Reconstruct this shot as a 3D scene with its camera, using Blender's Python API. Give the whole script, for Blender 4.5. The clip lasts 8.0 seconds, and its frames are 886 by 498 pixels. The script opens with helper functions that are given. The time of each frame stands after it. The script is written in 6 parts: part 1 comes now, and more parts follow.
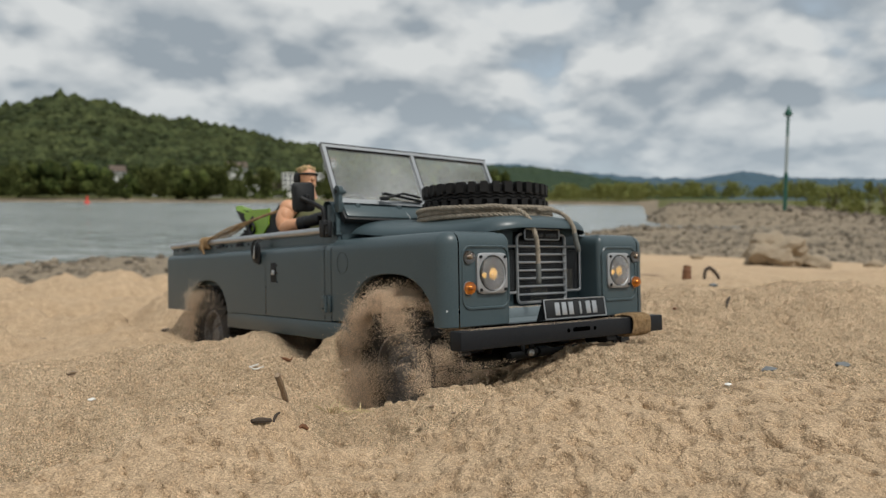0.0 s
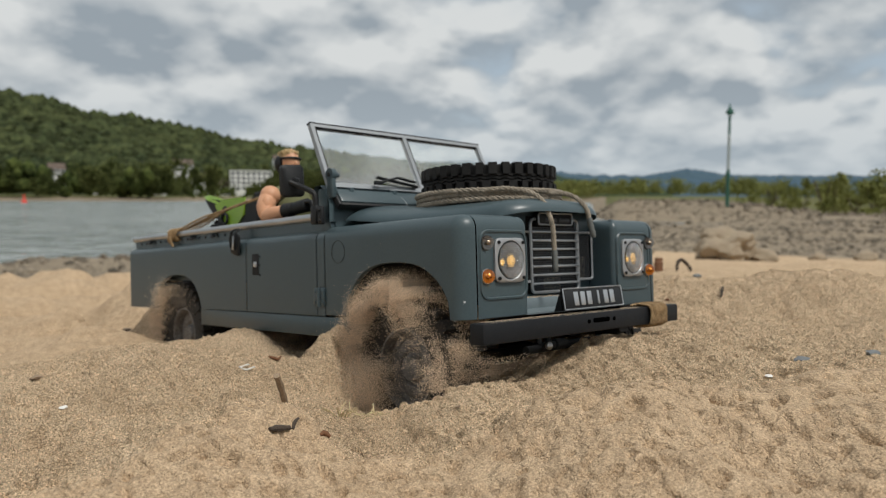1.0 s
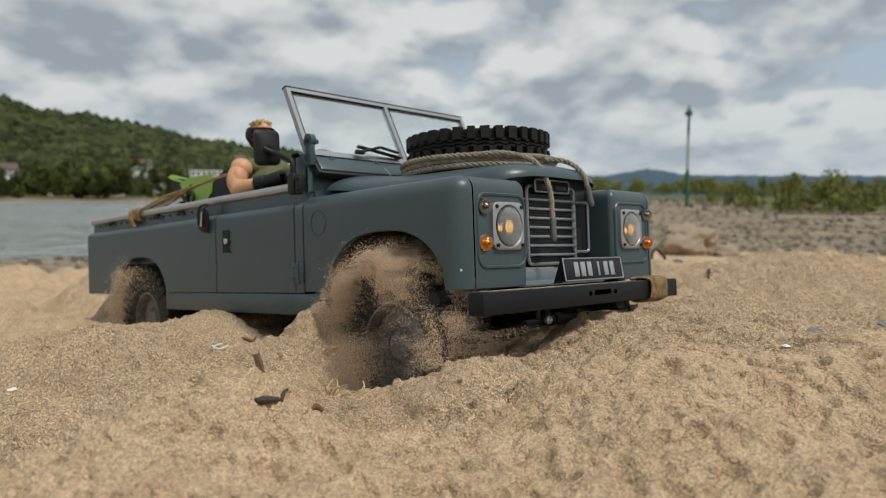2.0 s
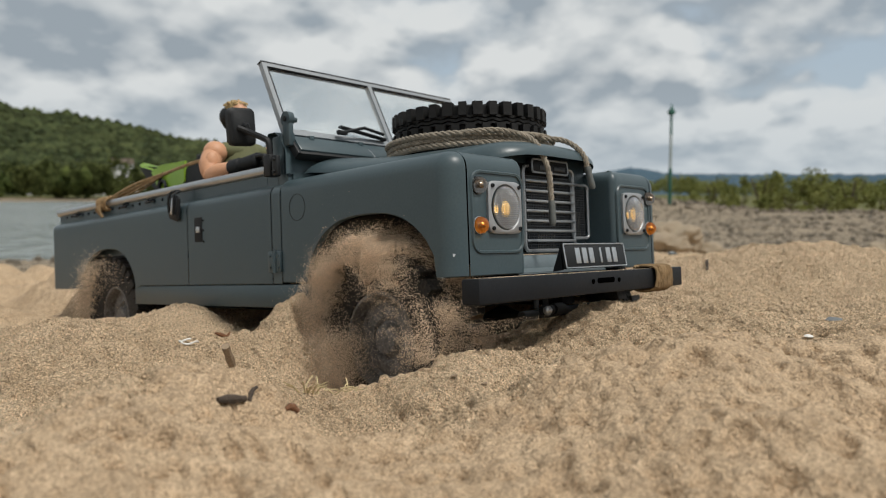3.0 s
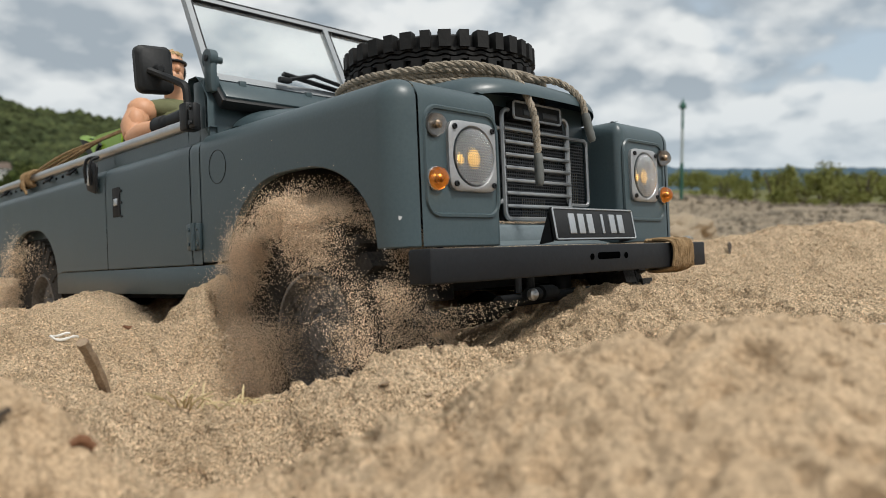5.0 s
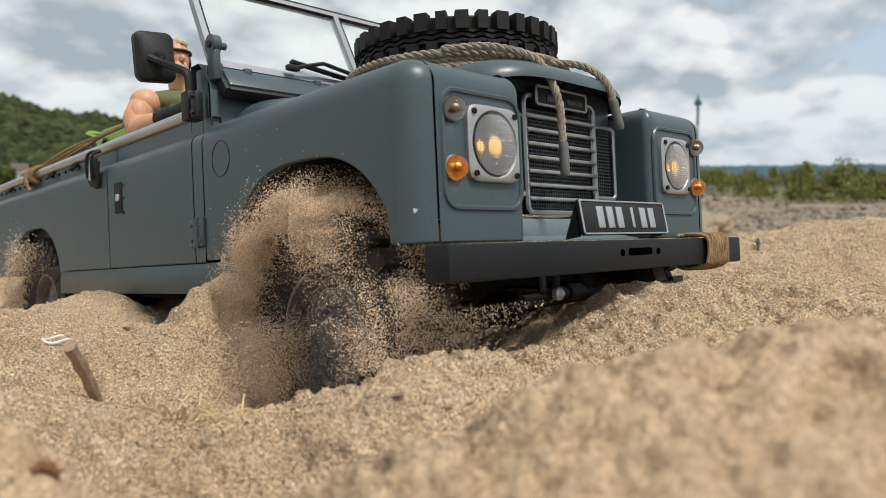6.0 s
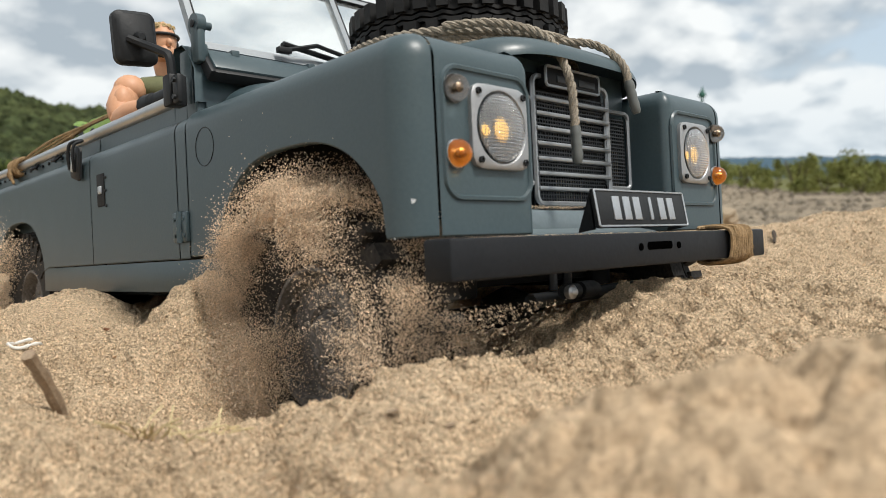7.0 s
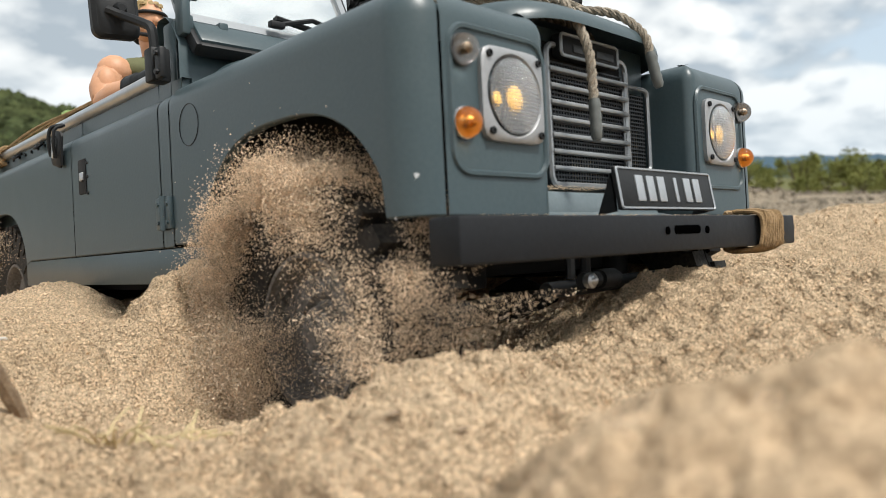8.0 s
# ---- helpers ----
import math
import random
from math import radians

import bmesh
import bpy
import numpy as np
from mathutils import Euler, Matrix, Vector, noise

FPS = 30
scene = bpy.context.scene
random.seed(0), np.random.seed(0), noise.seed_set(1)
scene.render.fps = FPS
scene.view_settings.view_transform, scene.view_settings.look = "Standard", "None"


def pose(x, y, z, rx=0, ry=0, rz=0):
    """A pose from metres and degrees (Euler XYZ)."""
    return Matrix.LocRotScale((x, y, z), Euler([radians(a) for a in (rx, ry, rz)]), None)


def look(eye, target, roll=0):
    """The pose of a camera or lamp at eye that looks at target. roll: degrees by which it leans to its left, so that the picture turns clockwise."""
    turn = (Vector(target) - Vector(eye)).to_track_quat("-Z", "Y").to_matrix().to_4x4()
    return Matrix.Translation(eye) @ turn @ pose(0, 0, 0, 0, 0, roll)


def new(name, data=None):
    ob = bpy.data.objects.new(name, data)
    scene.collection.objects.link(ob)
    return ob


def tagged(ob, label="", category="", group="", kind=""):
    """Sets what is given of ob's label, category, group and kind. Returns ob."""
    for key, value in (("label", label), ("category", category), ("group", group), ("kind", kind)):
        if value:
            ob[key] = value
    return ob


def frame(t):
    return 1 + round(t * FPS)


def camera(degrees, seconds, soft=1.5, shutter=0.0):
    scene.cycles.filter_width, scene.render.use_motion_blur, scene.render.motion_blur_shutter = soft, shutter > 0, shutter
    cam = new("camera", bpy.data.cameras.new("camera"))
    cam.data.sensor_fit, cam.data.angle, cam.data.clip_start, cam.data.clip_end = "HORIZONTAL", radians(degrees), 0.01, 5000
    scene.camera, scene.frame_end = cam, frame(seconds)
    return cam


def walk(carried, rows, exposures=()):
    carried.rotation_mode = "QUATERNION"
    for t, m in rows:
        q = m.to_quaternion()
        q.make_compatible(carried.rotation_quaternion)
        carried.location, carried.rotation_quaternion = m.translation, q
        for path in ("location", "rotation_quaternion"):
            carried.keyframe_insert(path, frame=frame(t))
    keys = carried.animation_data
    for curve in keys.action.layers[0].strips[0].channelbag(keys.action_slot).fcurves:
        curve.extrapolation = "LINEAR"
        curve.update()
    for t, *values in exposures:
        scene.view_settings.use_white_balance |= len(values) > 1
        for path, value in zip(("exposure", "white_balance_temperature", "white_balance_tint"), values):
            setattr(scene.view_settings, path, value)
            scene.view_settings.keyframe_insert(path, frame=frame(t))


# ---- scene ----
cam = camera(63.08, 8.0, soft=0.7)
PATH = [
    (0, look((-0.30621, -0.28773, 0.13984), (0.31515, 0.49281, 0.07150), 0.365)),
    (0.5, look((-0.31109, -0.26307, 0.13924), (0.33799, 0.49453, 0.07036), 0.315)),
    (1, look((-0.30890, -0.24238, 0.13141), (0.36360, 0.49427, 0.06004), 0.180)),
    (1.5, look((-0.30434, -0.22595, 0.12119), (0.38892, 0.49115, 0.04937), 0.117)),
    (3, look((-0.28210, -0.19227, 0.10544), (0.44094, 0.49473, 0.03306), -0.031)),
    (3.5, look((-0.26157, -0.17918, 0.10173), (0.46372, 0.50522, 0.02723), -0.149)),
    (4, look((-0.23955, -0.17016, 0.09522), (0.48308, 0.51696, 0.02001), -0.213)),
    (5.5, look((-0.21009, -0.14981, 0.08868), (0.49580, 0.55421, 0.01074), -0.560)),
    (6, look((-0.20429, -0.14306, 0.08752), (0.49451, 0.56790, 0.00862), -0.677)),
    (6.5, look((-0.19744, -0.13654, 0.08783), (0.49640, 0.57911, 0.00764), -0.725)),
    (7, look((-0.19052, -0.12982, 0.08638), (0.50407, 0.58416, -0.00176), -0.914)),
    (7.5, look((-0.18434, -0.12271, 0.08297), (0.50896, 0.59230, -0.00701), -1.025)),
    (8, look((-0.17807, -0.11518, 0.08062), (0.51500, 0.60026, -0.00762), -1.050)),
]
walk(cam, PATH, exposures=[(0.0, -0.03), (1.5, -0.03), (3.5, 0.04), (5.5, 0.29), (7.0, 0.48), (8.0, 0.60)])
cam.data.dof.use_dof = True
cam.data.dof.focus_distance = 0.262
cam.data.dof.aperture_fstop = 20.0

# ---- sky, sun, exposure ----
SUN_TURN, SUN_UP = 173.0, 62.0
world = bpy.data.worlds.new("sky")
scene.world = world
world.use_nodes = True
wt = world.node_tree
wt.nodes.clear()


def wnode(kind, **values):
    n = wt.nodes.new(kind)
    for key, value in values.items():
        n.inputs[key].default_value = value
    return n


def wmath(op, a, b=None):
    n = wt.nodes.new("ShaderNodeMath")
    n.operation = op
    for i, v in enumerate((a, b)):
        if v is None:
            continue
        if isinstance(v, (int, float)):
            n.inputs[i].default_value = v
        else:
            wt.links.new(v, n.inputs[i])
    return n.outputs[0]


def wmix(fac, a, b):
    n = wt.nodes.new("ShaderNodeMix")
    n.data_type = "RGBA"
    for i, v in ((0, fac), (6, a), (7, b)):
        if isinstance(v, (int, float, tuple)):
            n.inputs[i].default_value = v
        else:
            wt.links.new(v, n.inputs[i])
    return n.outputs[2]


def wramp(fac, stops):
    n = wt.nodes.new("ShaderNodeValToRGB")
    while len(n.color_ramp.elements) < len(stops):
        n.color_ramp.elements.new(0.5)
    for e, (p, v) in zip(n.color_ramp.elements, stops):
        e.position, e.color = p, (v, v, v, 1)
    wt.links.new(fac, n.inputs[0])
    return n.outputs[0]


blue = wt.nodes.new("ShaderNodeTexSky")
blue.sky_type, blue.sun_disc = "NISHITA", False
blue.sun_elevation, blue.sun_rotation = radians(SUN_UP), radians(SUN_TURN)
blue.dust_density = 2.0
way = wt.nodes.new("ShaderNodeTexCoord")
parts = wt.nodes.new("ShaderNodeSeparateXYZ")
wt.links.new(way.outputs["Generated"], parts.inputs[0])
# clouds lie on a flat sheet overhead, so that they thin out towards the horizon
height = wmath("ADD", wmath("MAXIMUM", parts.outputs[2], 0.0), 0.42)
sheet = wt.nodes.new("ShaderNodeCombineXYZ")
wt.links.new(wmath("DIVIDE", parts.outputs[0], height), sheet.inputs[0])
wt.links.new(wmath("DIVIDE", parts.outputs[1], height), sheet.inputs[1])
sheet.inputs[2].default_value = 3.7
moved = wt.nodes.new("ShaderNodeVectorMath")
moved.operation = "MULTIPLY"
moved.inputs[1].default_value = (0.94, 0.94, 1.0)
wt.links.new(sheet.outputs[0], moved.inputs[0])
patch = wnode("ShaderNodeTexNoise", Scale=1.0, Detail=3.0, Roughness=0.5)
wt.links.new(sheet.outputs[0], patch.inputs["Vector"])


def cloud_depth(where):
    """Billowing heaps: broad noise with rounded heads of two sizes on it."""
    base = wnode("ShaderNodeTexNoise", Scale=2.1, Detail=8.0, Roughness=0.52, Distortion=0.0)
    wt.links.new(where, base.inputs["Vector"])
    stir = wt.nodes.new("ShaderNodeVectorMath")
    stir.operation = "MULTIPLY_ADD"
    stir.inputs[1].default_value = (0.30, 0.30, 0.30)
    wt.links.new(base.outputs["Color"], stir.inputs[0])
    wt.links.new(where, stir.inputs[2])
    total = base.outputs[0]
    for scale, share in ((4.6, 0.36), (10.5, 0.17), (24.0, 0.07)):
        head = wnode("ShaderNodeTexVoronoi", Scale=scale)
        head.feature = "SMOOTH_F1"
        wt.links.new(stir.outputs[0], head.inputs["Vector"])
        total = wmath("ADD", total, wmath("MULTIPLY", wmath("SUBTRACT", 0.45, head.outputs["Distance"]), share))
    return total


big, above = cloud_depth(sheet.outputs[0]), cloud_depth(moved.outputs[0])
cover = wramp(wmath("ADD", wmath("MULTIPLY", big, 0.75), wmath("MULTIPLY", patch.outputs[0], 0.25)), ((0.33, 0.0), (0.40, 0.8), (0.47, 1.0)))
# a cloud's upper rim is bright and its base grey: compare it with the cloud a little higher up
rim = wmath("ADD", 0.64, wmath("MULTIPLY", wmath("SUBTRACT", big, above), 5.4))
thick = wramp(big, ((0.47, 1.0), (0.72, 0.62)))
bright = wmath("MINIMUM", wmath("MAXIMUM", wmath("MULTIPLY", rim, thick), 0.12), 1.0)
cloud = wmix(bright, (2.95, 3.55, 4.1, 1), (7.7, 7.95, 7.95, 1))
veil = wmix(0.72, blue.outputs[0], (5.3, 6.3, 7.1, 1))
sky = wmix(cover, veil, cloud)
low = wramp(wmath("ABSOLUTE", parts.outputs[2]), ((0.0, 1.0), (0.16, 0.0)))
sky = wmix(wmath("MULTIPLY", low, 0.62), sky, (5.2, 6.0, 6.6, 1))
back = wnode("ShaderNodeBackground", Strength=0.089)
wt.links.new(sky, back.inputs[0])
wt.links.new(back.outputs[0], wt.nodes.new("ShaderNodeOutputWorld").inputs[0])

sun = new("sun", bpy.data.lights.new("sun", "SUN"))
sun.data.energy, sun.data.angle, sun.data.color = 2.65, radians(12), (1.0, 0.96, 0.90)
sun.matrix_world = look((0, 0, 0), (-math.sin(radians(SUN_TURN)) * math.cos(radians(SUN_UP)), -math.cos(radians(SUN_TURN)) * math.cos(radians(SUN_UP)), -math.sin(radians(SUN_UP))))

# ---- materials ----
def material(name, base, other=None, rough=0.5, metal=0.0, grain=60.0, amount=0.5, fine=600.0, bump=0.0, size=0.001, coat=0.0, speck=0.0, rvar=0.12, random_tint=0.0, spec=0.5):
    """A surface with two colours mixed at two scales, uneven gloss and a fine relief; size is the relief's height in metres."""
    m = bpy.data.materials.new(name)
    m.use_nodes = True
    t = m.node_tree
    p = t.nodes["Principled BSDF"]
    other = other or tuple(c * 0.75 for c in base)
    at = t.nodes.new("ShaderNodeTexCoord")
    a = t.nodes.new("ShaderNodeTexNoise")
    a.inputs["Scale"].default_value, a.inputs["Detail"].default_value, a.inputs["Roughness"].default_value = grain, 5.0, 0.6
    b = t.nodes.new("ShaderNodeTexNoise")
    b.inputs["Scale"].default_value, b.inputs["Detail"].default_value = fine, 3.0
    for n in (a, b):
        t.links.new(at.outputs["Object"], n.inputs["Vector"])
    add = t.nodes.new("ShaderNodeMath")
    add.operation = "ADD"
    t.links.new(a.outputs[0], add.inputs[0])
    t.links.new(b.outputs[0], add.inputs[1])
    ramp = t.nodes.new("ShaderNodeMapRange")
    ramp.inputs["From Min"].default_value, ramp.inputs["From Max"].default_value = 0.75, 1.25
    t.links.new(add.outputs[0], ramp.inputs["Value"])
    amt = t.nodes.new("ShaderNodeMath")
    amt.operation = "MULTIPLY"
    amt.inputs[1].default_value = amount
    t.links.new(ramp.outputs[0], amt.inputs[0])
    mix = t.nodes.new("ShaderNodeMix")
    mix.data_type = "RGBA"
    mix.inputs[6].default_value, mix.inputs[7].default_value = (*base, 1), (*other, 1)
    t.links.new(amt.outputs[0], mix.inputs[0])
    colour = mix.outputs[2]
    if speck:
        cells = t.nodes.new("ShaderNodeTexVoronoi")
        cells.inputs["Scale"].default_value = fine
        t.links.new(at.outputs["Object"], cells.inputs["Vector"])
        hue = t.nodes.new("ShaderNodeSeparateColor")
        t.links.new(cells.outputs["Color"], hue.inputs[0])
        rng = t.nodes.new("ShaderNodeMapRange")
        rng.inputs["To Min"].default_value, rng.inputs["To Max"].default_value = 1 - speck, 1 + speck
        t.links.new(hue.outputs[0], rng.inputs["Value"])
        mul = t.nodes.new("ShaderNodeMix")
        mul.data_type, mul.blend_type = "RGBA", "MULTIPLY"
        mul.inputs[0].default_value = 1.0
        t.links.new(colour, mul.inputs[6])
        t.links.new(rng.outputs[0], mul.inputs[7])
        colour = mul.outputs[2]
    if random_tint:
        info = t.nodes.new("ShaderNodeNewGeometry")
        rng = t.nodes.new("ShaderNodeMapRange")
        rng.inputs["To Min"].default_value, rng.inputs["To Max"].default_value = 1 - random_tint, 1 + random_tint
        t.links.new(info.outputs["Random Per Island"], rng.inputs["Value"])
        mul = t.nodes.new("ShaderNodeMix")
        mul.data_type, mul.blend_type = "RGBA", "MULTIPLY"
        mul.inputs[0].default_value = 1.0
        t.links.new(colour, mul.inputs[6])
        t.links.new(rng.outputs[0], mul.inputs[7])
        colour = mul.outputs[2]
    t.links.new(colour, p.inputs["Base Color"])
    gloss = t.nodes.new("ShaderNodeMapRange")
    gloss.inputs["To Min"].default_value, gloss.inputs["To Max"].default_value = max(rough - rvar, 0.02), min(rough + rvar, 1.0)
    t.links.new(a.outputs[0], gloss.inputs["Value"])
    t.links.new(gloss.outputs[0], p.inputs["Roughness"])
    p.inputs["Metallic"].default_value = metal
    p.inputs["Specular IOR Level"].default_value = spec
    p.inputs["Coat Weight"].default_value = coat
    if bump:
        rel = t.nodes.new("ShaderNodeBump")
        rel.inputs["Strength"].default_value, rel.inputs["Distance"].default_value = bump, size
        t.links.new(add.outputs[0], rel.inputs["Height"])
        t.links.new(rel.outputs[0], p.inputs["Normal"])
    return m


def glass(name, tint=(1, 1, 1), rough=0.02, thin=False):
    m = bpy.data.materials.new(name)
    m.use_nodes = True
    p = m.node_tree.nodes["Principled BSDF"]
    p.inputs["Base Color"].default_value = (*tint, 1)
    p.inputs["Transmission Weight"].default_value = 1.0
    p.inputs["Roughness"].default_value = rough
    p.inputs["IOR"].default_value = 1.05 if thin else 1.45
    return m


SAND = material("sand", (0.83, 0.623, 0.412), (0.52, 0.376, 0.237), 0.92, grain=38, amount=0.8, fine=2300, bump=1.0, size=0.0013, speck=0.34, spec=0.15)
# ridge faces' shade is put into this darker sand colour; the far beach shares it
DARKER_SAND = material("darker_sand", (0.59, 0.435, 0.283), (0.375, 0.268, 0.168), 0.92, grain=110, amount=0.85, fine=1900, bump=0.9, size=0.0010, speck=0.26, spec=0.15)


def crumbly(m, scale, high):
    """Adds lumps of a second size to a surface's relief."""
    t = m.node_tree
    p = t.nodes["Principled BSDF"]
    at = t.nodes.new("ShaderNodeTexCoord")
    lumps = t.nodes.new("ShaderNodeTexNoise")
    lumps.inputs["Scale"].default_value, lumps.inputs["Detail"].default_value, lumps.inputs["Roughness"].default_value = scale, 3.0, 0.6
    t.links.new(at.outputs["Object"], lumps.inputs["Vector"])
    rel = t.nodes.new("ShaderNodeBump")
    rel.inputs["Strength"].default_value, rel.inputs["Distance"].default_value = 1.0, high
    t.links.new(lumps.outputs[0], rel.inputs["Height"])
    if p.inputs["Normal"].links:
        t.links.new(p.inputs["Normal"].links[0].from_socket, rel.inputs["Normal"])
    t.links.new(rel.outputs[0], p.inputs["Normal"])


crumbly(SAND, 560, 0.0040)
crumbly(DARKER_SAND, 170, 0.0034)
GRAVEL = material("gravel_bed", (0.31, 0.25, 0.175), (0.16, 0.13, 0.095), 0.9, grain=2.2, amount=0.9, fine=14, bump=0.8, size=0.06, speck=0.4, spec=0.15)
MEADOW = material("meadow", (0.09, 0.10, 0.035), (0.15, 0.14, 0.06), 0.95, grain=0.05, amount=0.9, fine=0.8, bump=0.6, size=0.4, spec=0.1)
FOREST = material("forest", (0.014, 0.021, 0.009), (0.045, 0.053, 0.020), 0.95, grain=0.018, amount=1.0, fine=0.06, bump=0.0, size=6.0, speck=0.3, spec=0.05)
crumbly(FOREST, 0.045, 16.0)
# the air's blue haze is mixed into this ridge's base colour
FAR_HILL_HAZE = material("far_hill_haze", (0.055, 0.095, 0.13), (0.075, 0.115, 0.14), 0.98, grain=0.006, amount=0.8, fine=0.03, spec=0.05)
MID_HILL = material("mid_hill", (0.026, 0.045, 0.028), (0.045, 0.065, 0.036), 0.96, grain=0.008, amount=0.9, fine=0.04, bump=0.8, size=10.0, spec=0.05)
PAINT = material("blue_grey_paint", (0.045, 0.070, 0.079), (0.057, 0.084, 0.093), 0.38, grain=45, amount=0.8, fine=900, bump=0.10, size=0.0003, rvar=0.07)
DARK = material("black_plastic", (0.008, 0.009, 0.010), (0.016, 0.017, 0.018), 0.55, grain=90, fine=900, bump=0.15, size=0.0004, spec=0.35)
BUMPER = material("black_steel", (0.007, 0.008, 0.010), (0.013, 0.015, 0.018), 0.58, grain=60, fine=700, bump=0.12, size=0.0004, spec=0.3)
RUBBER = material("tyre_rubber", (0.007, 0.007, 0.007), (0.015, 0.0145, 0.014), 0.66, grain=70, fine=500, bump=0.3, size=0.0006, spec=0.3)
DUSTY = material("dusty_rubber", (0.012, 0.0115, 0.011), (0.050, 0.040, 0.030), 0.85, grain=55, amount=0.6, fine=900, bump=0.4, size=0.0006, speck=0.5)
SILVER = material("satin_silver", (0.56, 0.57, 0.58), (0.44, 0.45, 0.46), 0.36, metal=0.85, grain=50, fine=900, bump=0.08, size=0.0003)
GALV = material("galvanised_rail", (0.44, 0.45, 0.46), (0.36, 0.37, 0.375), 0.36, metal=0.9, grain=80, amount=0.6, fine=600, rvar=0.06)
GREY = material("grille_grey", (0.36, 0.375, 0.385), (0.25, 0.26, 0.27), 0.36, metal=0.5, grain=70, fine=900)
ROPE = material("hemp_rope", (0.37, 0.32, 0.25), (0.17, 0.145, 0.11), 0.9, grain=260, amount=0.9, fine=2200, bump=0.7, size=0.0006)
TWINE = material("jute_twine", (0.38, 0.25, 0.125), (0.15, 0.095, 0.042), 0.9, grain=300, amount=0.9, fine=2400, bump=0.6, size=0.0005)
SEALED = material("rope_sleeve", (0.12, 0.128, 0.12), (0.085, 0.09, 0.085), 0.5, grain=120, fine=900)

# ---- ground ----
def lattice(ix, iy, seed):
    h = (ix.astype(np.int64) * 374761393 + iy.astype(np.int64) * 668265263 + seed * 974634777) & 0x7FFFFFFF
    h = ((h ^ (h >> 13)) * 1274126177) & 0x7FFFFFFF
    return ((h ^ (h >> 16)) & 0xFFFF) / 65535.0


def relief(x, y, size, seed):
    """Smooth noise from -1 to 1 with lumps of that size."""
    u, v = x / size, y / size
    iu, iv = np.floor(u), np.floor(v)
    fu, fv = u - iu, v - iv
    fu, fv = fu * fu * (3 - 2 * fu), fv * fv * (3 - 2 * fv)
    a, b = lattice(iu, iv, seed), lattice(iu + 1, iv, seed)
    c, d = lattice(iu, iv + 1, seed), lattice(iu + 1, iv + 1, seed)
    return 2 * ((a * (1 - fu) + b * fu) * (1 - fv) + (c * (1 - fu) + d * fu) * fv) - 1


def smooth(x, a, b):
    k = np.clip((x - a) / (b - a), 0, 1)
    return k * k * (3 - 2 * k)


CENTRE = (-0.30, -0.28)
WATER = -1.86
# mounds and hollows of the sand round the truck: x, y, spread, height
MOUNDS = [(-0.07, 0.045, 0.04, -0.0253), (-0.07, 0.31, 0.05, -0.0154), (-0.215, -0.04, 0.03, 0.0125), (-0.186, -0.037, 0.022, 0.0095), (-0.122, -0.088, 0.018, 0.0055), (-0.265, -0.05, 0.035, 0.0095),
          (-0.105, -0.115, 0.028, 0.0140), (-0.05, -0.15, 0.034, 0.0055), (0.02, -0.18, 0.045, 0.0105), (-0.06, -0.21, 0.06, 0.0115),
          (0.02, -0.03, 0.035, 0.008), (-0.15, 0.13, 0.04, 0.0085), (-0.143, 0.055, 0.027, -0.0008), (-0.083, 0.135, 0.030, 0.0060), (0.10, 0.0, 0.07, 0.0097),
          (0.27, -0.03, 0.06, -0.0127), (0.33, 0.03, 0.07, 0.0125), (0.40, 0.06, 0.065, 0.012), (0.13, -0.2, 0.08, 0.0031), (0.47, 0.18, 0.10, 0.022), (-0.22, 0.04, 0.04, -0.0024), (-0.10, 0.20, 0.045, 0.011), (-0.19, 0.22, 0.06, 0.006),
          (-0.315, -0.065, 0.035, 0.010), (-0.24, -0.045, 0.022, -0.003), (-0.085, -0.115, 0.022, 0.006), (-0.02, -0.145, 0.026, 0.005), (-0.06, -0.068, 0.026, -0.004), (-0.073, -0.012, 0.020, 0.008), (-0.24, 0.02, 0.035, -0.005),
          (-0.086, 0.092, 0.013, 0.017), (-0.103, 0.125, 0.022, -0.0075), (-0.078, -0.020, 0.018, 0.0036), (-0.222, -0.020, 0.020, 0.0045), (-0.182, -0.026, 0.015, 0.0040), (-0.119, -0.086, 0.012, 0.0012),
          (-0.171, -0.043, 0.008, 0.0034),
          # rim behind the stick, the heap it climbs to behind the wheel, the hollow and the mound beyond
          (-0.123, 0.109, 0.013, 0.0042), (-0.106, 0.090, 0.011, 0.0060), (-0.076, 0.089, 0.013, 0.0200), (-0.102, 0.127, 0.012, -0.0045), (-0.090, 0.187, 0.016, 0.0100),
          (-0.122, 0.172, 0.020, -0.0130), (-0.075, 0.145, 0.014, -0.0081), (-0.118, 0.068, 0.014, 0.0042)]


# crests of two ridges in front of the truck, with a trough close behind each: plan points from one end to the other
CRESTS = (([(-0.165, -0.075), (-0.125, -0.085), (-0.095, -0.103), (-0.045, -0.142), (0.02, -0.172), (0.11, -0.188)], 0.0165),
          ([(-0.34, -0.075), (-0.265, -0.048), (-0.222, -0.033), (-0.188, -0.033), (-0.168, -0.048)], 0.0180))


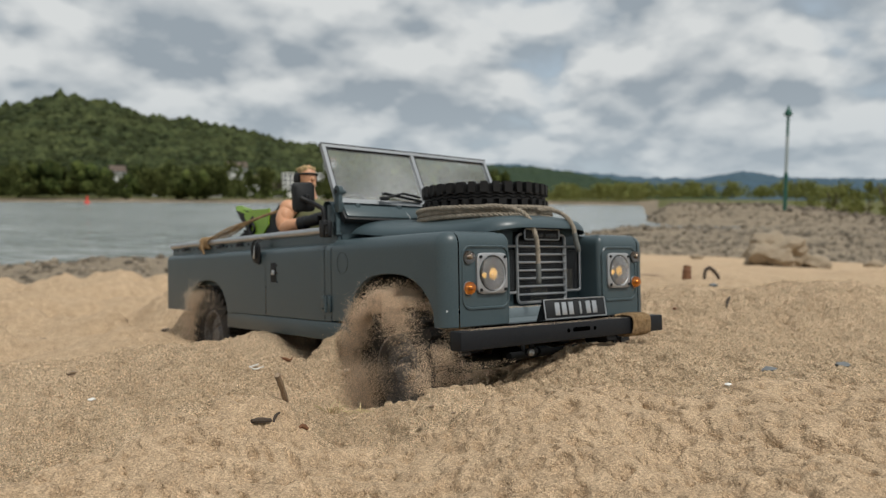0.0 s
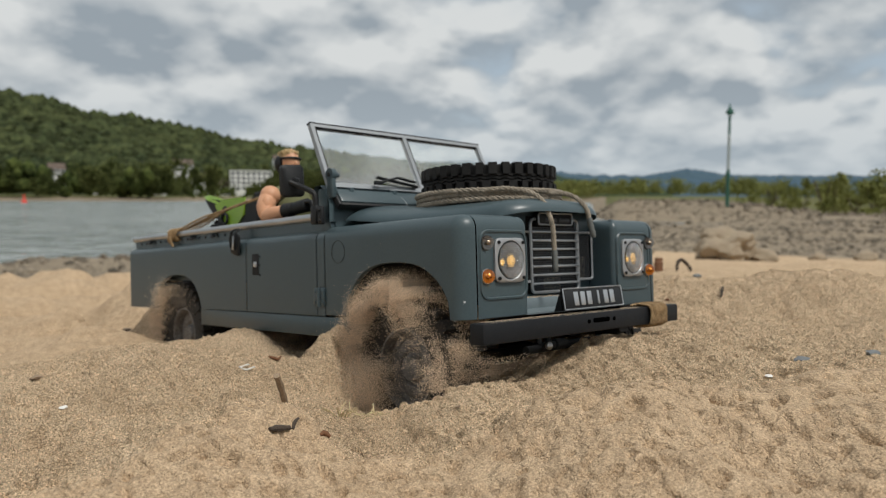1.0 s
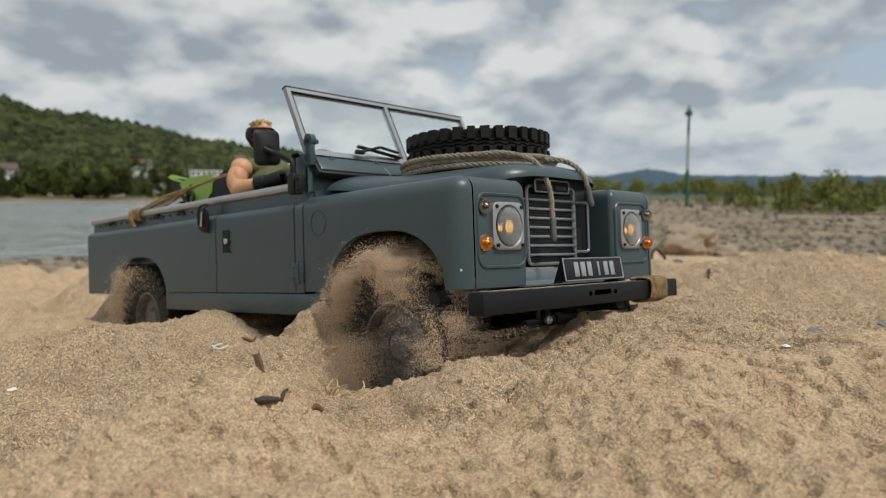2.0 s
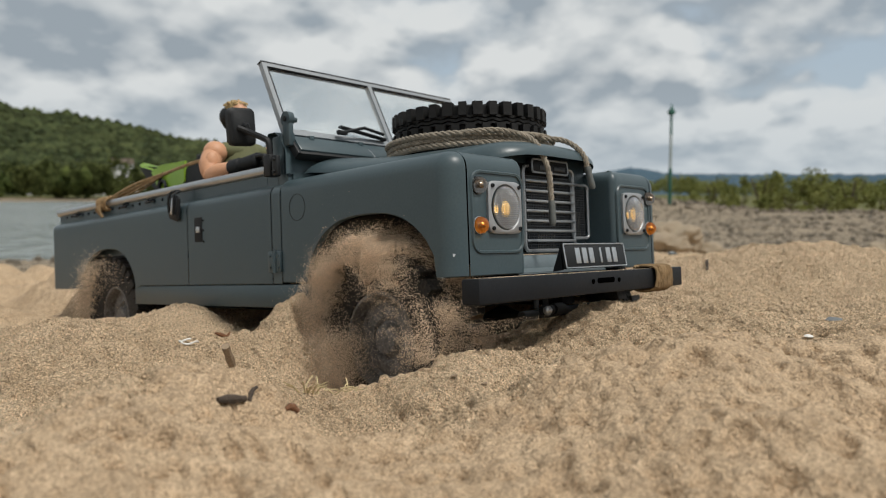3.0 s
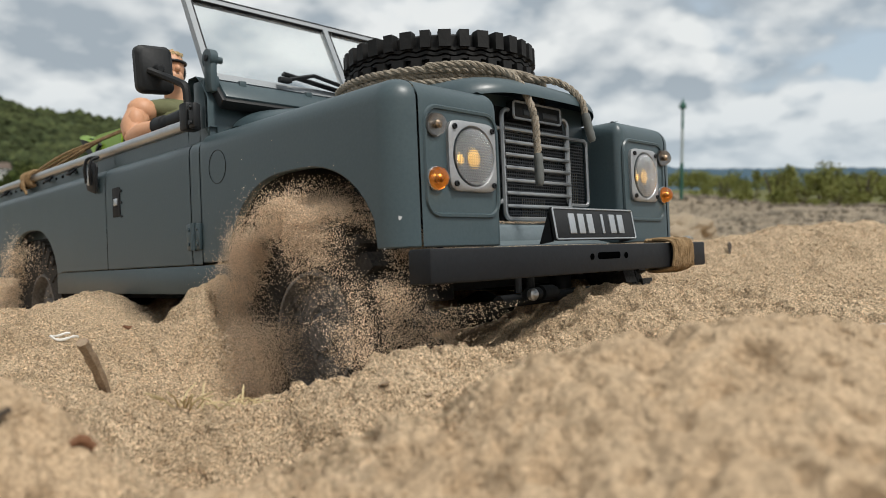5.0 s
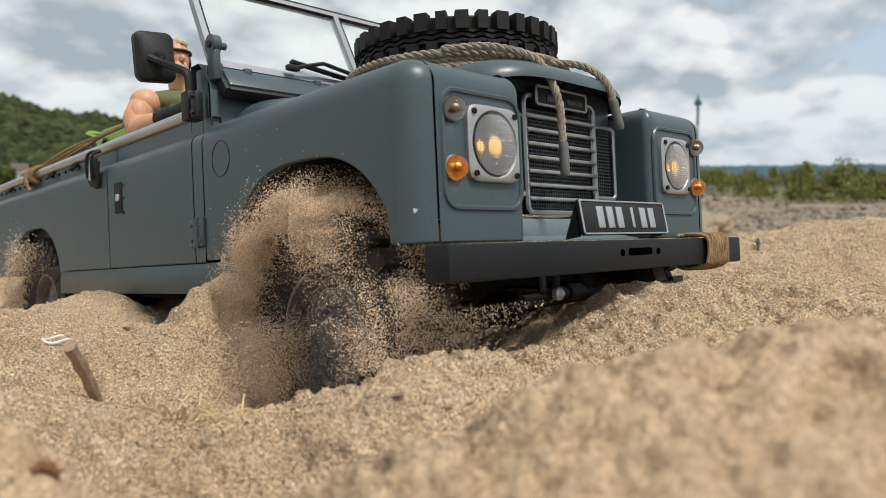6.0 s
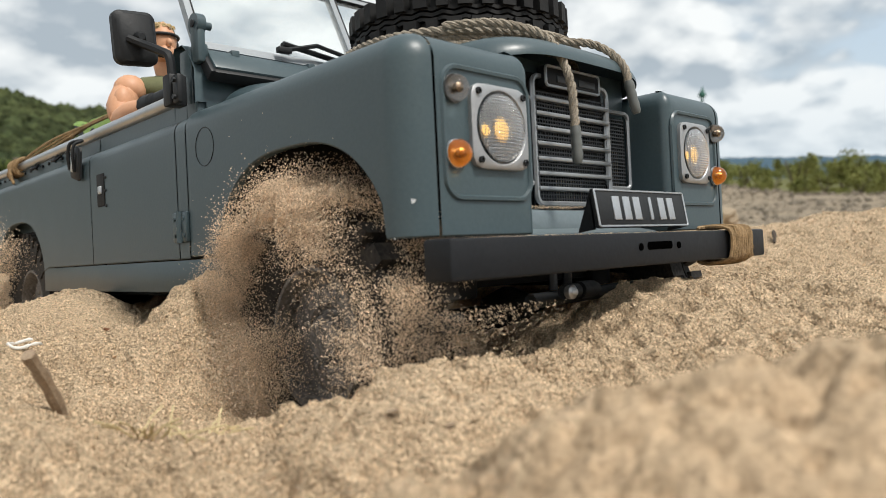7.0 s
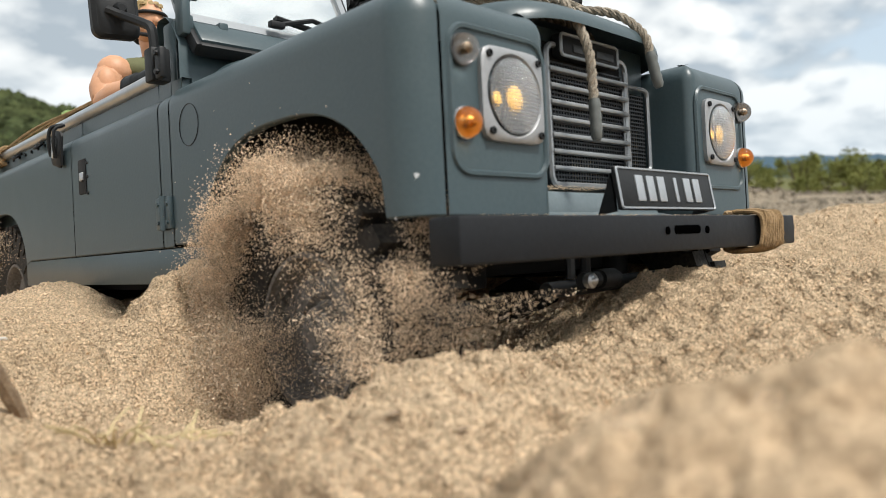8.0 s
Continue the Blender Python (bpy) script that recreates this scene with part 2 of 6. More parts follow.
def trough(x, y):
    """How deep the hollows behind the crests are."""
    out = np.zeros_like(x)
    for line, deep in CRESTS:
        best = np.full_like(x, 9.0)
        side = np.zeros_like(x)
        for (ax, ay), (bx, by) in zip(line, line[1:]):
            ux, uy = bx - ax, by - ay
            k = np.clip(((x - ax) * ux + (y - ay) * uy) / (ux * ux + uy * uy), 0, 1)
            d = np.hypot(x - ax - k * ux, y - ay - k * uy)
            s = (ux * (y - ay) - uy * (x - ax)) / math.hypot(ux, uy)
            closer = d < best
            best, side = np.where(closer, d, best), np.where(closer, s, side)
        out = out + deep * np.exp(-((best - 0.030) / 0.017) ** 2) * smooth(side, 0.002, 0.018) - 0.08 * deep * np.exp(-(best / 0.016) ** 2)
    return out


def brow(turn):
    """How far from CENTRE the ridges' crests lie, by direction: fine sand darkened for their faces' shade this side,
    crumbs beyond.
    """
    return np.interp(turn, [-11.0, 8.6, 17.5, 24.4, 29.6, 33.4, 41.9, 49.2, 61.6, 71.3, 77.3], [0.209, 0.235, 0.259, 0.271, 0.267, 0.245, 0.262, 0.271, 0.290, 0.338, 0.42])


def rim_of_crumbs(turn):
    """Beyond this distance the beach is smooth and trodden again, in the same darker sand."""
    return np.interp(turn, [-10, 10, 20, 30, 50, 90], [0.50, 0.50, 0.58, 0.72, 0.84, 0.80])


def ground_height(x, y):
    dx, dy = x - CENTRE[0], y - CENTRE[1]
    r = np.hypot(dx, dy) + 1e-6
    turn = np.degrees(np.arctan2(dx, dy))
    k = np.exp(-((r / 0.95) ** 4))
    near = 0.0412 + 0.0039 * x - 0.0509 * y
    for mx, my, s, h in MOUNDS:
        near = near + h * np.exp(-((x - mx) ** 2 + (y - my) ** 2) / (2 * s * s))
    near = near - trough(x, y)
    lr = np.log(r)
    left = np.interp(lr, np.log([0.5, 0.9, 2, 25, 45, 330, 345, 420, 5000]), [0.03, 0.01, -0.08, -1.86, -2.8, -2.8, -1.2, 0.5, 6])
    right = np.interp(lr, np.log([0.5, 0.9, 3, 10, 25, 48, 54, 60, 66, 76, 110, 5000]), [0.04, 0.03, -0.115, -0.45, -0.85, -1.5, -2.1, -2.1, -1.6, -0.15, -0.5, 4])
    land = np.interp(lr, np.log([0.5, 0.9, 3, 10, 25, 60, 90, 300, 5000]), [0.04, 0.03, -0.115, -0.45, -0.80, -1.2, -1.45, -1.3, 4])
    out = smooth(r, 46, 60)
    w = smooth(turn, 44 + 8.5 * out, 54 + 2.5 * out)
    far = left * (1 - w) + right * w
    far = far * (1 - smooth(turn, 62, 72)) + land * smooth(turn, 62, 72)
    behind = smooth(np.abs(turn - 40), 75, 110)
    far = far * (1 - behind) + (0.03 + 0.01 * r) * behind
    z = near * k + far * (1 - k)
    lump = np.exp(-((r / 3.0) ** 2))
    z = z + lump * (1 - smooth(np.abs(turn - 43.5), 44, 49)) * (0.0050 * relief(x, y, 0.085, 3) + 0.0034 * relief(x, y, 0.034, 5)) * smooth(r, 0.05, 0.2)
    front = 1 - smooth(np.abs(turn - 43.5), 44, 49)
    # loose crumbs and pits on the open sand, smoother on the two ridges close in front
    inside = 1 - smooth(r - brow(turn) + 0.012 * relief(x, y, 0.03, 14), -0.008, 0.012)
    calm = 1 - 0.75 * np.exp(-((x + 0.095) ** 2 + (y - 0.165) ** 2) / 0.0018)
    crust = calm * front * np.exp(-((r / 1.3) ** 2)) * (1 - 0.80 * inside) * (1 - 0.85 * smooth(r - rim_of_crumbs(turn) + 0.05 * relief(x, y, 0.08, 27), -0.05, 0.05))
    z = z + crust * (0.0022 * np.abs(relief(x, y, 0.016, 7)) + 0.0020 * np.abs(relief(x + 3, y, 0.0066, 9)) + 0.0013 * relief(x, y, 0.0040, 10) + 0.0010 * relief(x, y, 0.0021, 19))
    z = z - crust * (0.0036 * smooth(relief(x, y + 5, 0.0085, 12), 0.30, 0.75) + 0.0027 * smooth(relief(x + 1, y, 0.0036, 18), 0.10, 0.55))
    z = z + front * inside * (0.0018 * relief(x, y, 0.018, 20) + 0.0011 * relief(x, y, 0.0075, 22) - 0.0028 * smooth(relief(x, y, 0.0055, 25), 0.25, 0.65) - 0.0019 * smooth(relief(x, y, 0.0033, 26), 0.25, 0.65))
    z = z + front * (0.024 - 0.016 * smooth(turn, 40, 54)) * smooth(r, 0.42, 0.8) * np.exp(-((r / 5) ** 2)) * (np.abs(relief(x, y, 0.15, 15)) * 2.4 - 0.9 + 0.8 * relief(x, y, 0.06, 16) + 0.45 * np.abs(relief(x, y, 0.028, 29)))
    # low mound that carries the driftwood
    z = z + 0.024 * np.exp(-((x - 0.76) ** 2 + (y - 0.385) ** 2) / 0.022)
    z = z + (1 - lump) * np.clip(r / 60, 0, 0.6) * (0.10 * relief(x, y, 0.9, 11) + 0.25 * relief(x, y, 3.1, 13)) * (1 - k)
    z = z + (1 - k) * 0.02 * relief(x, y, 0.33, 17) * np.exp(-((r / 9) ** 2))
    return z


def height_at(x, y):
    return float(ground_height(np.array([x]), np.array([y]))[0])


def sheet_mesh(name, rings, turns, height_of, closed):
    """A sheet round CENTRE, made of rings and spokes."""
    rr, tt = np.meshgrid(rings, turns, indexing="ij")
    x, y = CENTRE[0] + rr * np.sin(tt), CENTRE[1] + rr * np.cos(tt)
    co = np.stack([x, y, height_of(x, y)], -1).reshape(-1, 3)
    nr, nt = rr.shape
    i = np.arange(nr - 1)[:, None] * nt
    j = np.arange(nt if closed else nt - 1)[None, :]
    j2 = (j + 1) % nt
    quads = np.stack([i + j, i + nt + j, i + nt + j2, i + j2], -1).reshape(-1, 4)[:, ::-1]
    return mesh_of(name, co, quads), rr, tt


def mesh_of(name, co, quads, smooth_shade=True):
    me = bpy.data.meshes.new(name)
    n = quads.shape[1]
    me.vertices.add(len(co))
    me.vertices.foreach_set("co", np.ascontiguousarray(co, dtype=np.float32).ravel())
    me.loops.add(quads.size)
    me.loops.foreach_set("vertex_index", np.ascontiguousarray(quads, dtype=np.int32).ravel())
    me.polygons.add(len(quads))
    me.polygons.foreach_set("loop_start", np.arange(0, quads.size, n, dtype=np.int32))
    me.polygons.foreach_set("use_smooth", np.full(len(quads), smooth_shade))
    me.update(calc_edges=True)
    me.validate()
    return me


rings = np.concatenate([[0.002, 0.02], np.geomspace(0.05, 0.15, 60), np.geomspace(0.152, 0.8, 600), np.geomspace(0.803, 8, 200), np.geomspace(8.2, 4500, 90)])
turns = np.radians(np.concatenate([np.linspace(-3, 90, 600), np.linspace(93, 354, 40)]))
ground_mesh, ring_of, turn_of = sheet_mesh("ground", rings, turns, ground_height, True)
for m in (SAND, GRAVEL, MEADOW, DARKER_SAND):
    ground_mesh.materials.append(m)
rq, tq = ring_of[:-1, :].ravel(), (np.degrees(turn_of[:-1, :].ravel()) + 180) % 360 - 180
edge = 2.3 + 4.5 * smooth(tq, 30, 55)
xq, yq = CENTRE[0] + rq * np.sin(np.radians(tq)), CENTRE[1] + rq * np.cos(np.radians(tq))
kind = np.where(rq > edge * (1 + 0.18 * relief(xq, yq, 0.8, 21)), 1, 0)
kind = np.where((rq > 95) & (tq > 55) | (rq > 352), 2, kind)
kind = np.where((kind == 0) & (rq > rim_of_crumbs(tq) - 0.05 * relief(xq, yq, 0.08, 27) + 0.02 * relief(xq, yq, 0.012, 28)), 3, kind)
# near side of the crests: the sand with shade in its colour
kind = np.where((tq > -12) & (tq < 88) & (rq < brow(tq) + 0.006 * relief(xq, yq, 0.012, 23) + 0.004 * relief(xq, yq, 0.004, 24)), 3, kind)
ground_mesh.polygons.foreach_set("material_index", kind.astype(np.int32))
tagged(new("ground", ground_mesh), "beige beach sand in soft mounds, running out to a stony shore", "ground", kind="structure")

WATER_MAT = material("river_water", (0.14, 0.165, 0.155), (0.29, 0.31, 0.295), 0.18, grain=0.05, amount=1.0, fine=0.5, bump=1.0, size=0.9, rvar=0.08)
wr = np.geomspace(8, 900, 60)
water_mesh, _, _ = sheet_mesh("water", wr, np.radians(np.linspace(-40, 95, 120)), lambda x, y: np.full_like(x, WATER), False)
water_mesh.materials.append(WATER_MAT)
tagged(new("water", water_mesh), "wide grey river with small ripples", "river", kind="structure")


# ---- hills ----
TOPS = {}


def hill(name, label, mat, base_r, top_r, base_z, pairs, seed, rough):
    """A wooded ridge; pairs: turn in degrees and the height of its crest above the eye, in degrees."""
    t0, t1 = pairs[0][0], pairs[-1][0]
    tt = np.radians(np.linspace(t0, t1, 420))
    rr = np.linspace(0, 1, 40)
    u, t = np.meshgrid(rr, tt, indexing="ij")
    crest = np.tan(np.radians(np.interp(np.degrees(t), [p[0] for p in pairs], [p[1] for p in pairs]))) * top_r
    r = base_r + (top_r - base_r) * np.minimum(u / 0.8, 1) + (u > 0.8) * (u - 0.8) * top_r
    x, y = CENTRE[0] + r * np.sin(t), CENTRE[1] + r * np.cos(t)
    k = np.where(u < 0.8, (u / 0.8) ** 1.25, 1 - (u - 0.8) * 3)
    z = base_z + (crest - base_z) * k
    z = z + rough * (relief(x, y, rough * 5, seed) + 0.6 * relief(x, y, rough * 2.2, seed + 1)) * np.minimum(u * 6, 1) + rough * 2.2 * relief(x, y, rough * 30, seed + 2) * u * (1 - np.minimum(u / 0.8, 1)) * 3
    nr, nt = u.shape
    i = np.arange(nr - 1)[:, None] * nt
    j = np.arange(nt - 1)[None, :]
    quads = np.stack([i + j, i + j + 1, i + nt + j + 1, i + nt + j], -1).reshape(-1, 4)[:, ::-1]
    me = mesh_of(name, np.stack([x, y, z], -1).reshape(-1, 3), quads)
    me.materials.append(mat)
    TOPS[name] = np.stack([x, y, z], -1)
    return tagged(new(name, me), label, "hill", kind="structure")


hill("hill_far", "distant mountain ridge on the horizon, blue haze in its colour", FAR_HILL_HAZE, 2600, 3800, -5,
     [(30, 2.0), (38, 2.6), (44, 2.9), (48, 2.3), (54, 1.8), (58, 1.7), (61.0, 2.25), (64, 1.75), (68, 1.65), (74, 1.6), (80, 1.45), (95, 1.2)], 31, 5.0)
hill("hill_wooded", "dark green wooded hill behind the far bank", MID_HILL, 900, 2000, -3,
     [(28, 3.6), (33, 3.7), (36, 3.4), (39, 3.0), (42, 2.75), (46, 2.55), (50, 1.9), (54, 1.2), (60, 0.5)], 37, 5.0)
hill("hill_steep", "steep green wooded hill above the river town", FOREST, 480, 1300, 0,
     [(-20, 4.8), (-8, 5.4), (-2, 5.6), (4, 5.75), (7.0, 5.8), (8.6, 6.3), (9.6, 6.75), (11.4, 7.05), (14, 6.6), (15.6, 6.0), (17, 5.75), (20, 5.6), (23, 5.0), (26.5, 4.2), (30, 3.8), (34, 3.4), (38, 2.4), (42, 0.8)], 41, 0.35)

# ---- mesh helpers; the truck is drawn in metres of the full-size car and made a tenth of that ----
TENTH = Matrix.Scale(0.1, 4)


def part(name, bm, mat, parent, label="", tenth=True, smooth_shade=True):
    """Links a bmesh as one mesh object under a thing or a part."""
    if tenth:
        bm.transform(TENTH)
    bmesh.ops.recalc_face_normals(bm, faces=bm.faces)
    me = bpy.data.meshes.new(name)
    bm.to_mesh(me)
    bm.free()
    for m in mat if isinstance(mat, (list, tuple)) else [mat]:
        me.materials.append(m)
    if smooth_shade:
        me.shade_smooth()
        me.set_sharp_from_angle(angle=radians(38))
    ob = new(name, me)
    ob.parent = parent
    if label:
        tagged(ob, label)
    return ob


def thing(name, label, category, group="", m=Matrix()):
    ob = new(name)
    ob.empty_display_size = 0.02
    ob.matrix_world = m
    return tagged(ob, label, category, group)


def box(bm, lo, hi, bevel=0.0, m=None):
    made = bmesh.ops.create_cube(bm, size=1)["verts"]
    for v in made:
        v.co = Vector([lo[i] + (v.co[i] + 0.5) * (hi[i] - lo[i]) for i in range(3)])
    if bevel:
        edges = list({e for v in made for e in v.link_edges})
        out = bmesh.ops.bevel(bm, geom=edges, offset=bevel, segments=2, affect="EDGES", profile=0.5)
        made = list({v for f in out["faces"] for v in f.verts} | {v for v in made if v.is_valid})
    if m is not None:
        for v in made:
            v.co = m @ v.co
    return made


def boxes(*items, bevel=0.0):
    bm = bmesh.new()
    for lo, hi in items:
        box(bm, lo, hi, bevel)
    return bm


def lathe(bm, profile, turns=32, m=None, closed=False, caps=(True, True)):
    """Turns a profile of (radius, height) about z."""
    rows = []
    for r, h in profile:
        ring = []
        for i in range(turns):
            a = 2 * math.pi * i / turns
            p = Vector((r * math.cos(a), r * math.sin(a), h))
            ring.append(bm.verts.new(m @ p if m is not None else p))
        rows.append(ring)
    pairs = list(zip(rows, rows[1:])) + ([(rows[-1], rows[0])] if closed else [])
    for a, b in pairs:
        for i in range(turns):
            j = (i + 1) % turns
            bm.faces.new((a[i], a[j], b[j], b[i]))
    if not closed:
        for ring, want in zip((rows[0], rows[-1]), caps):
            if want:
                bm.faces.new(ring)
    return bm


def sweep(bm, path, profile_at, close=False):
    """Carries an upright profile along a plan path. profile_at(i, x, y) gives rows of (inset, z); inset goes to the left of the way."""
    n = len(path)
    rows = []
    for i, (x, y) in enumerate(path):
        a, b = path[max(i - 1, 0)], path[min(i + 1, n - 1)]
        d = Vector((b[0] - a[0], b[1] - a[1])).normalized()
        rows.append([bm.verts.new((x - d.y * s, y + d.x * s, z)) for s, z in profile_at(i, x, y)])
    for a, b in zip(rows, rows[1:]):
        for i in range(len(a) - 1):
            bm.faces.new((a[i], b[i], b[i + 1], a[i + 1]))
    return rows


def tube(bm, points, radius, sides=8, ends=True):
    """A round bar through the points; radius may be one number or one a point."""
    pts = [Vector(p) for p in points]
    rows = []
    side = None
    for i, p in enumerate(pts):
        d = (pts[min(i + 1, len(pts) - 1)] - pts[max(i - 1, 0)]).normalized()
        if side is None:
            side = d.orthogonal().normalized()
        side = (side - d * side.dot(d)).normalized()
        up = d.cross(side)
        r = radius[i] if isinstance(radius, (list, tuple)) else radius
        rows.append([bm.verts.new(p + r * (math.cos(2 * math.pi * k / sides) * side + math.sin(2 * math.pi * k / sides) * up)) for k in range(sides)])
    for a, b in zip(rows, rows[1:]):
        for k in range(sides):
            bm.faces.new((a[k], a[(k + 1) % sides], b[(k + 1) % sides], b[k]))
    if ends:
        bm.faces.new(rows[0])
        bm.faces.new(rows[-1])
    return bm


def curve_through(points, steps=8):
    """A smooth line through the points."""
    p = [Vector(q) for q in points]
    p = [2 * p[0] - p[1]] + p + [2 * p[-1] - p[-2]]
    out = []
    for i in range(1, len(p) - 2):
        for k in range(steps):
            t = k / steps
            out.append(0.5 * (2 * p[i] + (p[i + 1] - p[i - 1]) * t + (2 * p[i - 1] - 5 * p[i] + 4 * p[i + 1] - p[i + 2]) * t * t
                              + (3 * p[i] - p[i - 1] - 3 * p[i + 1] + p[i + 2]) * t ** 3))
    out.append(p[-2])
    return out


def laid_rope(bm, points, radius, strands=3, pitch=6.0, steps=8):
    """A twisted rope: strands wound round each other along the points."""
    line = curve_through(points, steps)
    even = [line[0]]
    step = radius * 0.62
    for p in line[1:]:
        while (p - even[-1]).length > step:
            even.append(even[-1] + (p - even[-1]).normalized() * step)
    run = 0.0
    side = None
    tracks = [[] for _ in range(strands)]
    for i, p in enumerate(even):
        d = (even[min(i + 1, len(even) - 1)] - even[max(i - 1, 0)]).normalized()
        if side is None:
            side = d.orthogonal().normalized()
        side = (side - d * side.dot(d)).normalized()
        up = d.cross(side)
        for s in range(strands):
            a = run / (radius * pitch) * 2 * math.pi + 2 * math.pi * s / strands
            tracks[s].append(p + radius * 0.52 * (math.cos(a) * side + math.sin(a) * up))
        run += step
    for t in tracks:
        tube(bm, t, radius * 0.56, 6)
    return bm


def rounded(x0, z0, x1, z1, r, n=5):
    """The outline of a rounded rectangle."""
    out = []
    for cx, cz, a0 in ((x1 - r, z1 - r, 0), (x0 + r, z1 - r, 90), (x0 + r, z0 + r, 180), (x1 - r, z0 + r, 270)):
        for k in range(n + 1):
            a = radians(a0 + 90 * k / n)
            out.append((cx + r * math.cos(a), cz + r * math.sin(a)))
    return out


def plate(bm, outline, y0, y1, bevel=0.004):
    """A flat plate with that outline in x and z, from y0 (back) to y1 (front)."""
    cx = sum(p[0] for p in outline) / len(outline)
    cz = sum(p[1] for p in outline) / len(outline)

    def ring(y, s):
        return [bm.verts.new((x - math.copysign(min(s, abs(x - cx)), x - cx), y, z - math.copysign(min(s, abs(z - cz)), z - cz))) for x, z in outline]
    a, b, c = ring(y0, 0), ring(y1 + (bevel if y0 > y1 else -bevel), 0), ring(y1, bevel)
    for p, q in ((a, b), (b, c)):
        for i in range(len(p)):
            j = (i + 1) % len(p)
            bm.faces.new((p[i], p[j], q[j], q[i]))
    bm.faces.new(a)
    bm.faces.new(c)
    return bm


def mirrored(bm):
    """Turns the shape over to the other side of the car."""
    bm.transform(Matrix.Translation((2 * MID, 0, 0)) @ Matrix.Diagonal((-1, 1, 1, 1)))
    bmesh.ops.reverse_faces(bm, faces=bm.faces)
    return bm


# ---- the model truck: x across, y to the rear, z up from the bumper's lower edge ----
MID, SIDE, NOSE = 0.036, -0.80, -0.07
POSE = Matrix.Translation((0, 0, 0.06)) @ pose(0, 0, 0, -5.146, 2.407, -0.079)
truck = thing("model_truck", "blue-grey scale model off-road pickup dug into the sand", "model truck", m=POSE)


def arch(y, middle, half, top, foot):
    u = abs(y - middle) / half
    return foot if u >= 1 else foot + (top - foot) * (1 - u ** 2.7) ** 0.62


FRONT_ARCH = (0.445, 0.435, 0.385, 0.095)
REAR_ARCH = (3.23, 0.455, 0.345, 0.07)


def shoulder(z0, wall_in=0.028, top=0.60, r=0.055, cap=0.30):
    """The side's profile: up the face, over the rounded shoulder and inwards."""
    rows = [(wall_in, z0), (0.004, z0), (0.0, z0 + 0.004)]
    rows += [(0.0, z0 + (top - r - z0) * k / 8) for k in range(1, 9)]
    rows += [(r - r * math.cos(radians(a)), top - r + r * math.sin(radians(a))) for a in (15, 30, 45, 60, 75, 90)]
    return rows + [(cap, top + 0.001)]


def front_wing_side():
    bm = bmesh.new()
    ys = sorted(set([1.08, 1.0, 0.93] + [0.445 + 0.4355 * math.cos(math.pi * k / 44) for k in range(45)]), reverse=True)
    path = [(SIDE, y) for y in ys if y > 0.02] + [(SIDE + 0.085 - 0.085 * math.cos(radians(a)), NOSE + 0.085 - 0.085 * math.sin(radians(a))) for a in range(0, 91, 6)]
    sweep(bm, path, lambda i, x, y: shoulder(max(arch(y, *FRONT_ARCH), 0.085) if y > 0.03 else 0.105, top=0.607, r=0.072, cap=0.10))
    return bm


def front_wing_face():
    bm = bmesh.new()
    path = [(SIDE + 0.0935 + 0.3335 * k / 8, NOSE) for k in range(9)]
    cx, cy = path[-1][0], NOSE + 0.035
    path += [(cx + 0.035 * math.sin(radians(a)), cy - 0.035 * math.cos(radians(a))) for a in range(15, 91, 15)]
    path += [(cx + 0.035, cy + d) for d in (0.1, 0.3, 0.6, 1.1)]
    sweep(bm, path, lambda i, x, y: shoulder(0.105, top=0.607, r=0.070 if i < 8 else 0.062, cap=0.074 if i < 8 else 0.064))
    return bm


def lamp_recess():
    bm = bmesh.new()
    line = [(x, NOSE, z) for x, z in rounded(-0.685, 0.20, -0.362, 0.525, 0.05)]
    tube(bm, line + line[:1], 0.008, 6, False)
    return bm


for flip in (False, True):
    turn_over = mirrored if flip else (lambda b: b)
    wing = part("front_wing", turn_over(front_wing_side()), PAINT, truck)
    part("wing_top", turn_over(boxes(((SIDE + 0.09, NOSE + 0.09, 0.585), (-0.400, 1.08, 0.603)), bevel=0.003)), PAINT, wing)
    face = part("wing_face", turn_over(front_wing_face()), PAINT, wing)
    part("pressed_bead", turn_over(lamp_recess()), PAINT, wing)
# fuel flap ring and paint chips on the near wing
bm = bmesh.new()
ring = [(SIDE - 0.001, 0.945 + 0.064 * math.cos(a), 0.457 + 0.064 * math.sin(a)) for a in [2 * math.pi * k / 32 for k in range(33)]]
tube(bm, ring, 0.0012, 5, False)
part("round_flap", bm, DARK, truck, "thin dark ring of a round flap")

# near black, so that the colour itself gives the deep shade inside the body
INNER = material("shade_dark_interior", (0.004, 0.004, 0.0045), (0.008, 0.008, 0.008), 0.85, grain=50, fine=400, bump=0.2, size=0.0005)


def side_panel(y0, y1, upper):
    bm = bmesh.new()
    n = max(2, int((y1 - y0) / 0.1))
    path = [(SIDE, y1 - (y1 - y0) * k / n) for k in range(n + 1)]

    def rows(i, x, y):
        base = shoulder(0.088, top=0.585, r=0.05, cap=0.05)[:-1]
        return base + [(0.052, upper), (0.085, upper), (0.09, 0.12)]
    sweep(bm, path, rows)
    return bm


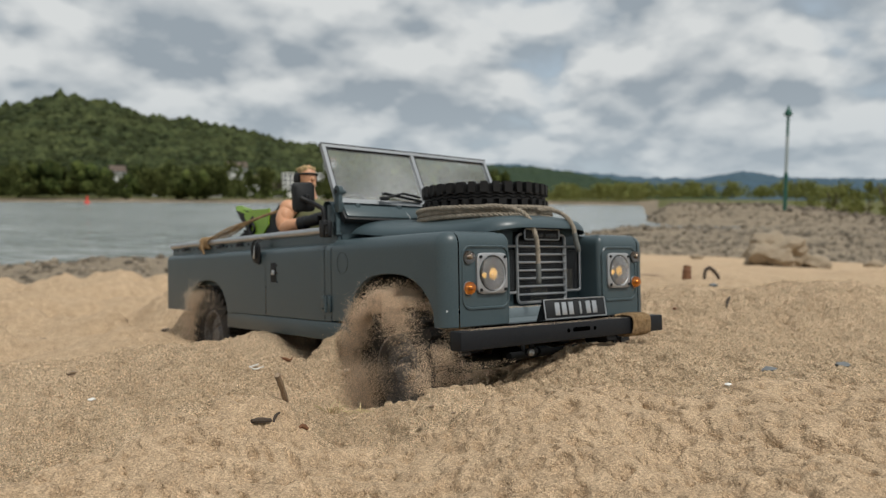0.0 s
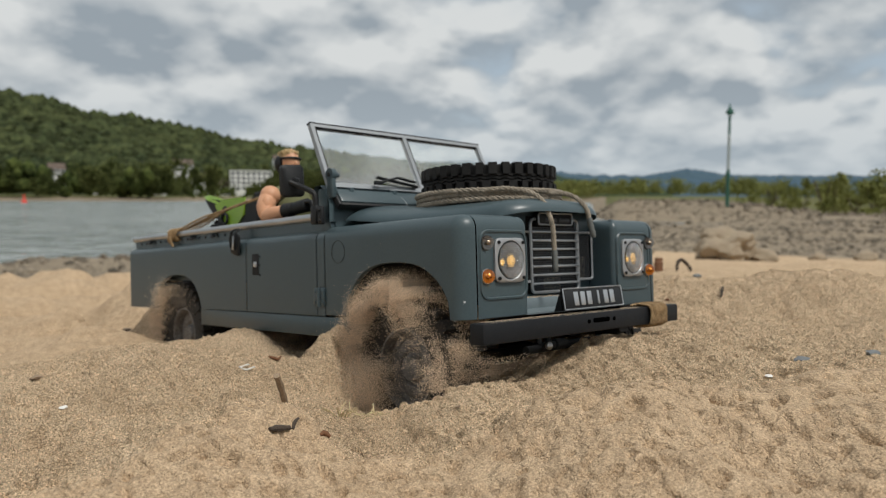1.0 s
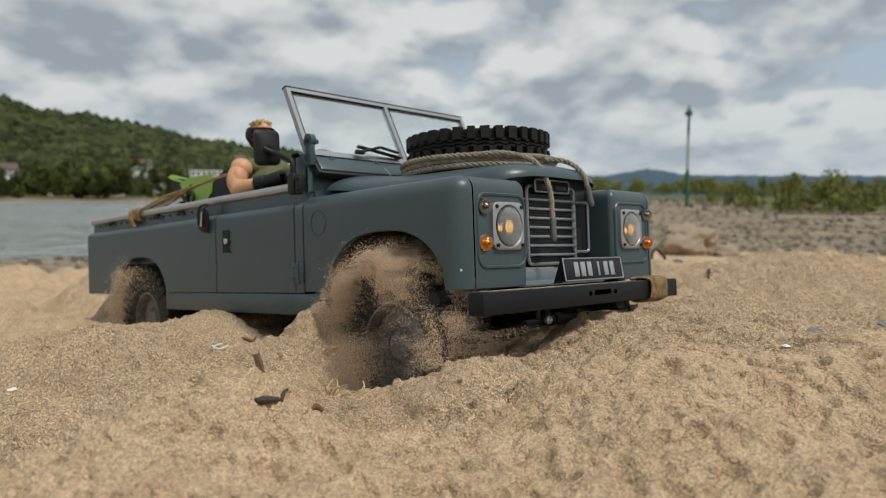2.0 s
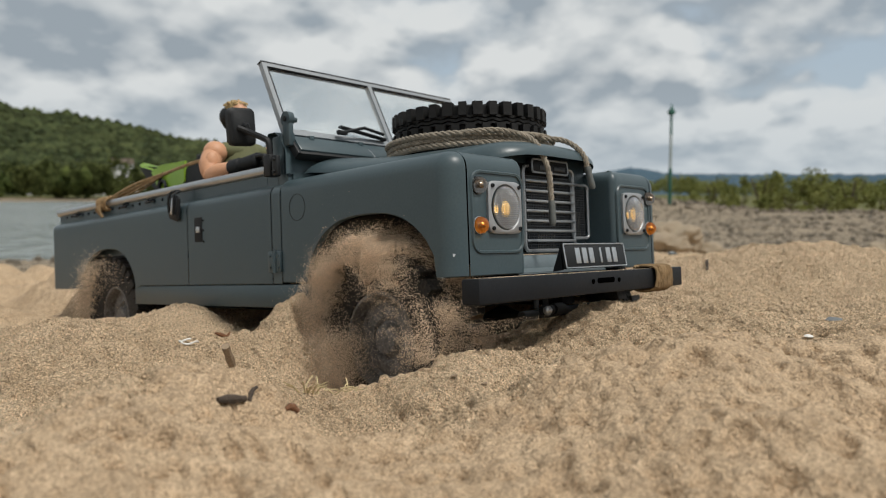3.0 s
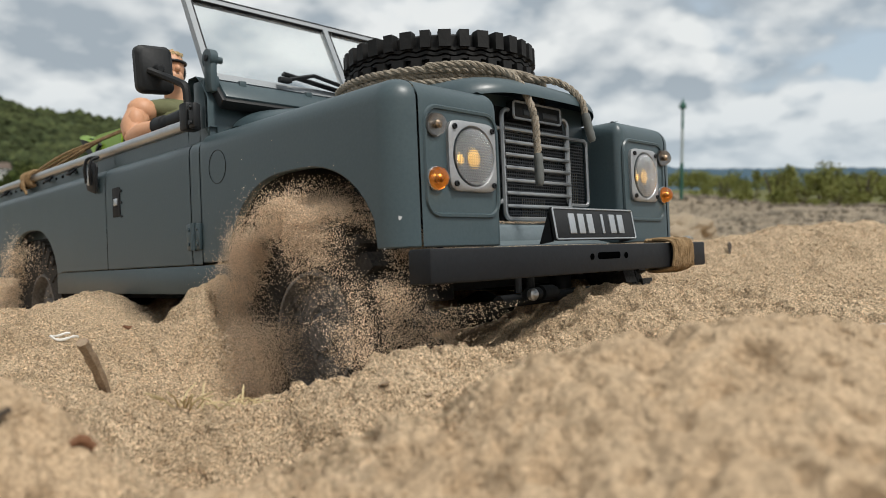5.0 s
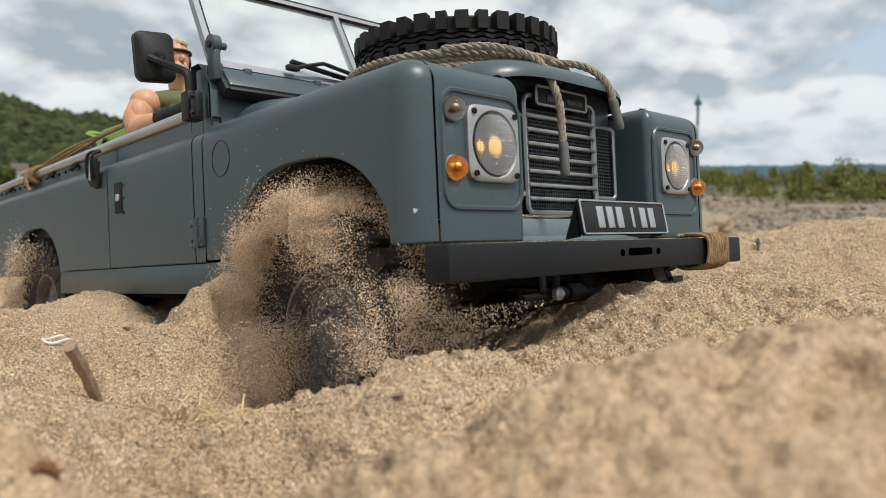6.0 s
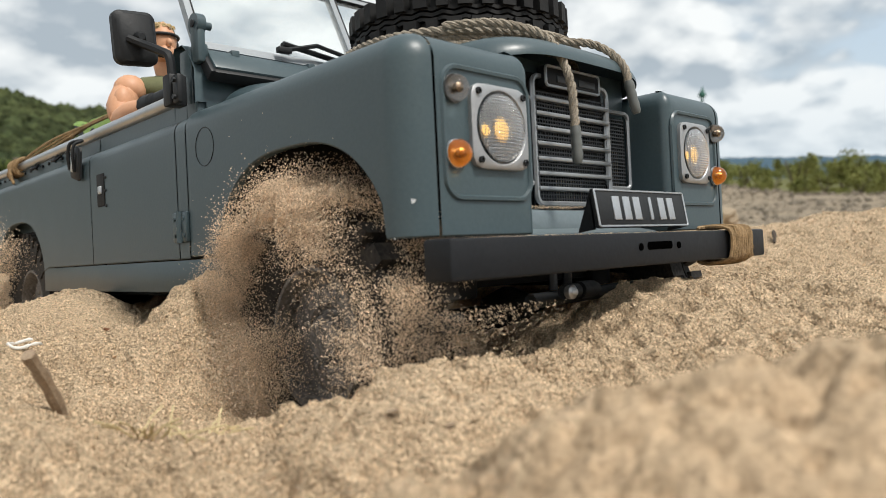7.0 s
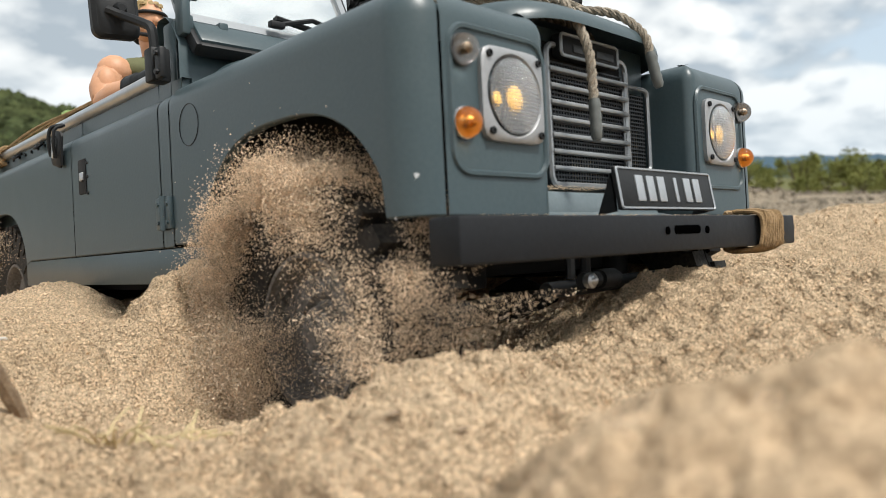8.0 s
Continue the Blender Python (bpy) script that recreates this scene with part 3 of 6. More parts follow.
def rear_tub():
    bm = bmesh.new()
    ys = sorted(set([4.24, 4.0, 3.8] + [3.23 + 0.4555 * math.cos(math.pi * k / 40) for k in range(41)] + [2.7, 2.5, 2.3, 2.052]))
    path = [(MID, 4.31)] + [(SIDE + 0.05 - 0.05 * math.sin(radians(a)), 4.26 + 0.05 * math.cos(radians(a))) for a in range(0, 91, 15)]
    path = [(x, y) for x, y in path] + [(SIDE, y) for y in reversed(ys) if y < 4.25]

    def rows(i, x, y):
        foot = arch(y, *REAR_ARCH) if y > 2.7 else 0.088
        base = shoulder(max(foot, 0.07), top=0.585, r=0.05, cap=0.05)[:-1]
        return base + [(0.052, 0.655), (0.085, 0.655), (0.09, 0.30)]
    sweep(bm, path, rows)
    return bm


for flip in (False, True):
    turn_over = mirrored if flip else (lambda b: b)
    tub = part("rear_tub", turn_over(rear_tub()), PAINT, truck)
    part("front_pillar", turn_over(side_panel(1.088, 1.165, 0.64)), PAINT, truck)
    door = part("door", turn_over(side_panel(1.173, 2.044, 0.655)), PAINT, truck)
    part("sill", turn_over(boxes(((SIDE + 0.003, 0.86, -0.03), (SIDE + 0.06, 2.79, 0.0845)), bevel=0.003)), PAINT, truck)
    # door hinge
    for z in (0.20,):
        bm = boxes(((SIDE - 0.012, 1.085, z - 0.052), (SIDE + 0.004, 1.125, z + 0.052)), ((SIDE - 0.012, 1.145, z - 0.052), (SIDE + 0.004, 1.195, z + 0.052)), bevel=0.004)
        tube(bm, [(SIDE - 0.012, 1.135, z - 0.055), (SIDE - 0.012, 1.135, z + 0.055)], 0.012, 8)
        for y in (1.103, 1.172):
            for dz in (-0.03, 0.03):
                tube(bm, [(SIDE - 0.010, y, z + dz), (SIDE - 0.017, y, z + dz)], 0.007, 8)
        part("hinge", turn_over(bm), PAINT, door)
    # door latch: a dark slot with a bright catch
    bm = bmesh.new()
    plate(bm, rounded(-0.042, -0.07, 0.042, 0.07, 0.006), 0.0, -0.004, 0.001)
    bm.transform(Matrix.Translation((SIDE, 1.915, 0.405)) @ pose(0, 0, 0, 0, 0, -90))
    handle = part("door_handle", turn_over(bm), INNER, door, "black recessed door handle with a bright catch")
    part("catch", turn_over(boxes(((SIDE - 0.012, 1.893, 0.388), (SIDE, 1.93, 0.422)), bevel=0.004)), SILVER, handle)
    bm = bmesh.new()
    for z in (0.335, 0.40, 0.455):
        tube(bm, [(SIDE + 0.002, 1.858, z), (SIDE - 0.006, 1.858, z)], 0.006, 8)
    part("screw", turn_over(bm), DARK, door)
    # rail on the tub and door, with its studs
    line = [(SIDE + 0.055, 1.20, 0.675), (SIDE + 0.055, 2.05, 0.675), (SIDE + 0.055, 4.28, 0.672)]
    bm = bmesh.new()
    tube(bm, line, 0.026, 10)
    rail = part("top_rail", turn_over(bm), GALV, truck, "bright galvanised top rail")
    bm = bmesh.new()
    for y in np.arange(2.35, 4.2, 0.11):
        tube(bm, [(SIDE + 0.053, y, 0.628), (SIDE + 0.043, y, 0.628)], 0.008, 8)
    part("rivets", turn_over(bm), DARK, truck)
    for y in (2.62, 3.0, 3.42, 3.86):
        bm = bmesh.new()
        tube(bm, curve_through([(SIDE + 0.05, y - 0.03, 0.645), (SIDE + 0.024, y - 0.025, 0.624), (SIDE + 0.022, y + 0.025, 0.624), (SIDE + 0.05, y + 0.03, 0.645)], 5), 0.008, 6)
        part("rope_hook", turn_over(bm), DARK, truck)

# toggle latch over the tub's edge
bm = bmesh.new()
plate(bm, [(-0.062, -0.070), (-0.044, -0.084), (0.044, -0.084), (0.062, -0.070), (0.052, 0.050), (0.036, 0.066), (-0.036, 0.066), (-0.052, 0.050)], 0.002, -0.010, 0.004)
at = Matrix.Translation((SIDE - 0.012, 2.165, 0.560)) @ pose(0, 0, 0, 0, 0, -90) @ pose(0, 0, 0, 0, 14, 0)
bm.transform(at)
latch = part("toggle_latch", bm, DARK, truck, "black toggle latch with a steel buckle")
bm = bmesh.new()
tube(bm, [at @ Vector(p) for p in curve_through([(-0.030, -0.020, -0.045), (-0.034, -0.030, 0.02), (-0.026, -0.024, 0.075), (-0.012, 0.012, 0.092), (0.012, 0.012, 0.092), (0.026, -0.024, 0.075), (0.034, -0.030, 0.02), (0.030, -0.020, -0.045)], 5)], 0.0075, 6)
part("buckle", bm, DARK, latch)
bm = bmesh.new()
box(bm, (-0.012, -0.026, -0.050), (0.012, -0.014, 0.045), 0.004)
bm.transform(at)
part("lever", bm, SILVER, latch)
# floor of the tub and cab, bulkhead, chassis: dark, closing the body
W2 = 2 * MID - SIDE
part("load_floor", boxes(((SIDE + 0.09, 2.05, 0.28), (W2 - 0.09, 4.25, 0.31)), bevel=0.004), INNER, truck)
part("cab_floor", boxes(((SIDE + 0.09, 1.1, 0.10), (W2 - 0.09, 2.05, 0.13)), bevel=0.004), INNER, truck)
part("cab_wall", boxes(((SIDE + 0.06, 2.055, 0.10), (W2 - 0.06, 2.085, 0.62)), bevel=0.004), PAINT, truck)
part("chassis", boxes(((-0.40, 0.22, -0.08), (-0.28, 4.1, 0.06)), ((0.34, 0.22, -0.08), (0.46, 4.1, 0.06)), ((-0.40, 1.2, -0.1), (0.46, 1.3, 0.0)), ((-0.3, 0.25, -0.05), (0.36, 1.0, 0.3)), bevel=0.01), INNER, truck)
# arch liners, with the wheel wells' shade put into their colour
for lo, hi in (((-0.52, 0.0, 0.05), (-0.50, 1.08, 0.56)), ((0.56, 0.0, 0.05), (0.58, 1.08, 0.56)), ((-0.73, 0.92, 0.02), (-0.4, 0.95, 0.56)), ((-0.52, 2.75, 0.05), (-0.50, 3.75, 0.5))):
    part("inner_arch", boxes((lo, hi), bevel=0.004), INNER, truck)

# bonnet: a shallow crowned lid with rolled edges
def bonnet_height(u, v):
    """u across from -1 to 1, v metres along."""
    edge_h = (max(1 - abs(u) ** 6, 0)) ** 0.5
    front = (max(1 - (max(0.11 - v, 0) / 0.13) ** 2.2, 0)) ** 0.5
    back = (max(1 - (max(v - 1.03, 0) / 0.055) ** 2.2, 0)) ** 0.5
    return 0.612 + 0.032 * min(max(v - 0.60, 0) / 0.4, 1) ** 2 + 0.028 * max(1 - max(v, 0) / 0.25, 0) * (1 - abs(u) ** 4) + (0.085 - 0.028 * max(1 - max(v, 0) / 0.25, 0) * (1 - abs(u) ** 4) + 0.022 * (1 - u * u)) * edge_h * min(front, back)


bm = bmesh.new()
us = [math.sin(math.pi / 2 * k / 18) for k in range(-18, 19)]
vs = [-0.02 + 0.13 * (1 - math.cos(math.pi / 2 * k / 8)) for k in range(9)] + [0.11 + 0.92 * k / 10 for k in range(1, 11)] + [1.03 + 0.055 * math.sin(math.pi / 2 * k / 6) for k in range(1, 7)]
rows = [[bm.verts.new((MID + u * (0.43 + 0.26 * min(max(v, 0) / 1.06, 1)) * (1 - 0.04 * max(0.11 - v, 0) / 0.13), v + 0.11 * abs(u) ** 5 * max(0.3 - v, 0) / 0.32, bonnet_height(u, v))) for u in us] for v in vs]
for a, b in zip(rows, rows[1:]):
    for i in range(len(us) - 1):
        bm.faces.new((a[i], a[i + 1], b[i + 1], b[i]))
bonnet = part("bonnet", bm, PAINT, truck)

# scuttle with its two vent flaps
bm = bmesh.new()
sweep(bm, [(SIDE + 0.05, 1.10), (W2 - 0.05, 1.10)], lambda i, x, y: [(0, 0.55), (0.0, 0.76), (0.04, 0.82), (0.09, 0.862), (0.15, 0.862), (0.17, 0.83), (0.17, 0.55)])
scuttle = part("scuttle", bm, PAINT, truck)
for x0 in (-0.700, 0.075):
    bm = bmesh.new()
    box(bm, (x0, -0.006, 0.0), (x0 + 0.64, 0.024, 0.105), 0.009)
    bm.transform(Matrix.Translation((0, 1.040, 0.755)) @ pose(0, 0, 0, -40))
    flap = part("vent_flap", bm, PAINT, scuttle)
    bm = bmesh.new()
    box(bm, (x0 - 0.012, 0.004, -0.018), (x0 + 0.63, 0.05, 0.012), 0.005)
    bm.transform(Matrix.Translation((0, 1.040, 0.755)) @ pose(0, 0, 0, -40))
    bm2 = bmesh.new()
    box(bm2, (x0 - 0.020, 0.002, -0.018), (x0 + 0.002, 0.045, 0.098), 0.006)
    bm2.transform(Matrix.Translation((0, 1.040, 0.755)) @ pose(0, 0, 0, -40))
    part("side_seal", bm2, DARK, flap, "black rubber seal")
    part("seal", bm, DARK, flap, "black rubber seal")
    for dx in (0.11, 0.44):
        bm = boxes(((x0 + dx - 0.016, 1.088, 0.808), (x0 + dx + 0.016, 1.128, 0.846)), bevel=0.005)
        part("bracket", bm, PAINT, flap)

# windscreen
FOOT_Z, TOP_Z, FOOT_Y, TOP_Y = 0.850, 1.265, 1.170, 1.372
SL, SR = -0.708, 0.765


def on_screen(x, k, off=0.0):
    """A point of the windscreen: k from 0 at its foot to 1 at its top."""
    return Vector((x, FOOT_Y + (TOP_Y - FOOT_Y) * k + off * 0.92, FOOT_Z + (TOP_Z - FOOT_Z) * k - off * 0.38))


def screen_bar(bm, x0, k0, x1, k1, t=0.022):
    lo, hi = (x0, k0), (x1, k1)
    vs = []
    for off in (-t, t):
        for x, k in ((lo[0], lo[1]), (hi[0], lo[1]), (hi[0], hi[1]), (lo[0], hi[1])):
            vs.append(bm.verts.new(on_screen(x, k, off)))
    for f in ((0, 1, 2, 3), (7, 6, 5, 4), (0, 4, 5, 1), (1, 5, 6, 2), (2, 6, 7, 3), (3, 7, 4, 0)):
        bm.faces.new([vs[i] for i in f])
    return vs


screen = part("windscreen_frame", (lambda b: (screen_bar(b, SL, 0, SL + 0.026, 1, 0.016), screen_bar(b, SR - 0.026, 0, SR, 1, 0.016), screen_bar(b, SL + 0.026, 0.0, SR - 0.026, 0.07, 0.016),
              screen_bar(b, SL + 0.026, 0.945, SR - 0.026, 1.0, 0.016), screen_bar(b, MID - 0.014, 0.07, MID + 0.014, 0.945, 0.016), b)[-1])(bmesh.new()), material("brushed_alloy", (0.33, 0.35, 0.365), (0.26, 0.275, 0.29), 0.45, metal=0.35, grain=60, fine=900), truck, "satin silver windscreen frame")
bm = bmesh.new()
screen_bar(bm, SL - 0.004, 1.0, SR + 0.004, 1.012, 0.019)
part("top_channel", bm, DARK, screen, "dark grey top channel")
bm = bmesh.new()
for x0, x1 in ((SL + 0.027, MID - 0.015), (MID + 0.015, SR - 0.027)):
    screen_bar(bm, x0, 0.075, x0 + 0.005, 0.943, 0.018)
    screen_bar(bm, x0 + 0.005, 0.938, x1, 0.943, 0.018)
part("glazing_bead", bm, DARK, screen)
PANE = bpy.data.materials.new("windscreen_plastic")
PANE.use_nodes = True
pt = PANE.node_tree
pp = pt.nodes["Principled BSDF"]
clear = pt.nodes.new("ShaderNodeBsdfTransparent")
clear.inputs[0].default_value = (0.93, 0.95, 0.95, 1)
haze = pt.nodes.new("ShaderNodeTexNoise")
haze.inputs["Scale"].default_value, haze.inputs["Detail"].default_value = 14.0, 5.0
hc = pt.nodes.new("ShaderNodeTexCoord")
pt.links.new(hc.outputs["Object"], haze.inputs["Vector"])
hm = pt.nodes.new("ShaderNodeMapRange")
hm.inputs["From Min"].default_value, hm.inputs["From Max"].default_value = 0.35, 0.75
hm.inputs["To Min"].default_value, hm.inputs["To Max"].default_value = 0.08, 0.24
pt.links.new(haze.outputs[0], hm.inputs["Value"])
pm = pt.nodes.new("ShaderNodeMixShader")
pt.links.new(hm.outputs[0], pm.inputs[0])
pt.links.new(clear.outputs[0], pm.inputs[1])
pp.inputs["Base Color"].default_value = (0.8, 0.82, 0.82, 1)
pp.inputs["Roughness"].default_value = 0.12
pt.links.new(pp.outputs[0], pm.inputs[2])
pt.links.new(pm.outputs[0], pt.nodes["Material Output"].inputs[0])
for x0, x1 in ((SL + 0.026, MID - 0.014), (MID + 0.014, SR - 0.026)):
    bm = bmesh.new()
    screen_bar(bm, x0, 0.07, x1, 0.945, 0.004)
    pane = part("pane", bm, PANE, screen, "dusty clear windscreen pane")
    pane.visible_shadow = False
# pillar feet and clamp of the folding screen
for flip in (False, True):
    turn_over = mirrored if flip else (lambda b: b)
    bm = bmesh.new()
    sweep(bm, [(SIDE + 0.055, 1.215), (SIDE + 0.055, 1.125)], lambda i, x, y: [(0, 0.56), (0, 0.79), (0.02, 0.80), (0.06, 0.80), (0.06, 0.56)])
    box(bm, (SIDE + 0.052, 1.13, 0.55), (SIDE + 0.11, 1.22, 0.84), 0.008)
    foot = part("screen_foot", turn_over(bm), PAINT, truck)
    bm = bmesh.new()
    box(bm, (SIDE + 0.055, 1.072, 0.78), (SIDE + 0.087, 1.132, 0.918), 0.010)
    lathe(bm, [(0.038, -0.016), (0.038, 0.016), (0.034, 0.018)], 18, pose(SIDE + 0.071, 1.102, 0.918, 0, 90))
    tube(bm, [(SIDE + 0.085, 1.102, 0.918), (SIDE + 0.12, 1.102, 0.918)], 0.014, 10)
    box(bm, (SIDE + 0.06, 1.08, 0.80), (SIDE + 0.10, 1.17, 0.85), 0.01)
    clamp = part("screen_clamp", turn_over(bm), PAINT, foot)
    bm = bmesh.new()
    lathe(bm, [(0.014, 0.0), (0.014, 0.004), (0.010, 0.005)], 12, pose(SIDE + 0.053, 1.102, 0.918, 0, -90))
    part("bolt", turn_over(bm), DARK, clamp)
# paint chips on the wing edge
CHIP = material("bare_metal_chip", (0.62, 0.64, 0.65), None, 0.5, grain=200, fine=900)
for turned, z0, sc in ((46, 0.192, 0.008), (12, 0.105, 0.004)):
    bm = bmesh.new()
    q = radians(turned)
    mid = Vector((SIDE + 0.085 - 0.0862 * math.cos(q), NOSE + 0.085 - 0.0862 * math.sin(q), z0))
    along = Vector((math.sin(q), -math.cos(q), 0))
    bm.faces.new([bm.verts.new(mid + along * sc * k * math.cos(w) + Vector((0, 0, sc * k * math.sin(w)))) for w, k in zip((0.3, 1.2, 2.3, 3.4, 4.3, 5.3), (1.0, 0.6, 0.9, 0.5, 1.0, 0.7))])
    part("paint_chip", bm, CHIP, truck, "small pale paint chip")
# wipers
for x0, flip in ((-0.355, 1), (0.40, 1)):
    bm = bmesh.new()
    a, b = on_screen(x0, 0.06, -0.05), on_screen(x0 + 0.30 * flip, 0.10, -0.06)
    tube(bm, [a, (a + b) / 2 + Vector((0, -0.01, 0.03)), b], 0.009, 6)
    box(bm, tuple(a - Vector((0.03, 0.014, 0.012))), tuple(a + Vector((0.03, 0.014, 0.012))), 0.005)
    arm = part("wiper", bm, DARK, screen, "black wiper arm and blade")
    bm = bmesh.new()
    p, q = on_screen(x0 + 0.02, 0.17, -0.035), on_screen(x0 + 0.33, 0.06, -0.035)
    tube(bm, [p, q], 0.010, 6)
    tube(bm, [p + Vector((0, 0.015, 0)), q + Vector((0, 0.015, 0))], 0.007, 6)
    part("blade", bm, DARK, arm)
# hanging wire under the wiper
bm = bmesh.new()
tube(bm, curve_through([(-0.24, 1.10, 0.83), (-0.21, 1.04, 0.76), (-0.25, 1.03, 0.715), (-0.33, 1.03, 0.712)], 5), 0.003, 5)
part("thin_wire", bm, GREY, truck)

# mirror and the hinge block on the pillar
bm = boxes(((SIDE - 0.035, 1.115, 0.625), (SIDE + 0.03, 1.175, 0.735)), ((SIDE - 0.03, 1.062, 0.625), (SIDE - 0.005, 1.108, 0.725)), bevel=0.008)
for z in (0.645, 0.705):
    tube(bm, [(SIDE - 0.03, 1.082, z), (SIDE - 0.04, 1.082, z)], 0.009, 8)
block = part("mirror_block", bm, DARK, truck, "black mirror hinge block")
bm = bmesh.new()
tube(bm, curve_through([(SIDE - 0.01, 1.145, 0.73), (SIDE - 0.015, 1.15, 0.80), (SIDE - 0.03, 1.18, 0.825), (SIDE - 0.06, 1.25, 0.86), (SIDE - 0.10, 1.29, 0.885)], 6), 0.016, 8)
part("mirror_arm", bm, DARK, block)
bm = bmesh.new()
plate(bm, rounded(-0.076, -0.096, 0.076, 0.096, 0.030), 0.022, -0.015, 0.012)
lathe(bm, [(0.022, -0.0), (0.020, 0.02), (0.012, 0.03)], 12, pose(0.01, -0.012, 0.0, 90))
bm.transform(Matrix.Translation((SIDE - 0.072, 1.300, 0.893)) @ pose(0, 0, 0, 3, -4, -2))
part("mirror_head", bm, DARK, block, "black wing mirror seen from behind")

# ---- front of the truck ----
GY = 0.108
bm = boxes(((-0.36, GY, 0.105), (0.42, GY + 0.03, 0.665)), bevel=0.006)
front_panel = part("radiator_panel", bm, PAINT, truck)
# low apron in front of the radiator panel, above the bumper
bm = bmesh.new()
sweep(bm, [(-0.33, GY - 0.005), (0.39, GY - 0.005)], lambda i, x, y: [(0.0, 0.19), (-0.03, 0.183), (-0.04, 0.165), (-0.045, 0.125), (-0.10, 0.113), (-0.12, 0.108), (-0.12, 0.10), (0.0, 0.10)])
part("apron", bm, material("pale_blue_grey_paint", (0.16, 0.20, 0.215), (0.22, 0.26, 0.28), 0.35, grain=40, fine=700, metal=0.2), front_panel)
# dark sheet for the shade in the opening behind the grille, and what shows in it
part("grille_shade", boxes(((-0.15, GY - 0.004, 0.20), (0.27, GY + 0.002, 0.62)), ((-0.31, GY - 0.004, 0.26), (0.42, GY + 0.001, 0.52))), INNER, front_panel)
part("receiver_box", boxes(((-0.02, GY - 0.010, 0.215), (0.13, GY - 0.003, 0.285)), ((0.285, GY - 0.010, 0.27), (0.355, GY - 0.003, 0.40)), bevel=0.003), material("cream_plastic", (0.55, 0.47, 0.33), (0.42, 0.34, 0.22), 0.5), front_panel, "cream plastic box behind the mesh")
bm = bmesh.new()
for x in np.arange(-0.30, 0.388, 0.0135):
    z0, z1 = (0.205, 0.56) if -0.14 < x < 0.26 else (0.265, 0.515)
    box(bm, (x - 0.0022, GY - 0.016, z0), (x + 0.0022, GY - 0.012, z1))
for z in np.arange(0.21, 0.56, 0.0125):
    x0, x1 = (-0.30, 0.386) if 0.262 < z < 0.517 else (-0.14, 0.26)
    box(bm, (x0, GY - 0.019, z - 0.0022), (x1, GY - 0.015, z + 0.0022))
part("wire_mesh", bm, material("mesh_grey", (0.055, 0.06, 0.065), (0.03, 0.033, 0.036), 0.4, metal=0.3), front_panel, "fine dark grille mesh", smooth_shade=False)


def frame_ring(bm, outline, y, r):
    line = [(x, y, z) for x, z in outline]
    tube(bm, line + line[:1], r, 6, False)


grille = part("grille", (lambda b: (frame_ring(b, rounded(-0.145, 0.205, 0.265, 0.605, 0.03), GY - 0.028, 0.009), b)[-1])(bmesh.new()), GREY, front_panel, "satin grey grille surround")
for k in range(7):
    z = 0.252 + 0.047 * k
    bm = bmesh.new()
    box(bm, (-0.142, GY - 0.042, z - 0.0065), (0.262, GY - 0.018, z + 0.0065), 0.004)
    part("grille_bar", bm, GREY, grille)
for x0, x1 in ((0.262, 0.408), (-0.325, -0.142)):
    bm = bmesh.new()
    frame_ring(bm, rounded(x0, 0.265, x1, 0.535, 0.022), GY - 0.022, 0.008)
    part("side_grille_ring", bm, GREY, grille)
bm = bmesh.new()
plate(bm, rounded(-0.105, 0.570, 0.195, 0.640, 0.014), GY - 0.02, GY - 0.050, 0.004)
badge = part("badge", bm, DARK, grille, "dark oblong badge with raised edge")
bm = bmesh.new()
frame_ring(bm, rounded(-0.101, 0.574, 0.191, 0.636, 0.012), GY - 0.050, 0.005)
part("badge_edge", bm, GREY, badge)
bm = bmesh.new()
box(bm, (-0.045, GY - 0.054, 0.588), (0.050, GY - 0.048, 0.611), 0.002)
box(bm, (0.072, GY - 0.054, 0.588), (0.165, GY - 0.048, 0.611), 0.002)
part("badge_bars", bm, material("badge_lettering", (0.05, 0.054, 0.058), (0.035, 0.038, 0.04), 0.45, metal=0.3), badge)

# lamps
LENS = glass("lamp_glass", (0.80, 0.81, 0.82), 0.07)
LENS.node_tree.nodes["Principled BSDF"].inputs["IOR"].default_value = 1.22
MIRROR = material("lamp_reflector", (0.21, 0.205, 0.20), (0.14, 0.138, 0.135), 0.3, metal=1.0, grain=90, fine=900, rvar=0.05)
AMBER = glass("amber_lens", (0.92, 0.22, 0.012), 0.03)
AMBER.node_tree.nodes["Principled BSDF"].inputs["Transmission Weight"].default_value = 0.94
BRASS = material("bulb_brass", (0.26, 0.20, 0.14), (0.16, 0.12, 0.09), 0.3, metal=0.8, grain=90, fine=900)
CLEAR = glass("clear_lens", (1.0, 0.96, 0.92), 0.05)
BULB = bpy.data.materials.new("warm_diode")
BULB.use_nodes = True
bp = BULB.node_tree.nodes["Principled BSDF"]
bp.inputs["Base Color"].default_value = (0.75, 0.45, 0.13, 1)
bp.inputs["Emission Color"].default_value, bp.inputs["Emission Strength"].default_value = (1.0, 0.50, 0.05, 1), 0.24


BEZEL = material("dull_silver_plastic", (0.40, 0.405, 0.41), (0.30, 0.305, 0.31), 0.42, metal=0.55, grain=60, fine=900, bump=0.1, size=0.0003)


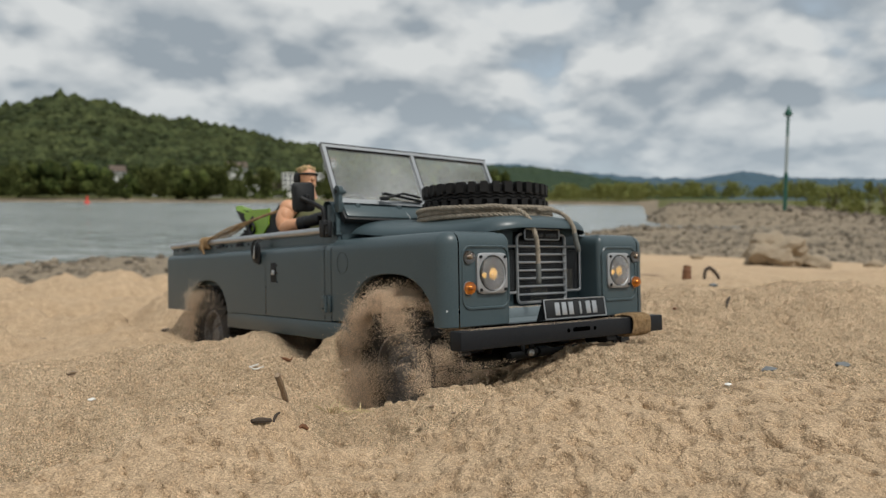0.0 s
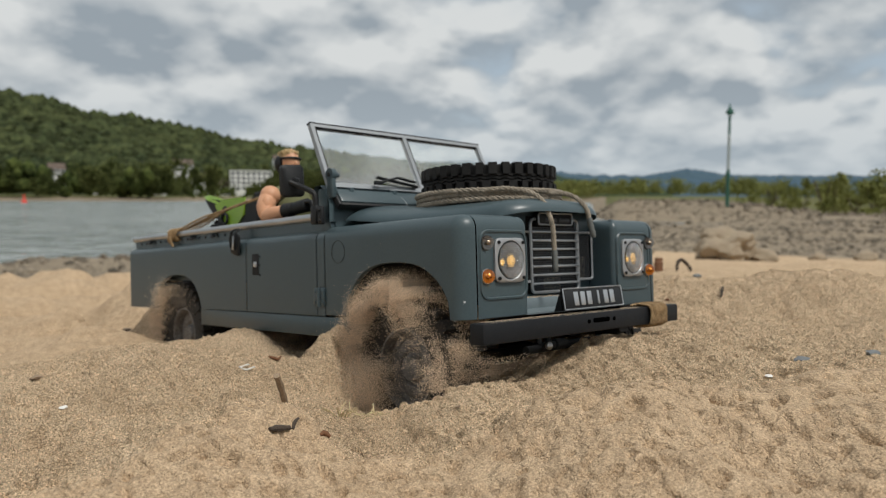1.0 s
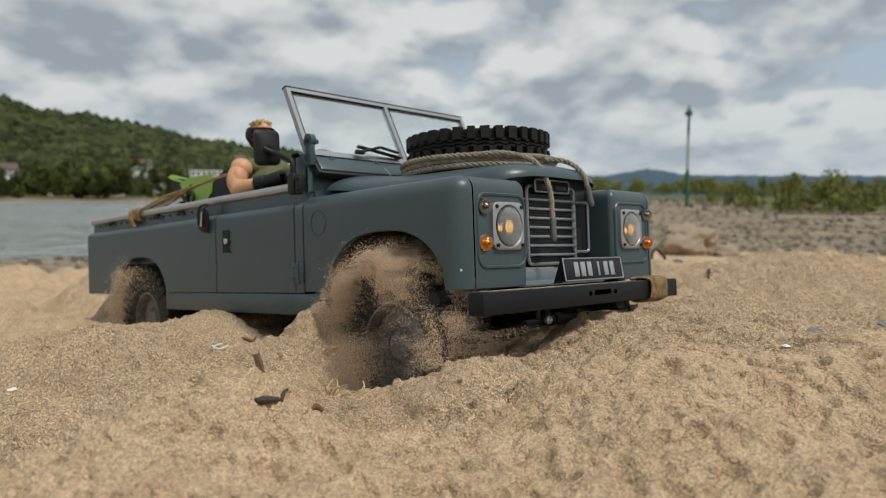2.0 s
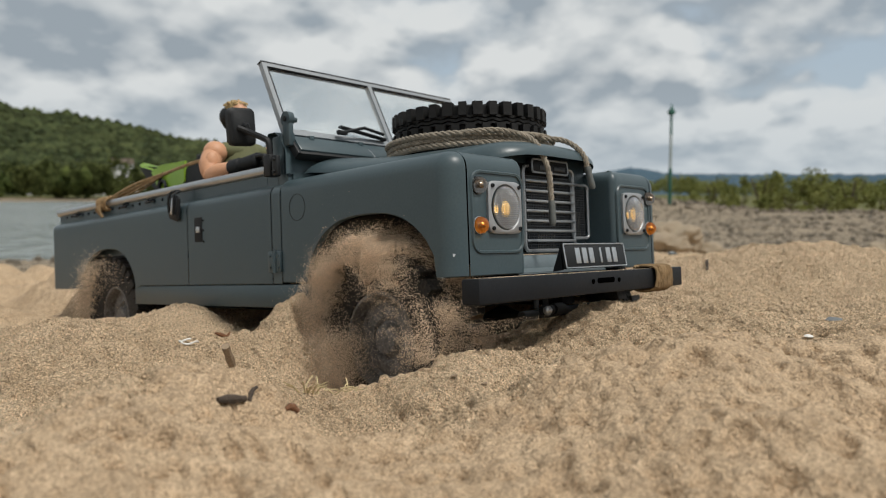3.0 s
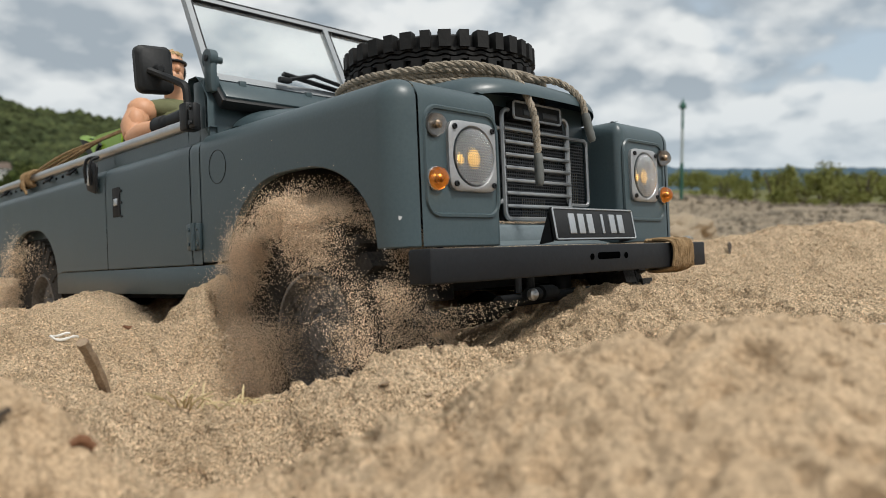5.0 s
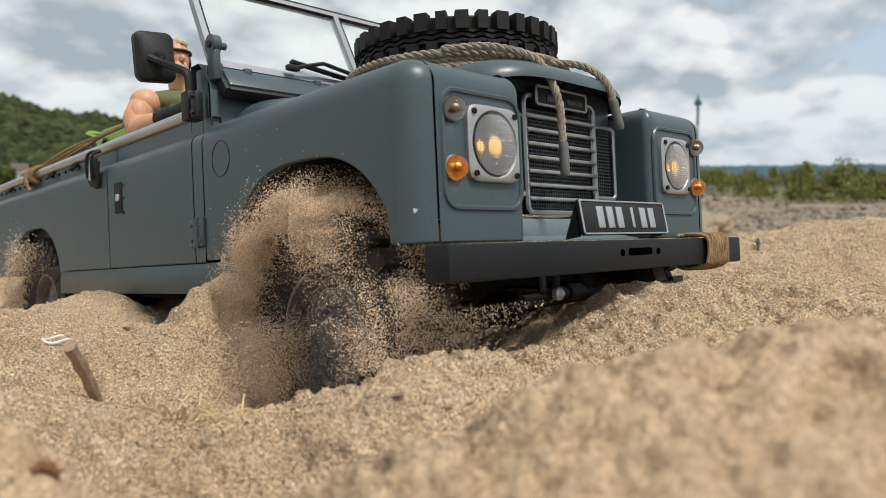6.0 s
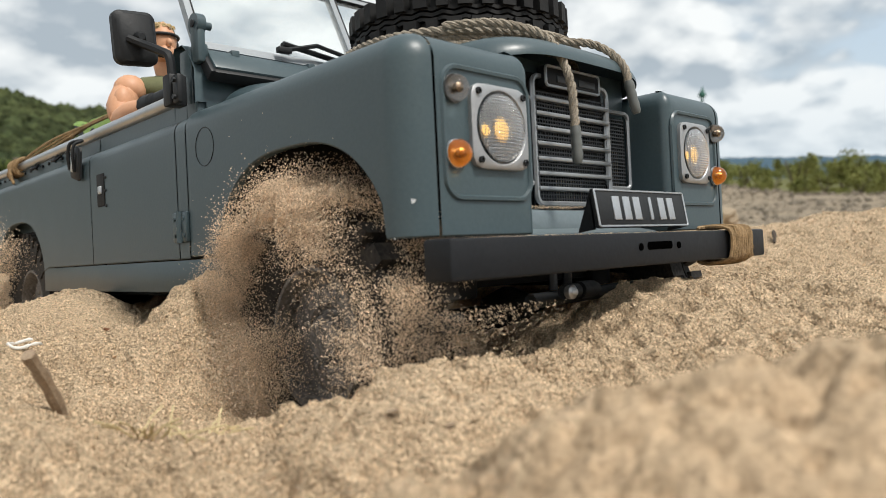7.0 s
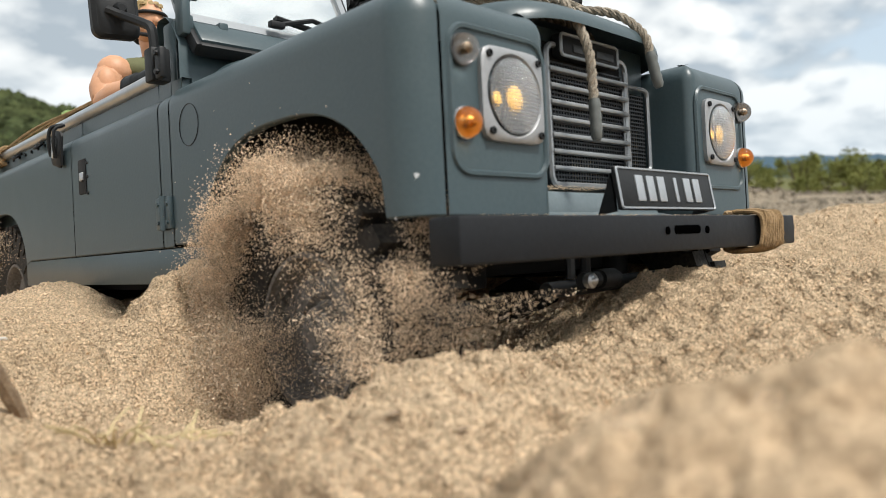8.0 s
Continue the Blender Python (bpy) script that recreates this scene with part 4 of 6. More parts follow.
def bezel():
    bm = bmesh.new()
    out = []
    for k in range(48):
        c, d = math.cos(2 * math.pi * k / 48), math.sin(2 * math.pi * k / 48)
        q = (abs(c) ** 7 + abs(d) ** 7) ** (-1 / 7)
        out.append((0.109 * c * q, 0.109 * d * q))
    n = len(out)
    rows = []
    for y, kind, s in ((0.0, "o", 0.0), (-0.012, "o", 0.0), (-0.017, "o", 0.007), (-0.017, "i", 0.097), (-0.010, "i", 0.091), (0.0, "i", 0.088)):
        ring = []
        for x, z in out:
            a = math.atan2(z, x)
            if kind == "o":
                ring.append(bm.verts.new((x * (1 - s / 0.109), y, z * (1 - s / 0.109))))
            else:
                ring.append(bm.verts.new((s * math.cos(a), y, s * math.sin(a))))
        rows.append(ring)
    for a, b in zip(rows, rows[1:]):
        for i in range(n):
            bm.faces.new((a[i], a[(i + 1) % n], b[(i + 1) % n], b[i]))
    return bm


def dome(r, depth, rings=6, turns=28):
    bm = bmesh.new()
    prof = [(r * math.cos(math.pi / 2 * k / rings), depth * math.sin(math.pi / 2 * k / rings)) for k in range(rings)] + [(r * 0.03, depth)]
    lathe(bm, [(r * 0.98, -0.004)] + prof, turns)
    bm.transform(pose(0, 0, 0, 90))
    return bm


def ribbed_lens(r, depth, cells=19, per=4):
    """A domed lamp glass pressed into small square pillows."""
    bm = bmesh.new()
    n = cells * per
    grid = {}
    for i in range(n + 1):
        for j in range(n + 1):
            x, z = r * (2 * i / n - 1), r * (2 * j / n - 1)
            d = math.hypot(x, z)
            if d < r * 1.02:
                k = min(1.0, r / max(d, 1e-6))
                x, z, d = x * k, z * k, min(d, r)
                pillow = abs(math.sin(math.pi * i / per)) * abs(math.sin(math.pi * j / per))
                grid[i, j] = bm.verts.new((x, -depth * math.sqrt(max(1 - (d / r) ** 2, 0)) * 0.9 - 0.0060 * pillow, z))
    for (i, j) in list(grid):
        q = [grid.get(k) for k in ((i, j), (i + 1, j), (i + 1, j + 1), (i, j + 1))]
        if all(q):
            bm.faces.new(q)
    return bm


for side_x in (-0.487, 2 * MID + 0.510):
    at = Matrix.Translation((side_x, NOSE, 0.383))
    inward = 1 if side_x < 0 else -1
    bm = bezel()
    bm.transform(at)
    lamp = part("headlamp", bm, BEZEL, truck, "square satin silver headlamp surround with lit lamp")
    bm = bmesh.new()
    lathe(bm, [(0.008, -0.004), (0.05, -0.006), (0.074, -0.010), (0.0895, -0.017)], 28, caps=(True, False))
    bm.transform(at @ pose(0, 0, 0, -90))
    part("reflector", bm, MIRROR, lamp)
    bm = bmesh.new()
    lathe(bm, [(0.016, 0.0), (0.014, 0.002), (0.005, 0.003)], 14, pose(-0.056, -0.009, -0.010, 90))
    lathe(bm, [(0.030, 0.0), (0.026, 0.003), (0.010, 0.005)], 18, pose(0.010, -0.007, -0.004, 90))
    bm.transform(at)
    part("diode", bm, BULB, lamp, "glowing warm yellow diode")
    bm = ribbed_lens(0.0895, 0.030, 21)
    bm.transform(at @ Matrix.Translation((0, -0.009, 0)))
    lens = part("lens", bm, LENS, lamp, "clear ribbed lamp glass")
    lens.visible_shadow = False
    if sum(p.normal.y for p in lens.data.polygons) < 0:
        lens.data.flip_normals()
    for dx in (-0.087, 0.087):
        for dz in (-0.087, 0.087):
            bm = bmesh.new()
            lathe(bm, [(0.009, 0.0), (0.009, 0.008), (0.005, 0.009), (0.004, 0.005)], 10)
            bm.transform(at @ Matrix.Translation((dx, -0.015, dz)) @ pose(0, 0, 0, 90))
            part("screw", bm, DARK, lamp, "black hexagon screw")
    for z, mat_of, name, label in ((0.468, CLEAR, "marker_lamp", "round clear marker lamp"), (0.308, AMBER, "indicator_lamp", "round amber indicator lamp")):
        x = side_x - inward * 0.163
        here = Matrix.Translation((x, NOSE - 0.002, z))
        bm = bmesh.new()
        lathe(bm, [(0.036, 0.0), (0.036, 0.008), (0.030, 0.010)], 20)
        bm.transform(here @ pose(0, 0, 0, 90))
        small_lamp = part(name, bm, MIRROR if mat_of is CLEAR else SILVER, truck, label)
        bm = dome(0.035, 0.038, 7, 20)
        bm.transform(here @ Matrix.Translation((0, -0.008, 0)))
        part("lens", bm, mat_of, small_lamp).visible_shadow = False
        bm = bmesh.new()
        lathe(bm, [(0.006, 0.0), (0.009, 0.008), (0.010, 0.016), (0.004, 0.022)], 10)
        bm.transform(here @ Matrix.Translation((0, -0.006, 0)) @ pose(0, 0, 0, 90))
        part("bulb", bm, BRASS if mat_of is CLEAR else SILVER, small_lamp)

# bumper
BL, BR = -0.815, 0.85
bm = boxes(((BL, -0.205, 0.0), (BR, -0.115, 0.098)), bevel=0.008)
bumper = part("bumper", bm, BUMPER, truck, "black steel channel bumper")
bm = bmesh.new()
# holes aren't cut: flat black pieces stand in for the shade inside them
plate(bm, rounded(0.003, 0.046, 0.150, 0.070, 0.011), -0.19, -0.2075, 0.001)
for x in (-0.034, 0.190):
    lathe(bm, [(0.011, 0.0), (0.011, 0.016)], 14, pose(x, -0.192, 0.056, 90))
part("slot", bm, material("slot_shade_black", (0.001, 0.001, 0.001), None, 1.0, spec=0.0), bumper, "slot and bolt holes, their shade set on as black plates")
bm = bmesh.new()
SECTION = [(-0.215, 0.004), (-0.219, 0.05), (-0.215, 0.102), (-0.16, 0.110), (-0.105, 0.104), (-0.10, 0.05), (-0.105, -0.008), (-0.16, -0.014)]
# three layers of winding, each one long strand
for layer, (x0, x1, winds, fat) in enumerate(((0.525, 0.690, 19, 0.0062), (0.685, 0.535, 15, 0.0052), (0.54, 0.680, 11, 0.0044))):
    line = []
    for k in range(winds * 8):
        y, z = SECTION[k % 8]
        out = 1.0 + 0.045 * layer + 0.025 * math.sin(k * 2.3 + layer)
        x = x0 + (x1 - x0) * k / (winds * 8) + 0.006 * math.sin(k * 1.7 + layer * 2)
        line.append((x, -0.16 + (y + 0.16) * out * 1.06, 0.049 + (z - 0.049) * out))
    tube(bm, curve_through(line, 3), fat, 6)
tube(bm, curve_through([(0.54, -0.13, 0.108), (0.49, -0.13, 0.112), (0.455, -0.14, 0.105)], 4), 0.006, 6)
for k in range(34):
    x, z = 0.535 + 0.0045 * k, 0.02 + 0.07 * ((k * 0.618) % 1)
    tube(bm, [(x, -0.224, z), (x + 0.004 * math.sin(k), -0.231, z - 0.008), (x + 0.010 * math.sin(k * 1.9), -0.235, z - 0.020 - 0.01 * math.cos(k))], [0.0016, 0.0013, 0.0006], 4)
part("twine_wrap", bm, TWINE, bumper, "frayed brown jute twine wound round the bumper")

# plate with unreadable characters shown as bars
bm = bmesh.new()
plate(bm, rounded(-0.264, -0.058, 0.264, 0.058, 0.006), 0.0, -0.012, 0.003)
tilt = Matrix.Translation((0.104, -0.130, 0.172)) @ pose(0, 0, 0, -9)
bm.transform(tilt)
number_plate = part("number_plate", bm, DARK, truck, "black plate with pale bars and a raised pale edge")
bm = bmesh.new()
frame_ring(bm, rounded(-0.260, -0.054, 0.260, 0.054, 0.006), -0.012, 0.0035)
bm.transform(tilt)
part("plate_edge", bm, SILVER, number_plate)
for k in (0, 1, 2, 4, 5, 6):
    bm = bmesh.new()
    x = -0.178 + 0.057 * k + (0.0 if k < 3 else -0.022)
    box(bm, (x, -0.016, -0.036), (x + (0.038 if k != 4 else 0.016), -0.010, 0.036), 0.002)
    bm.transform(tilt)
    part("bar", bm, SILVER, number_plate)
for x in (-0.15, 0.37):
    bm = bmesh.new()
    vs = [bm.verts.new(p) for p in ((x, -0.124, 0.113), (x, -0.070, 0.106), (x, -0.112, 0.215), (x + 0.012, -0.124, 0.113), (x + 0.012, -0.070, 0.106), (x + 0.012, -0.112, 0.215))]
    for f in ((0, 1, 2), (5, 4, 3), (0, 3, 4, 1), (1, 4, 5, 2), (2, 5, 3, 0)):
        bm.faces.new([vs[i] for i in f])
    part("plate_bracket", bm, DARK, number_plate)

# steering link and damper under the bumper
bm = bmesh.new()
tube(bm, [(-0.30, 0.0, -0.085), (0.50, 0.06, -0.085)], 0.022, 10)
tube(bm, [(-0.20, -0.045, -0.065), (-0.13, -0.04, -0.065)], 0.022, 12)
tube(bm, [(-0.115, -0.037, -0.065), (-0.04, -0.033, -0.065)], 0.027, 12)
tube(bm, [(-0.04, -0.033, -0.065), (-0.015, -0.031, -0.065)], 0.019, 12)
tube(bm, [(-0.12, 0.0, -0.06), (-0.12, 0.0, 0.06)], 0.015, 8)
tube(bm, [(-0.19, 0.0, -0.06), (-0.19, 0.0, 0.06)], 0.013, 8)
damper = part("steering_damper", bm, DARK, truck, "black steering damper with steel joint")
bm = bmesh.new()
lathe(bm, [(0.018, 0.0), (0.021, 0.008), (0.021, 0.020), (0.013, 0.024), (0.010, 0.031), (0.007, 0.033)], 12, pose(-0.19, -0.05, -0.065, 90))
part("joint", bm, SILVER, damper)
bm = bmesh.new()
tube(bm, [(-0.62, 0.43, -0.17), (0.68, 0.43, -0.17)], 0.045, 12)
lathe(bm, [(0.02, -0.10), (0.10, -0.06), (0.11, 0.0), (0.10, 0.06), (0.02, 0.10)], 16, pose(0.1, 0.43, -0.17))
part("axle", bm, INNER, truck)
bm = bmesh.new()
tube(bm, [(-0.62, 3.2, -0.13), (0.68, 3.2, -0.13)], 0.045, 12)
part("axle", bm, INNER, truck)


# ---- wheels and tyres ----
def tyre_mesh(R, w, lugs, mat_of, name, parent, label=""):
    bm = bmesh.new()
    h = w / 2
    bead = R * 0.51
    prof = [(bead, -h * 0.62), (bead * 1.06, -h * 0.86), (R * 0.80, -h * 1.0), (R * 0.90, -h * 0.97), (R * 0.925, -h * 0.86), (R * 0.925, -h * 0.4), (R * 0.93, 0),
            (R * 0.925, h * 0.4), (R * 0.925, h * 0.86), (R * 0.90, h * 0.97), (R * 0.80, h * 1.0), (bead * 1.06, h * 0.86), (bead, h * 0.62), (bead * 0.97, 0)]
    lathe(bm, prof, 64, None, True)
    carcass = part(name, bm, mat_of, parent, label)
    bm = bmesh.new()
    for s in (-1, 1):
        for k in range(lugs):
            a = 2 * math.pi * (k + (0.5 if s > 0 else 0)) / lugs
            half = math.pi / lugs * (0.74 if k % 2 else 0.60)
            deep = 0.60 if k % 2 else 0.74
            lo, hi = sorted((s * h * 1.05, s * h * 0.24))
            pts = []
            for r, q in ((R * 0.91, 1.0), (R * 1.012, 0.84)):
                for z in (lo, hi):
                    for d in (-1, 1):
                        aa = a + d * half * q
                        pts.append(bm.verts.new((r * math.cos(aa), r * math.sin(aa), z)))
            sw_lo = R * (deep + 0.12)
            for f in ((0, 1, 3, 2), (4, 6, 7, 5), (0, 4, 5, 1), (2, 3, 7, 6), (1, 5, 7, 3), (0, 2, 6, 4)):
                bm.faces.new([pts[i] for i in f])
            # the lug's foot running down the sidewall
            z0 = s * h * 0.97
            foot = []
            for r, z in ((R * 0.965, s * h * 1.04), (sw_lo, s * h * 1.05)):
                for d in (-1, 1):
                    aa = a + d * half * 0.8
                    foot.append(bm.verts.new((r * math.cos(aa), r * math.sin(aa), z)))
                    foot.append(bm.verts.new((r * math.cos(aa), r * math.sin(aa), z0 * 0.93)))
            for f in ((0, 2, 6, 4), (1, 5, 7, 3), (0, 4, 5, 1), (2, 3, 7, 6), (4, 6, 7, 5)):
                bm.faces.new([foot[i] for i in f])
    # zigzag ribs round the tread
    for z0 in (-h * 0.24, h * 0.0, h * 0.24):
        n = lugs * 2
        rows = []
        for k in range(n):
            a = 2 * math.pi * k / n
            dz = h * 0.06 * (1 if k % 2 else -1)
            rows.append([bm.verts.new((r * math.cos(a), r * math.sin(a), z0 + dz + e)) for r, e in ((R * 0.92, -h * 0.095), (R * 0.972, -h * 0.075), (R * 0.972, h * 0.075), (R * 0.92, h * 0.095))])
        for k in range(n):
            a, b = rows[k], rows[(k + 1) % n]
            for i in range(3):
                bm.faces.new((a[i], b[i], b[i + 1], a[i + 1]))
    part("tread", bm, mat_of, carcass if parent.parent is None else parent)
    return carcass


RIM = material("dusty_steel_rim", (0.21, 0.20, 0.19), (0.12, 0.105, 0.09), 0.55, metal=0.3, grain=80, amount=0.9, fine=800, speck=0.3)


def wheel(x, y, z, steer, flip, label):
    turn = pose(0, 0, 0, 0, 0, steer) @ pose(0, 0, 0, 0, 90 if flip else -90, 0)
    hub = new("wheel")
    hub.parent = truck
    hub.empty_display_size = 0.01
    hub.matrix_basis = Matrix.Translation((x * 0.1, y * 0.1, z * 0.1)) @ turn
    tagged(hub, label)
    tyre_mesh(0.41, 0.215, 30, DUSTY, "tyre", hub)
    bm = bmesh.new()
    lathe(bm, [(0.216, 0.075), (0.212, 0.092), (0.200, 0.092), (0.190, 0.066), (0.186, 0.03), (0.165, 0.022), (0.150, 0.040), (0.138, 0.044), (0.100, 0.040), (0.085, 0.020), (0.075, 0.022), (0.068, 0.055), (0.060, 0.062), (0.02, 0.064)], 40, caps=(False, True))
    for k in range(5):
        a = 2 * math.pi * k / 5
        lathe(bm, [(0.014, 0.028), (0.014, 0.044), (0.006, 0.047)], 8, Matrix.Translation((0.105 * math.cos(a), 0.105 * math.sin(a), 0)))
    part("rim", bm, RIM, hub, "dusty grey steel rim")


wheel(-0.655, 0.44, -0.165, 0, False, "front wheel with knobbly tyre dug into the sand")
wheel(0.715, 0.44, -0.165, 0, True, "front wheel with knobbly tyre dug into the sand")
wheel(-0.655, 3.23, -0.13, 0, False, "rear wheel with knobbly tyre")
wheel(0.715, 3.23, -0.13, 0, True, "rear wheel with knobbly tyre")


def on_truck(x, y, z, rx=0, ry=0, rz=0):
    return POSE @ pose(x * 0.1, y * 0.1, z * 0.1, rx, ry, rz)


spare = thing("spare_tyre", "black knobbly spare tyre lying on the truck bonnet", "tyre", m=on_truck(0.06, 0.58, 0.848))
tyre_mesh(0.405, 0.160, 34, RUBBER, "tyre", spare)
# rope wound under the spare tyre, with two hanging ends
rope = thing("rope", "beige twisted hemp rope coiled under the spare tyre", "rope", m=POSE)
bm = bmesh.new()
for r, z0, ph in ((0.432, 0.722, 0.0), (0.424, 0.750, 1.1), (0.436, 0.776, 2.2)):
    ring = [(0.06 + (r + 0.004 * math.sin(3 * a + ph)) * math.cos(a), 0.58 + (r + 0.004 * math.cos(2 * a + ph)) * math.sin(a), z0 + 0.005 * math.sin(2 * a + ph)) for a in [2 * math.pi * k / 28 + ph for k in range(29)]]
    laid_rope(bm, ring, 0.0155, steps=6)
part("coil", bm, ROPE, rope)
ENDS = (([(-0.34, 0.26, 0.765), (-0.24, 0.17, 0.772), (-0.15, 0.10, 0.755), (-0.105, 0.04, 0.715), (-0.09, 0.0, 0.64), (-0.085, -0.025, 0.56), (-0.085, -0.03, 0.48), (-0.088, -0.035, 0.42)], [(-0.088, -0.035, 0.43), (-0.09, -0.038, 0.37), (-0.092, -0.04, 0.315)]),
        ([(0.05, 0.17, 0.765), (0.12, 0.12, 0.76), (0.18, 0.07, 0.75), (0.215, 0.02, 0.715), (0.225, -0.025, 0.655), (0.228, -0.035, 0.60)], [(0.228, -0.035, 0.61), (0.235, -0.042, 0.555), (0.246, -0.05, 0.50)]))
for line, cap in ENDS:
    bm = bmesh.new()
    laid_rope(bm, line, 0.0138, steps=8)
    end = part("rope_end", bm, ROPE, rope)
    bm = bmesh.new()
    pts = curve_through(cap, 5)
    tube(bm, pts, [0.0145, *(0.0165 + 0.0012 * math.sin(2.3 * i) for i in range(len(pts) - 2)), 0.011], 10)
    part("sleeve", bm, SEALED, end, "grey shrink sleeve on the rope end")

# ---- what the truck carries ----
SKIN = material("toy_skin", (0.62, 0.33, 0.19), (0.52, 0.26, 0.14), 0.5, grain=120, fine=900)
OLIVE = material("olive_cloth", (0.135, 0.14, 0.065), (0.095, 0.10, 0.045), 0.85, grain=150, fine=1500, bump=0.3, size=0.0004)
HAIR = material("blond_hair", (0.42, 0.30, 0.14), (0.24, 0.16, 0.06), 0.7, grain=300, fine=1500, bump=0.5, size=0.0008)
GREEN = material("lime_green_plastic", (0.30, 0.50, 0.035), (0.24, 0.42, 0.025), 0.35, grain=80, fine=900)


def blob(bm, at, radii, index, m=None, rings=8):
    made = bmesh.ops.create_uvsphere(bm, u_segments=14, v_segments=rings, radius=1.0)["verts"]
    for v in made:
        v.co = Vector((v.co.x * radii[0], v.co.y * radii[1], v.co.z * radii[2]))
        if m is not None:
            v.co = m @ v.co
        v.co += Vector(at)
    for f in {f for v in made for f in v.link_faces}:
        f.material_index = index


def limb(bm, points, radii, index):
    before = set(bm.faces)
    pts = curve_through(points, 4)
    n = len(pts) - 1
    rr = [float(np.interp(i / n, np.linspace(0, 1, len(radii)), radii)) for i in range(n + 1)]
    tube(bm, pts, rr, 10)
    for f in set(bm.faces) - before:
        f.material_index = index


def driver():
    """A plain toy figure in one mesh: skin, vest, hair and black gear."""
    bm = bmesh.new()
    limb(bm, [(-0.40, 2.06, 0.35), (-0.40, 2.08, 0.60), (-0.41, 2.08, 0.82), (-0.41, 2.07, 0.96)], [0.13, 0.14, 0.165, 0.10], 1)
    blob(bm, (-0.41, 2.07, 0.90), (0.20, 0.11, 0.075), 1)
    limb(bm, [(-0.41, 2.07, 0.95), (-0.44, 2.06, 1.06)], [0.055, 0.05], 0)
    blob(bm, (-0.452, 2.04, 1.125), (0.066, 0.080, 0.100), 0)
    blob(bm, (-0.452, 2.056, 1.170), (0.068, 0.080, 0.056), 2)
    # spiky top of the hair
    for k in range(26):
        w, q = 2.4 * k, 0.070 * math.sqrt((k + 0.5) / 26)
        px, py = -0.452 + q * math.cos(w), 2.050 + 1.1 * q * math.sin(w)
        limb(bm, [(px, py, 1.195), (px + 0.006 * math.cos(w), py - 0.006, 1.236 - 0.55 * q)], [0.014, 0.006], 2)
    # headband, goggles strap, earpiece, beard
    limb(bm, [(-0.452 + 0.075 * math.cos(w), 2.045 + 0.087 * math.sin(w), 1.150) for w in [2 * math.pi * k / 14 for k in range(15)]], [0.008, 0.008], 3)
    blob(bm, (-0.522, 2.075, 1.120), (0.026, 0.042, 0.052), 3)
    blob(bm, (-0.382, 2.075, 1.120), (0.026, 0.042, 0.052), 3)
    limb(bm, [(-0.527, 2.06, 1.09), (-0.517, 2.0, 1.055), (-0.477, 1.965, 1.045)], [0.008, 0.007, 0.010], 3)
    blob(bm, (-0.452, 2.135, 1.11), (0.055, 0.03, 0.065), 3)
    blob(bm, (-0.452, 1.985, 1.070), (0.042, 0.030, 0.036), 0)
    blob(bm, (-0.452, 1.958, 1.110), (0.013, 0.018, 0.020), 0)
    for s, shift in ((-1, 0.0), (1, 0.0)):
        x = -0.41 + s * 0.19
        # shoulder, biceps, triceps, forearm
        blob(bm, (x + 0.005 * s, 2.05, 0.885), (0.074, 0.072, 0.070), 0)
        limb(bm, [(x + s * 0.02, 2.05, 0.87), (x + s * 0.06, 2.02, 0.80), (x + s * 0.075, 1.99, 0.735)], [0.064, 0.064, 0.050], 0)
        blob(bm, (x + s * 0.058, 1.992, 0.812), (0.046, 0.036, 0.074), 0)
        blob(bm, (x + s * 0.056, 2.050, 0.805), (0.046, 0.034, 0.074), 0)
        limb(bm, [(x + s * 0.075, 1.995, 0.735), (x + s * 0.062, 1.89, 0.745), (x + s * 0.035, 1.78, 0.76)], [0.050, 0.054, 0.037], 0)
        blob(bm, (x + s * 0.080, 1.925, 0.755), (0.030, 0.060, 0.036), 0)
        # glove with its cuff and fingers
        limb(bm, [(x + s * 0.035, 1.80, 0.757), (x + s * 0.02, 1.73, 0.765)], [0.052, 0.048], 3)
        limb(bm, [(x + s * 0.02, 1.73, 0.765), (x - s * 0.02, 1.60, 0.785)], [0.042, 0.046], 3)
        for f in range(4):
            limb(bm, [(x - s * 0.02 + 0.018 * (f - 1.5), 1.60, 0.800), (x - s * 0.03 + 0.018 * (f - 1.5), 1.54, 0.800), (x - s * 0.03 + 0.018 * (f - 1.5), 1.525, 0.765)], [0.014, 0.014, 0.012], 3)
    limb(bm, [(-0.48, 2.0, 0.38), (-0.48, 1.70, 0.46), (-0.48, 1.5, 0.3)], [0.09, 0.085, 0.06], 3)
    limb(bm, [(-0.33, 2.0, 0.38), (-0.33, 1.70, 0.46), (-0.33, 1.5, 0.3)], [0.09, 0.085, 0.06], 3)
    bm.transform(TENTH)
    me = bpy.data.meshes.new("driver_doll")
    bm.to_mesh(me)
    bm.free()
    for m in (SKIN, OLIVE, HAIR, DARK):
        me.materials.append(m)
    me.shade_smooth()
    ob = new("driver_doll", me)
    ob.matrix_world = POSE
    return tagged(ob, "muscular toy driver doll in an olive vest and black gloves", "doll")


driver()
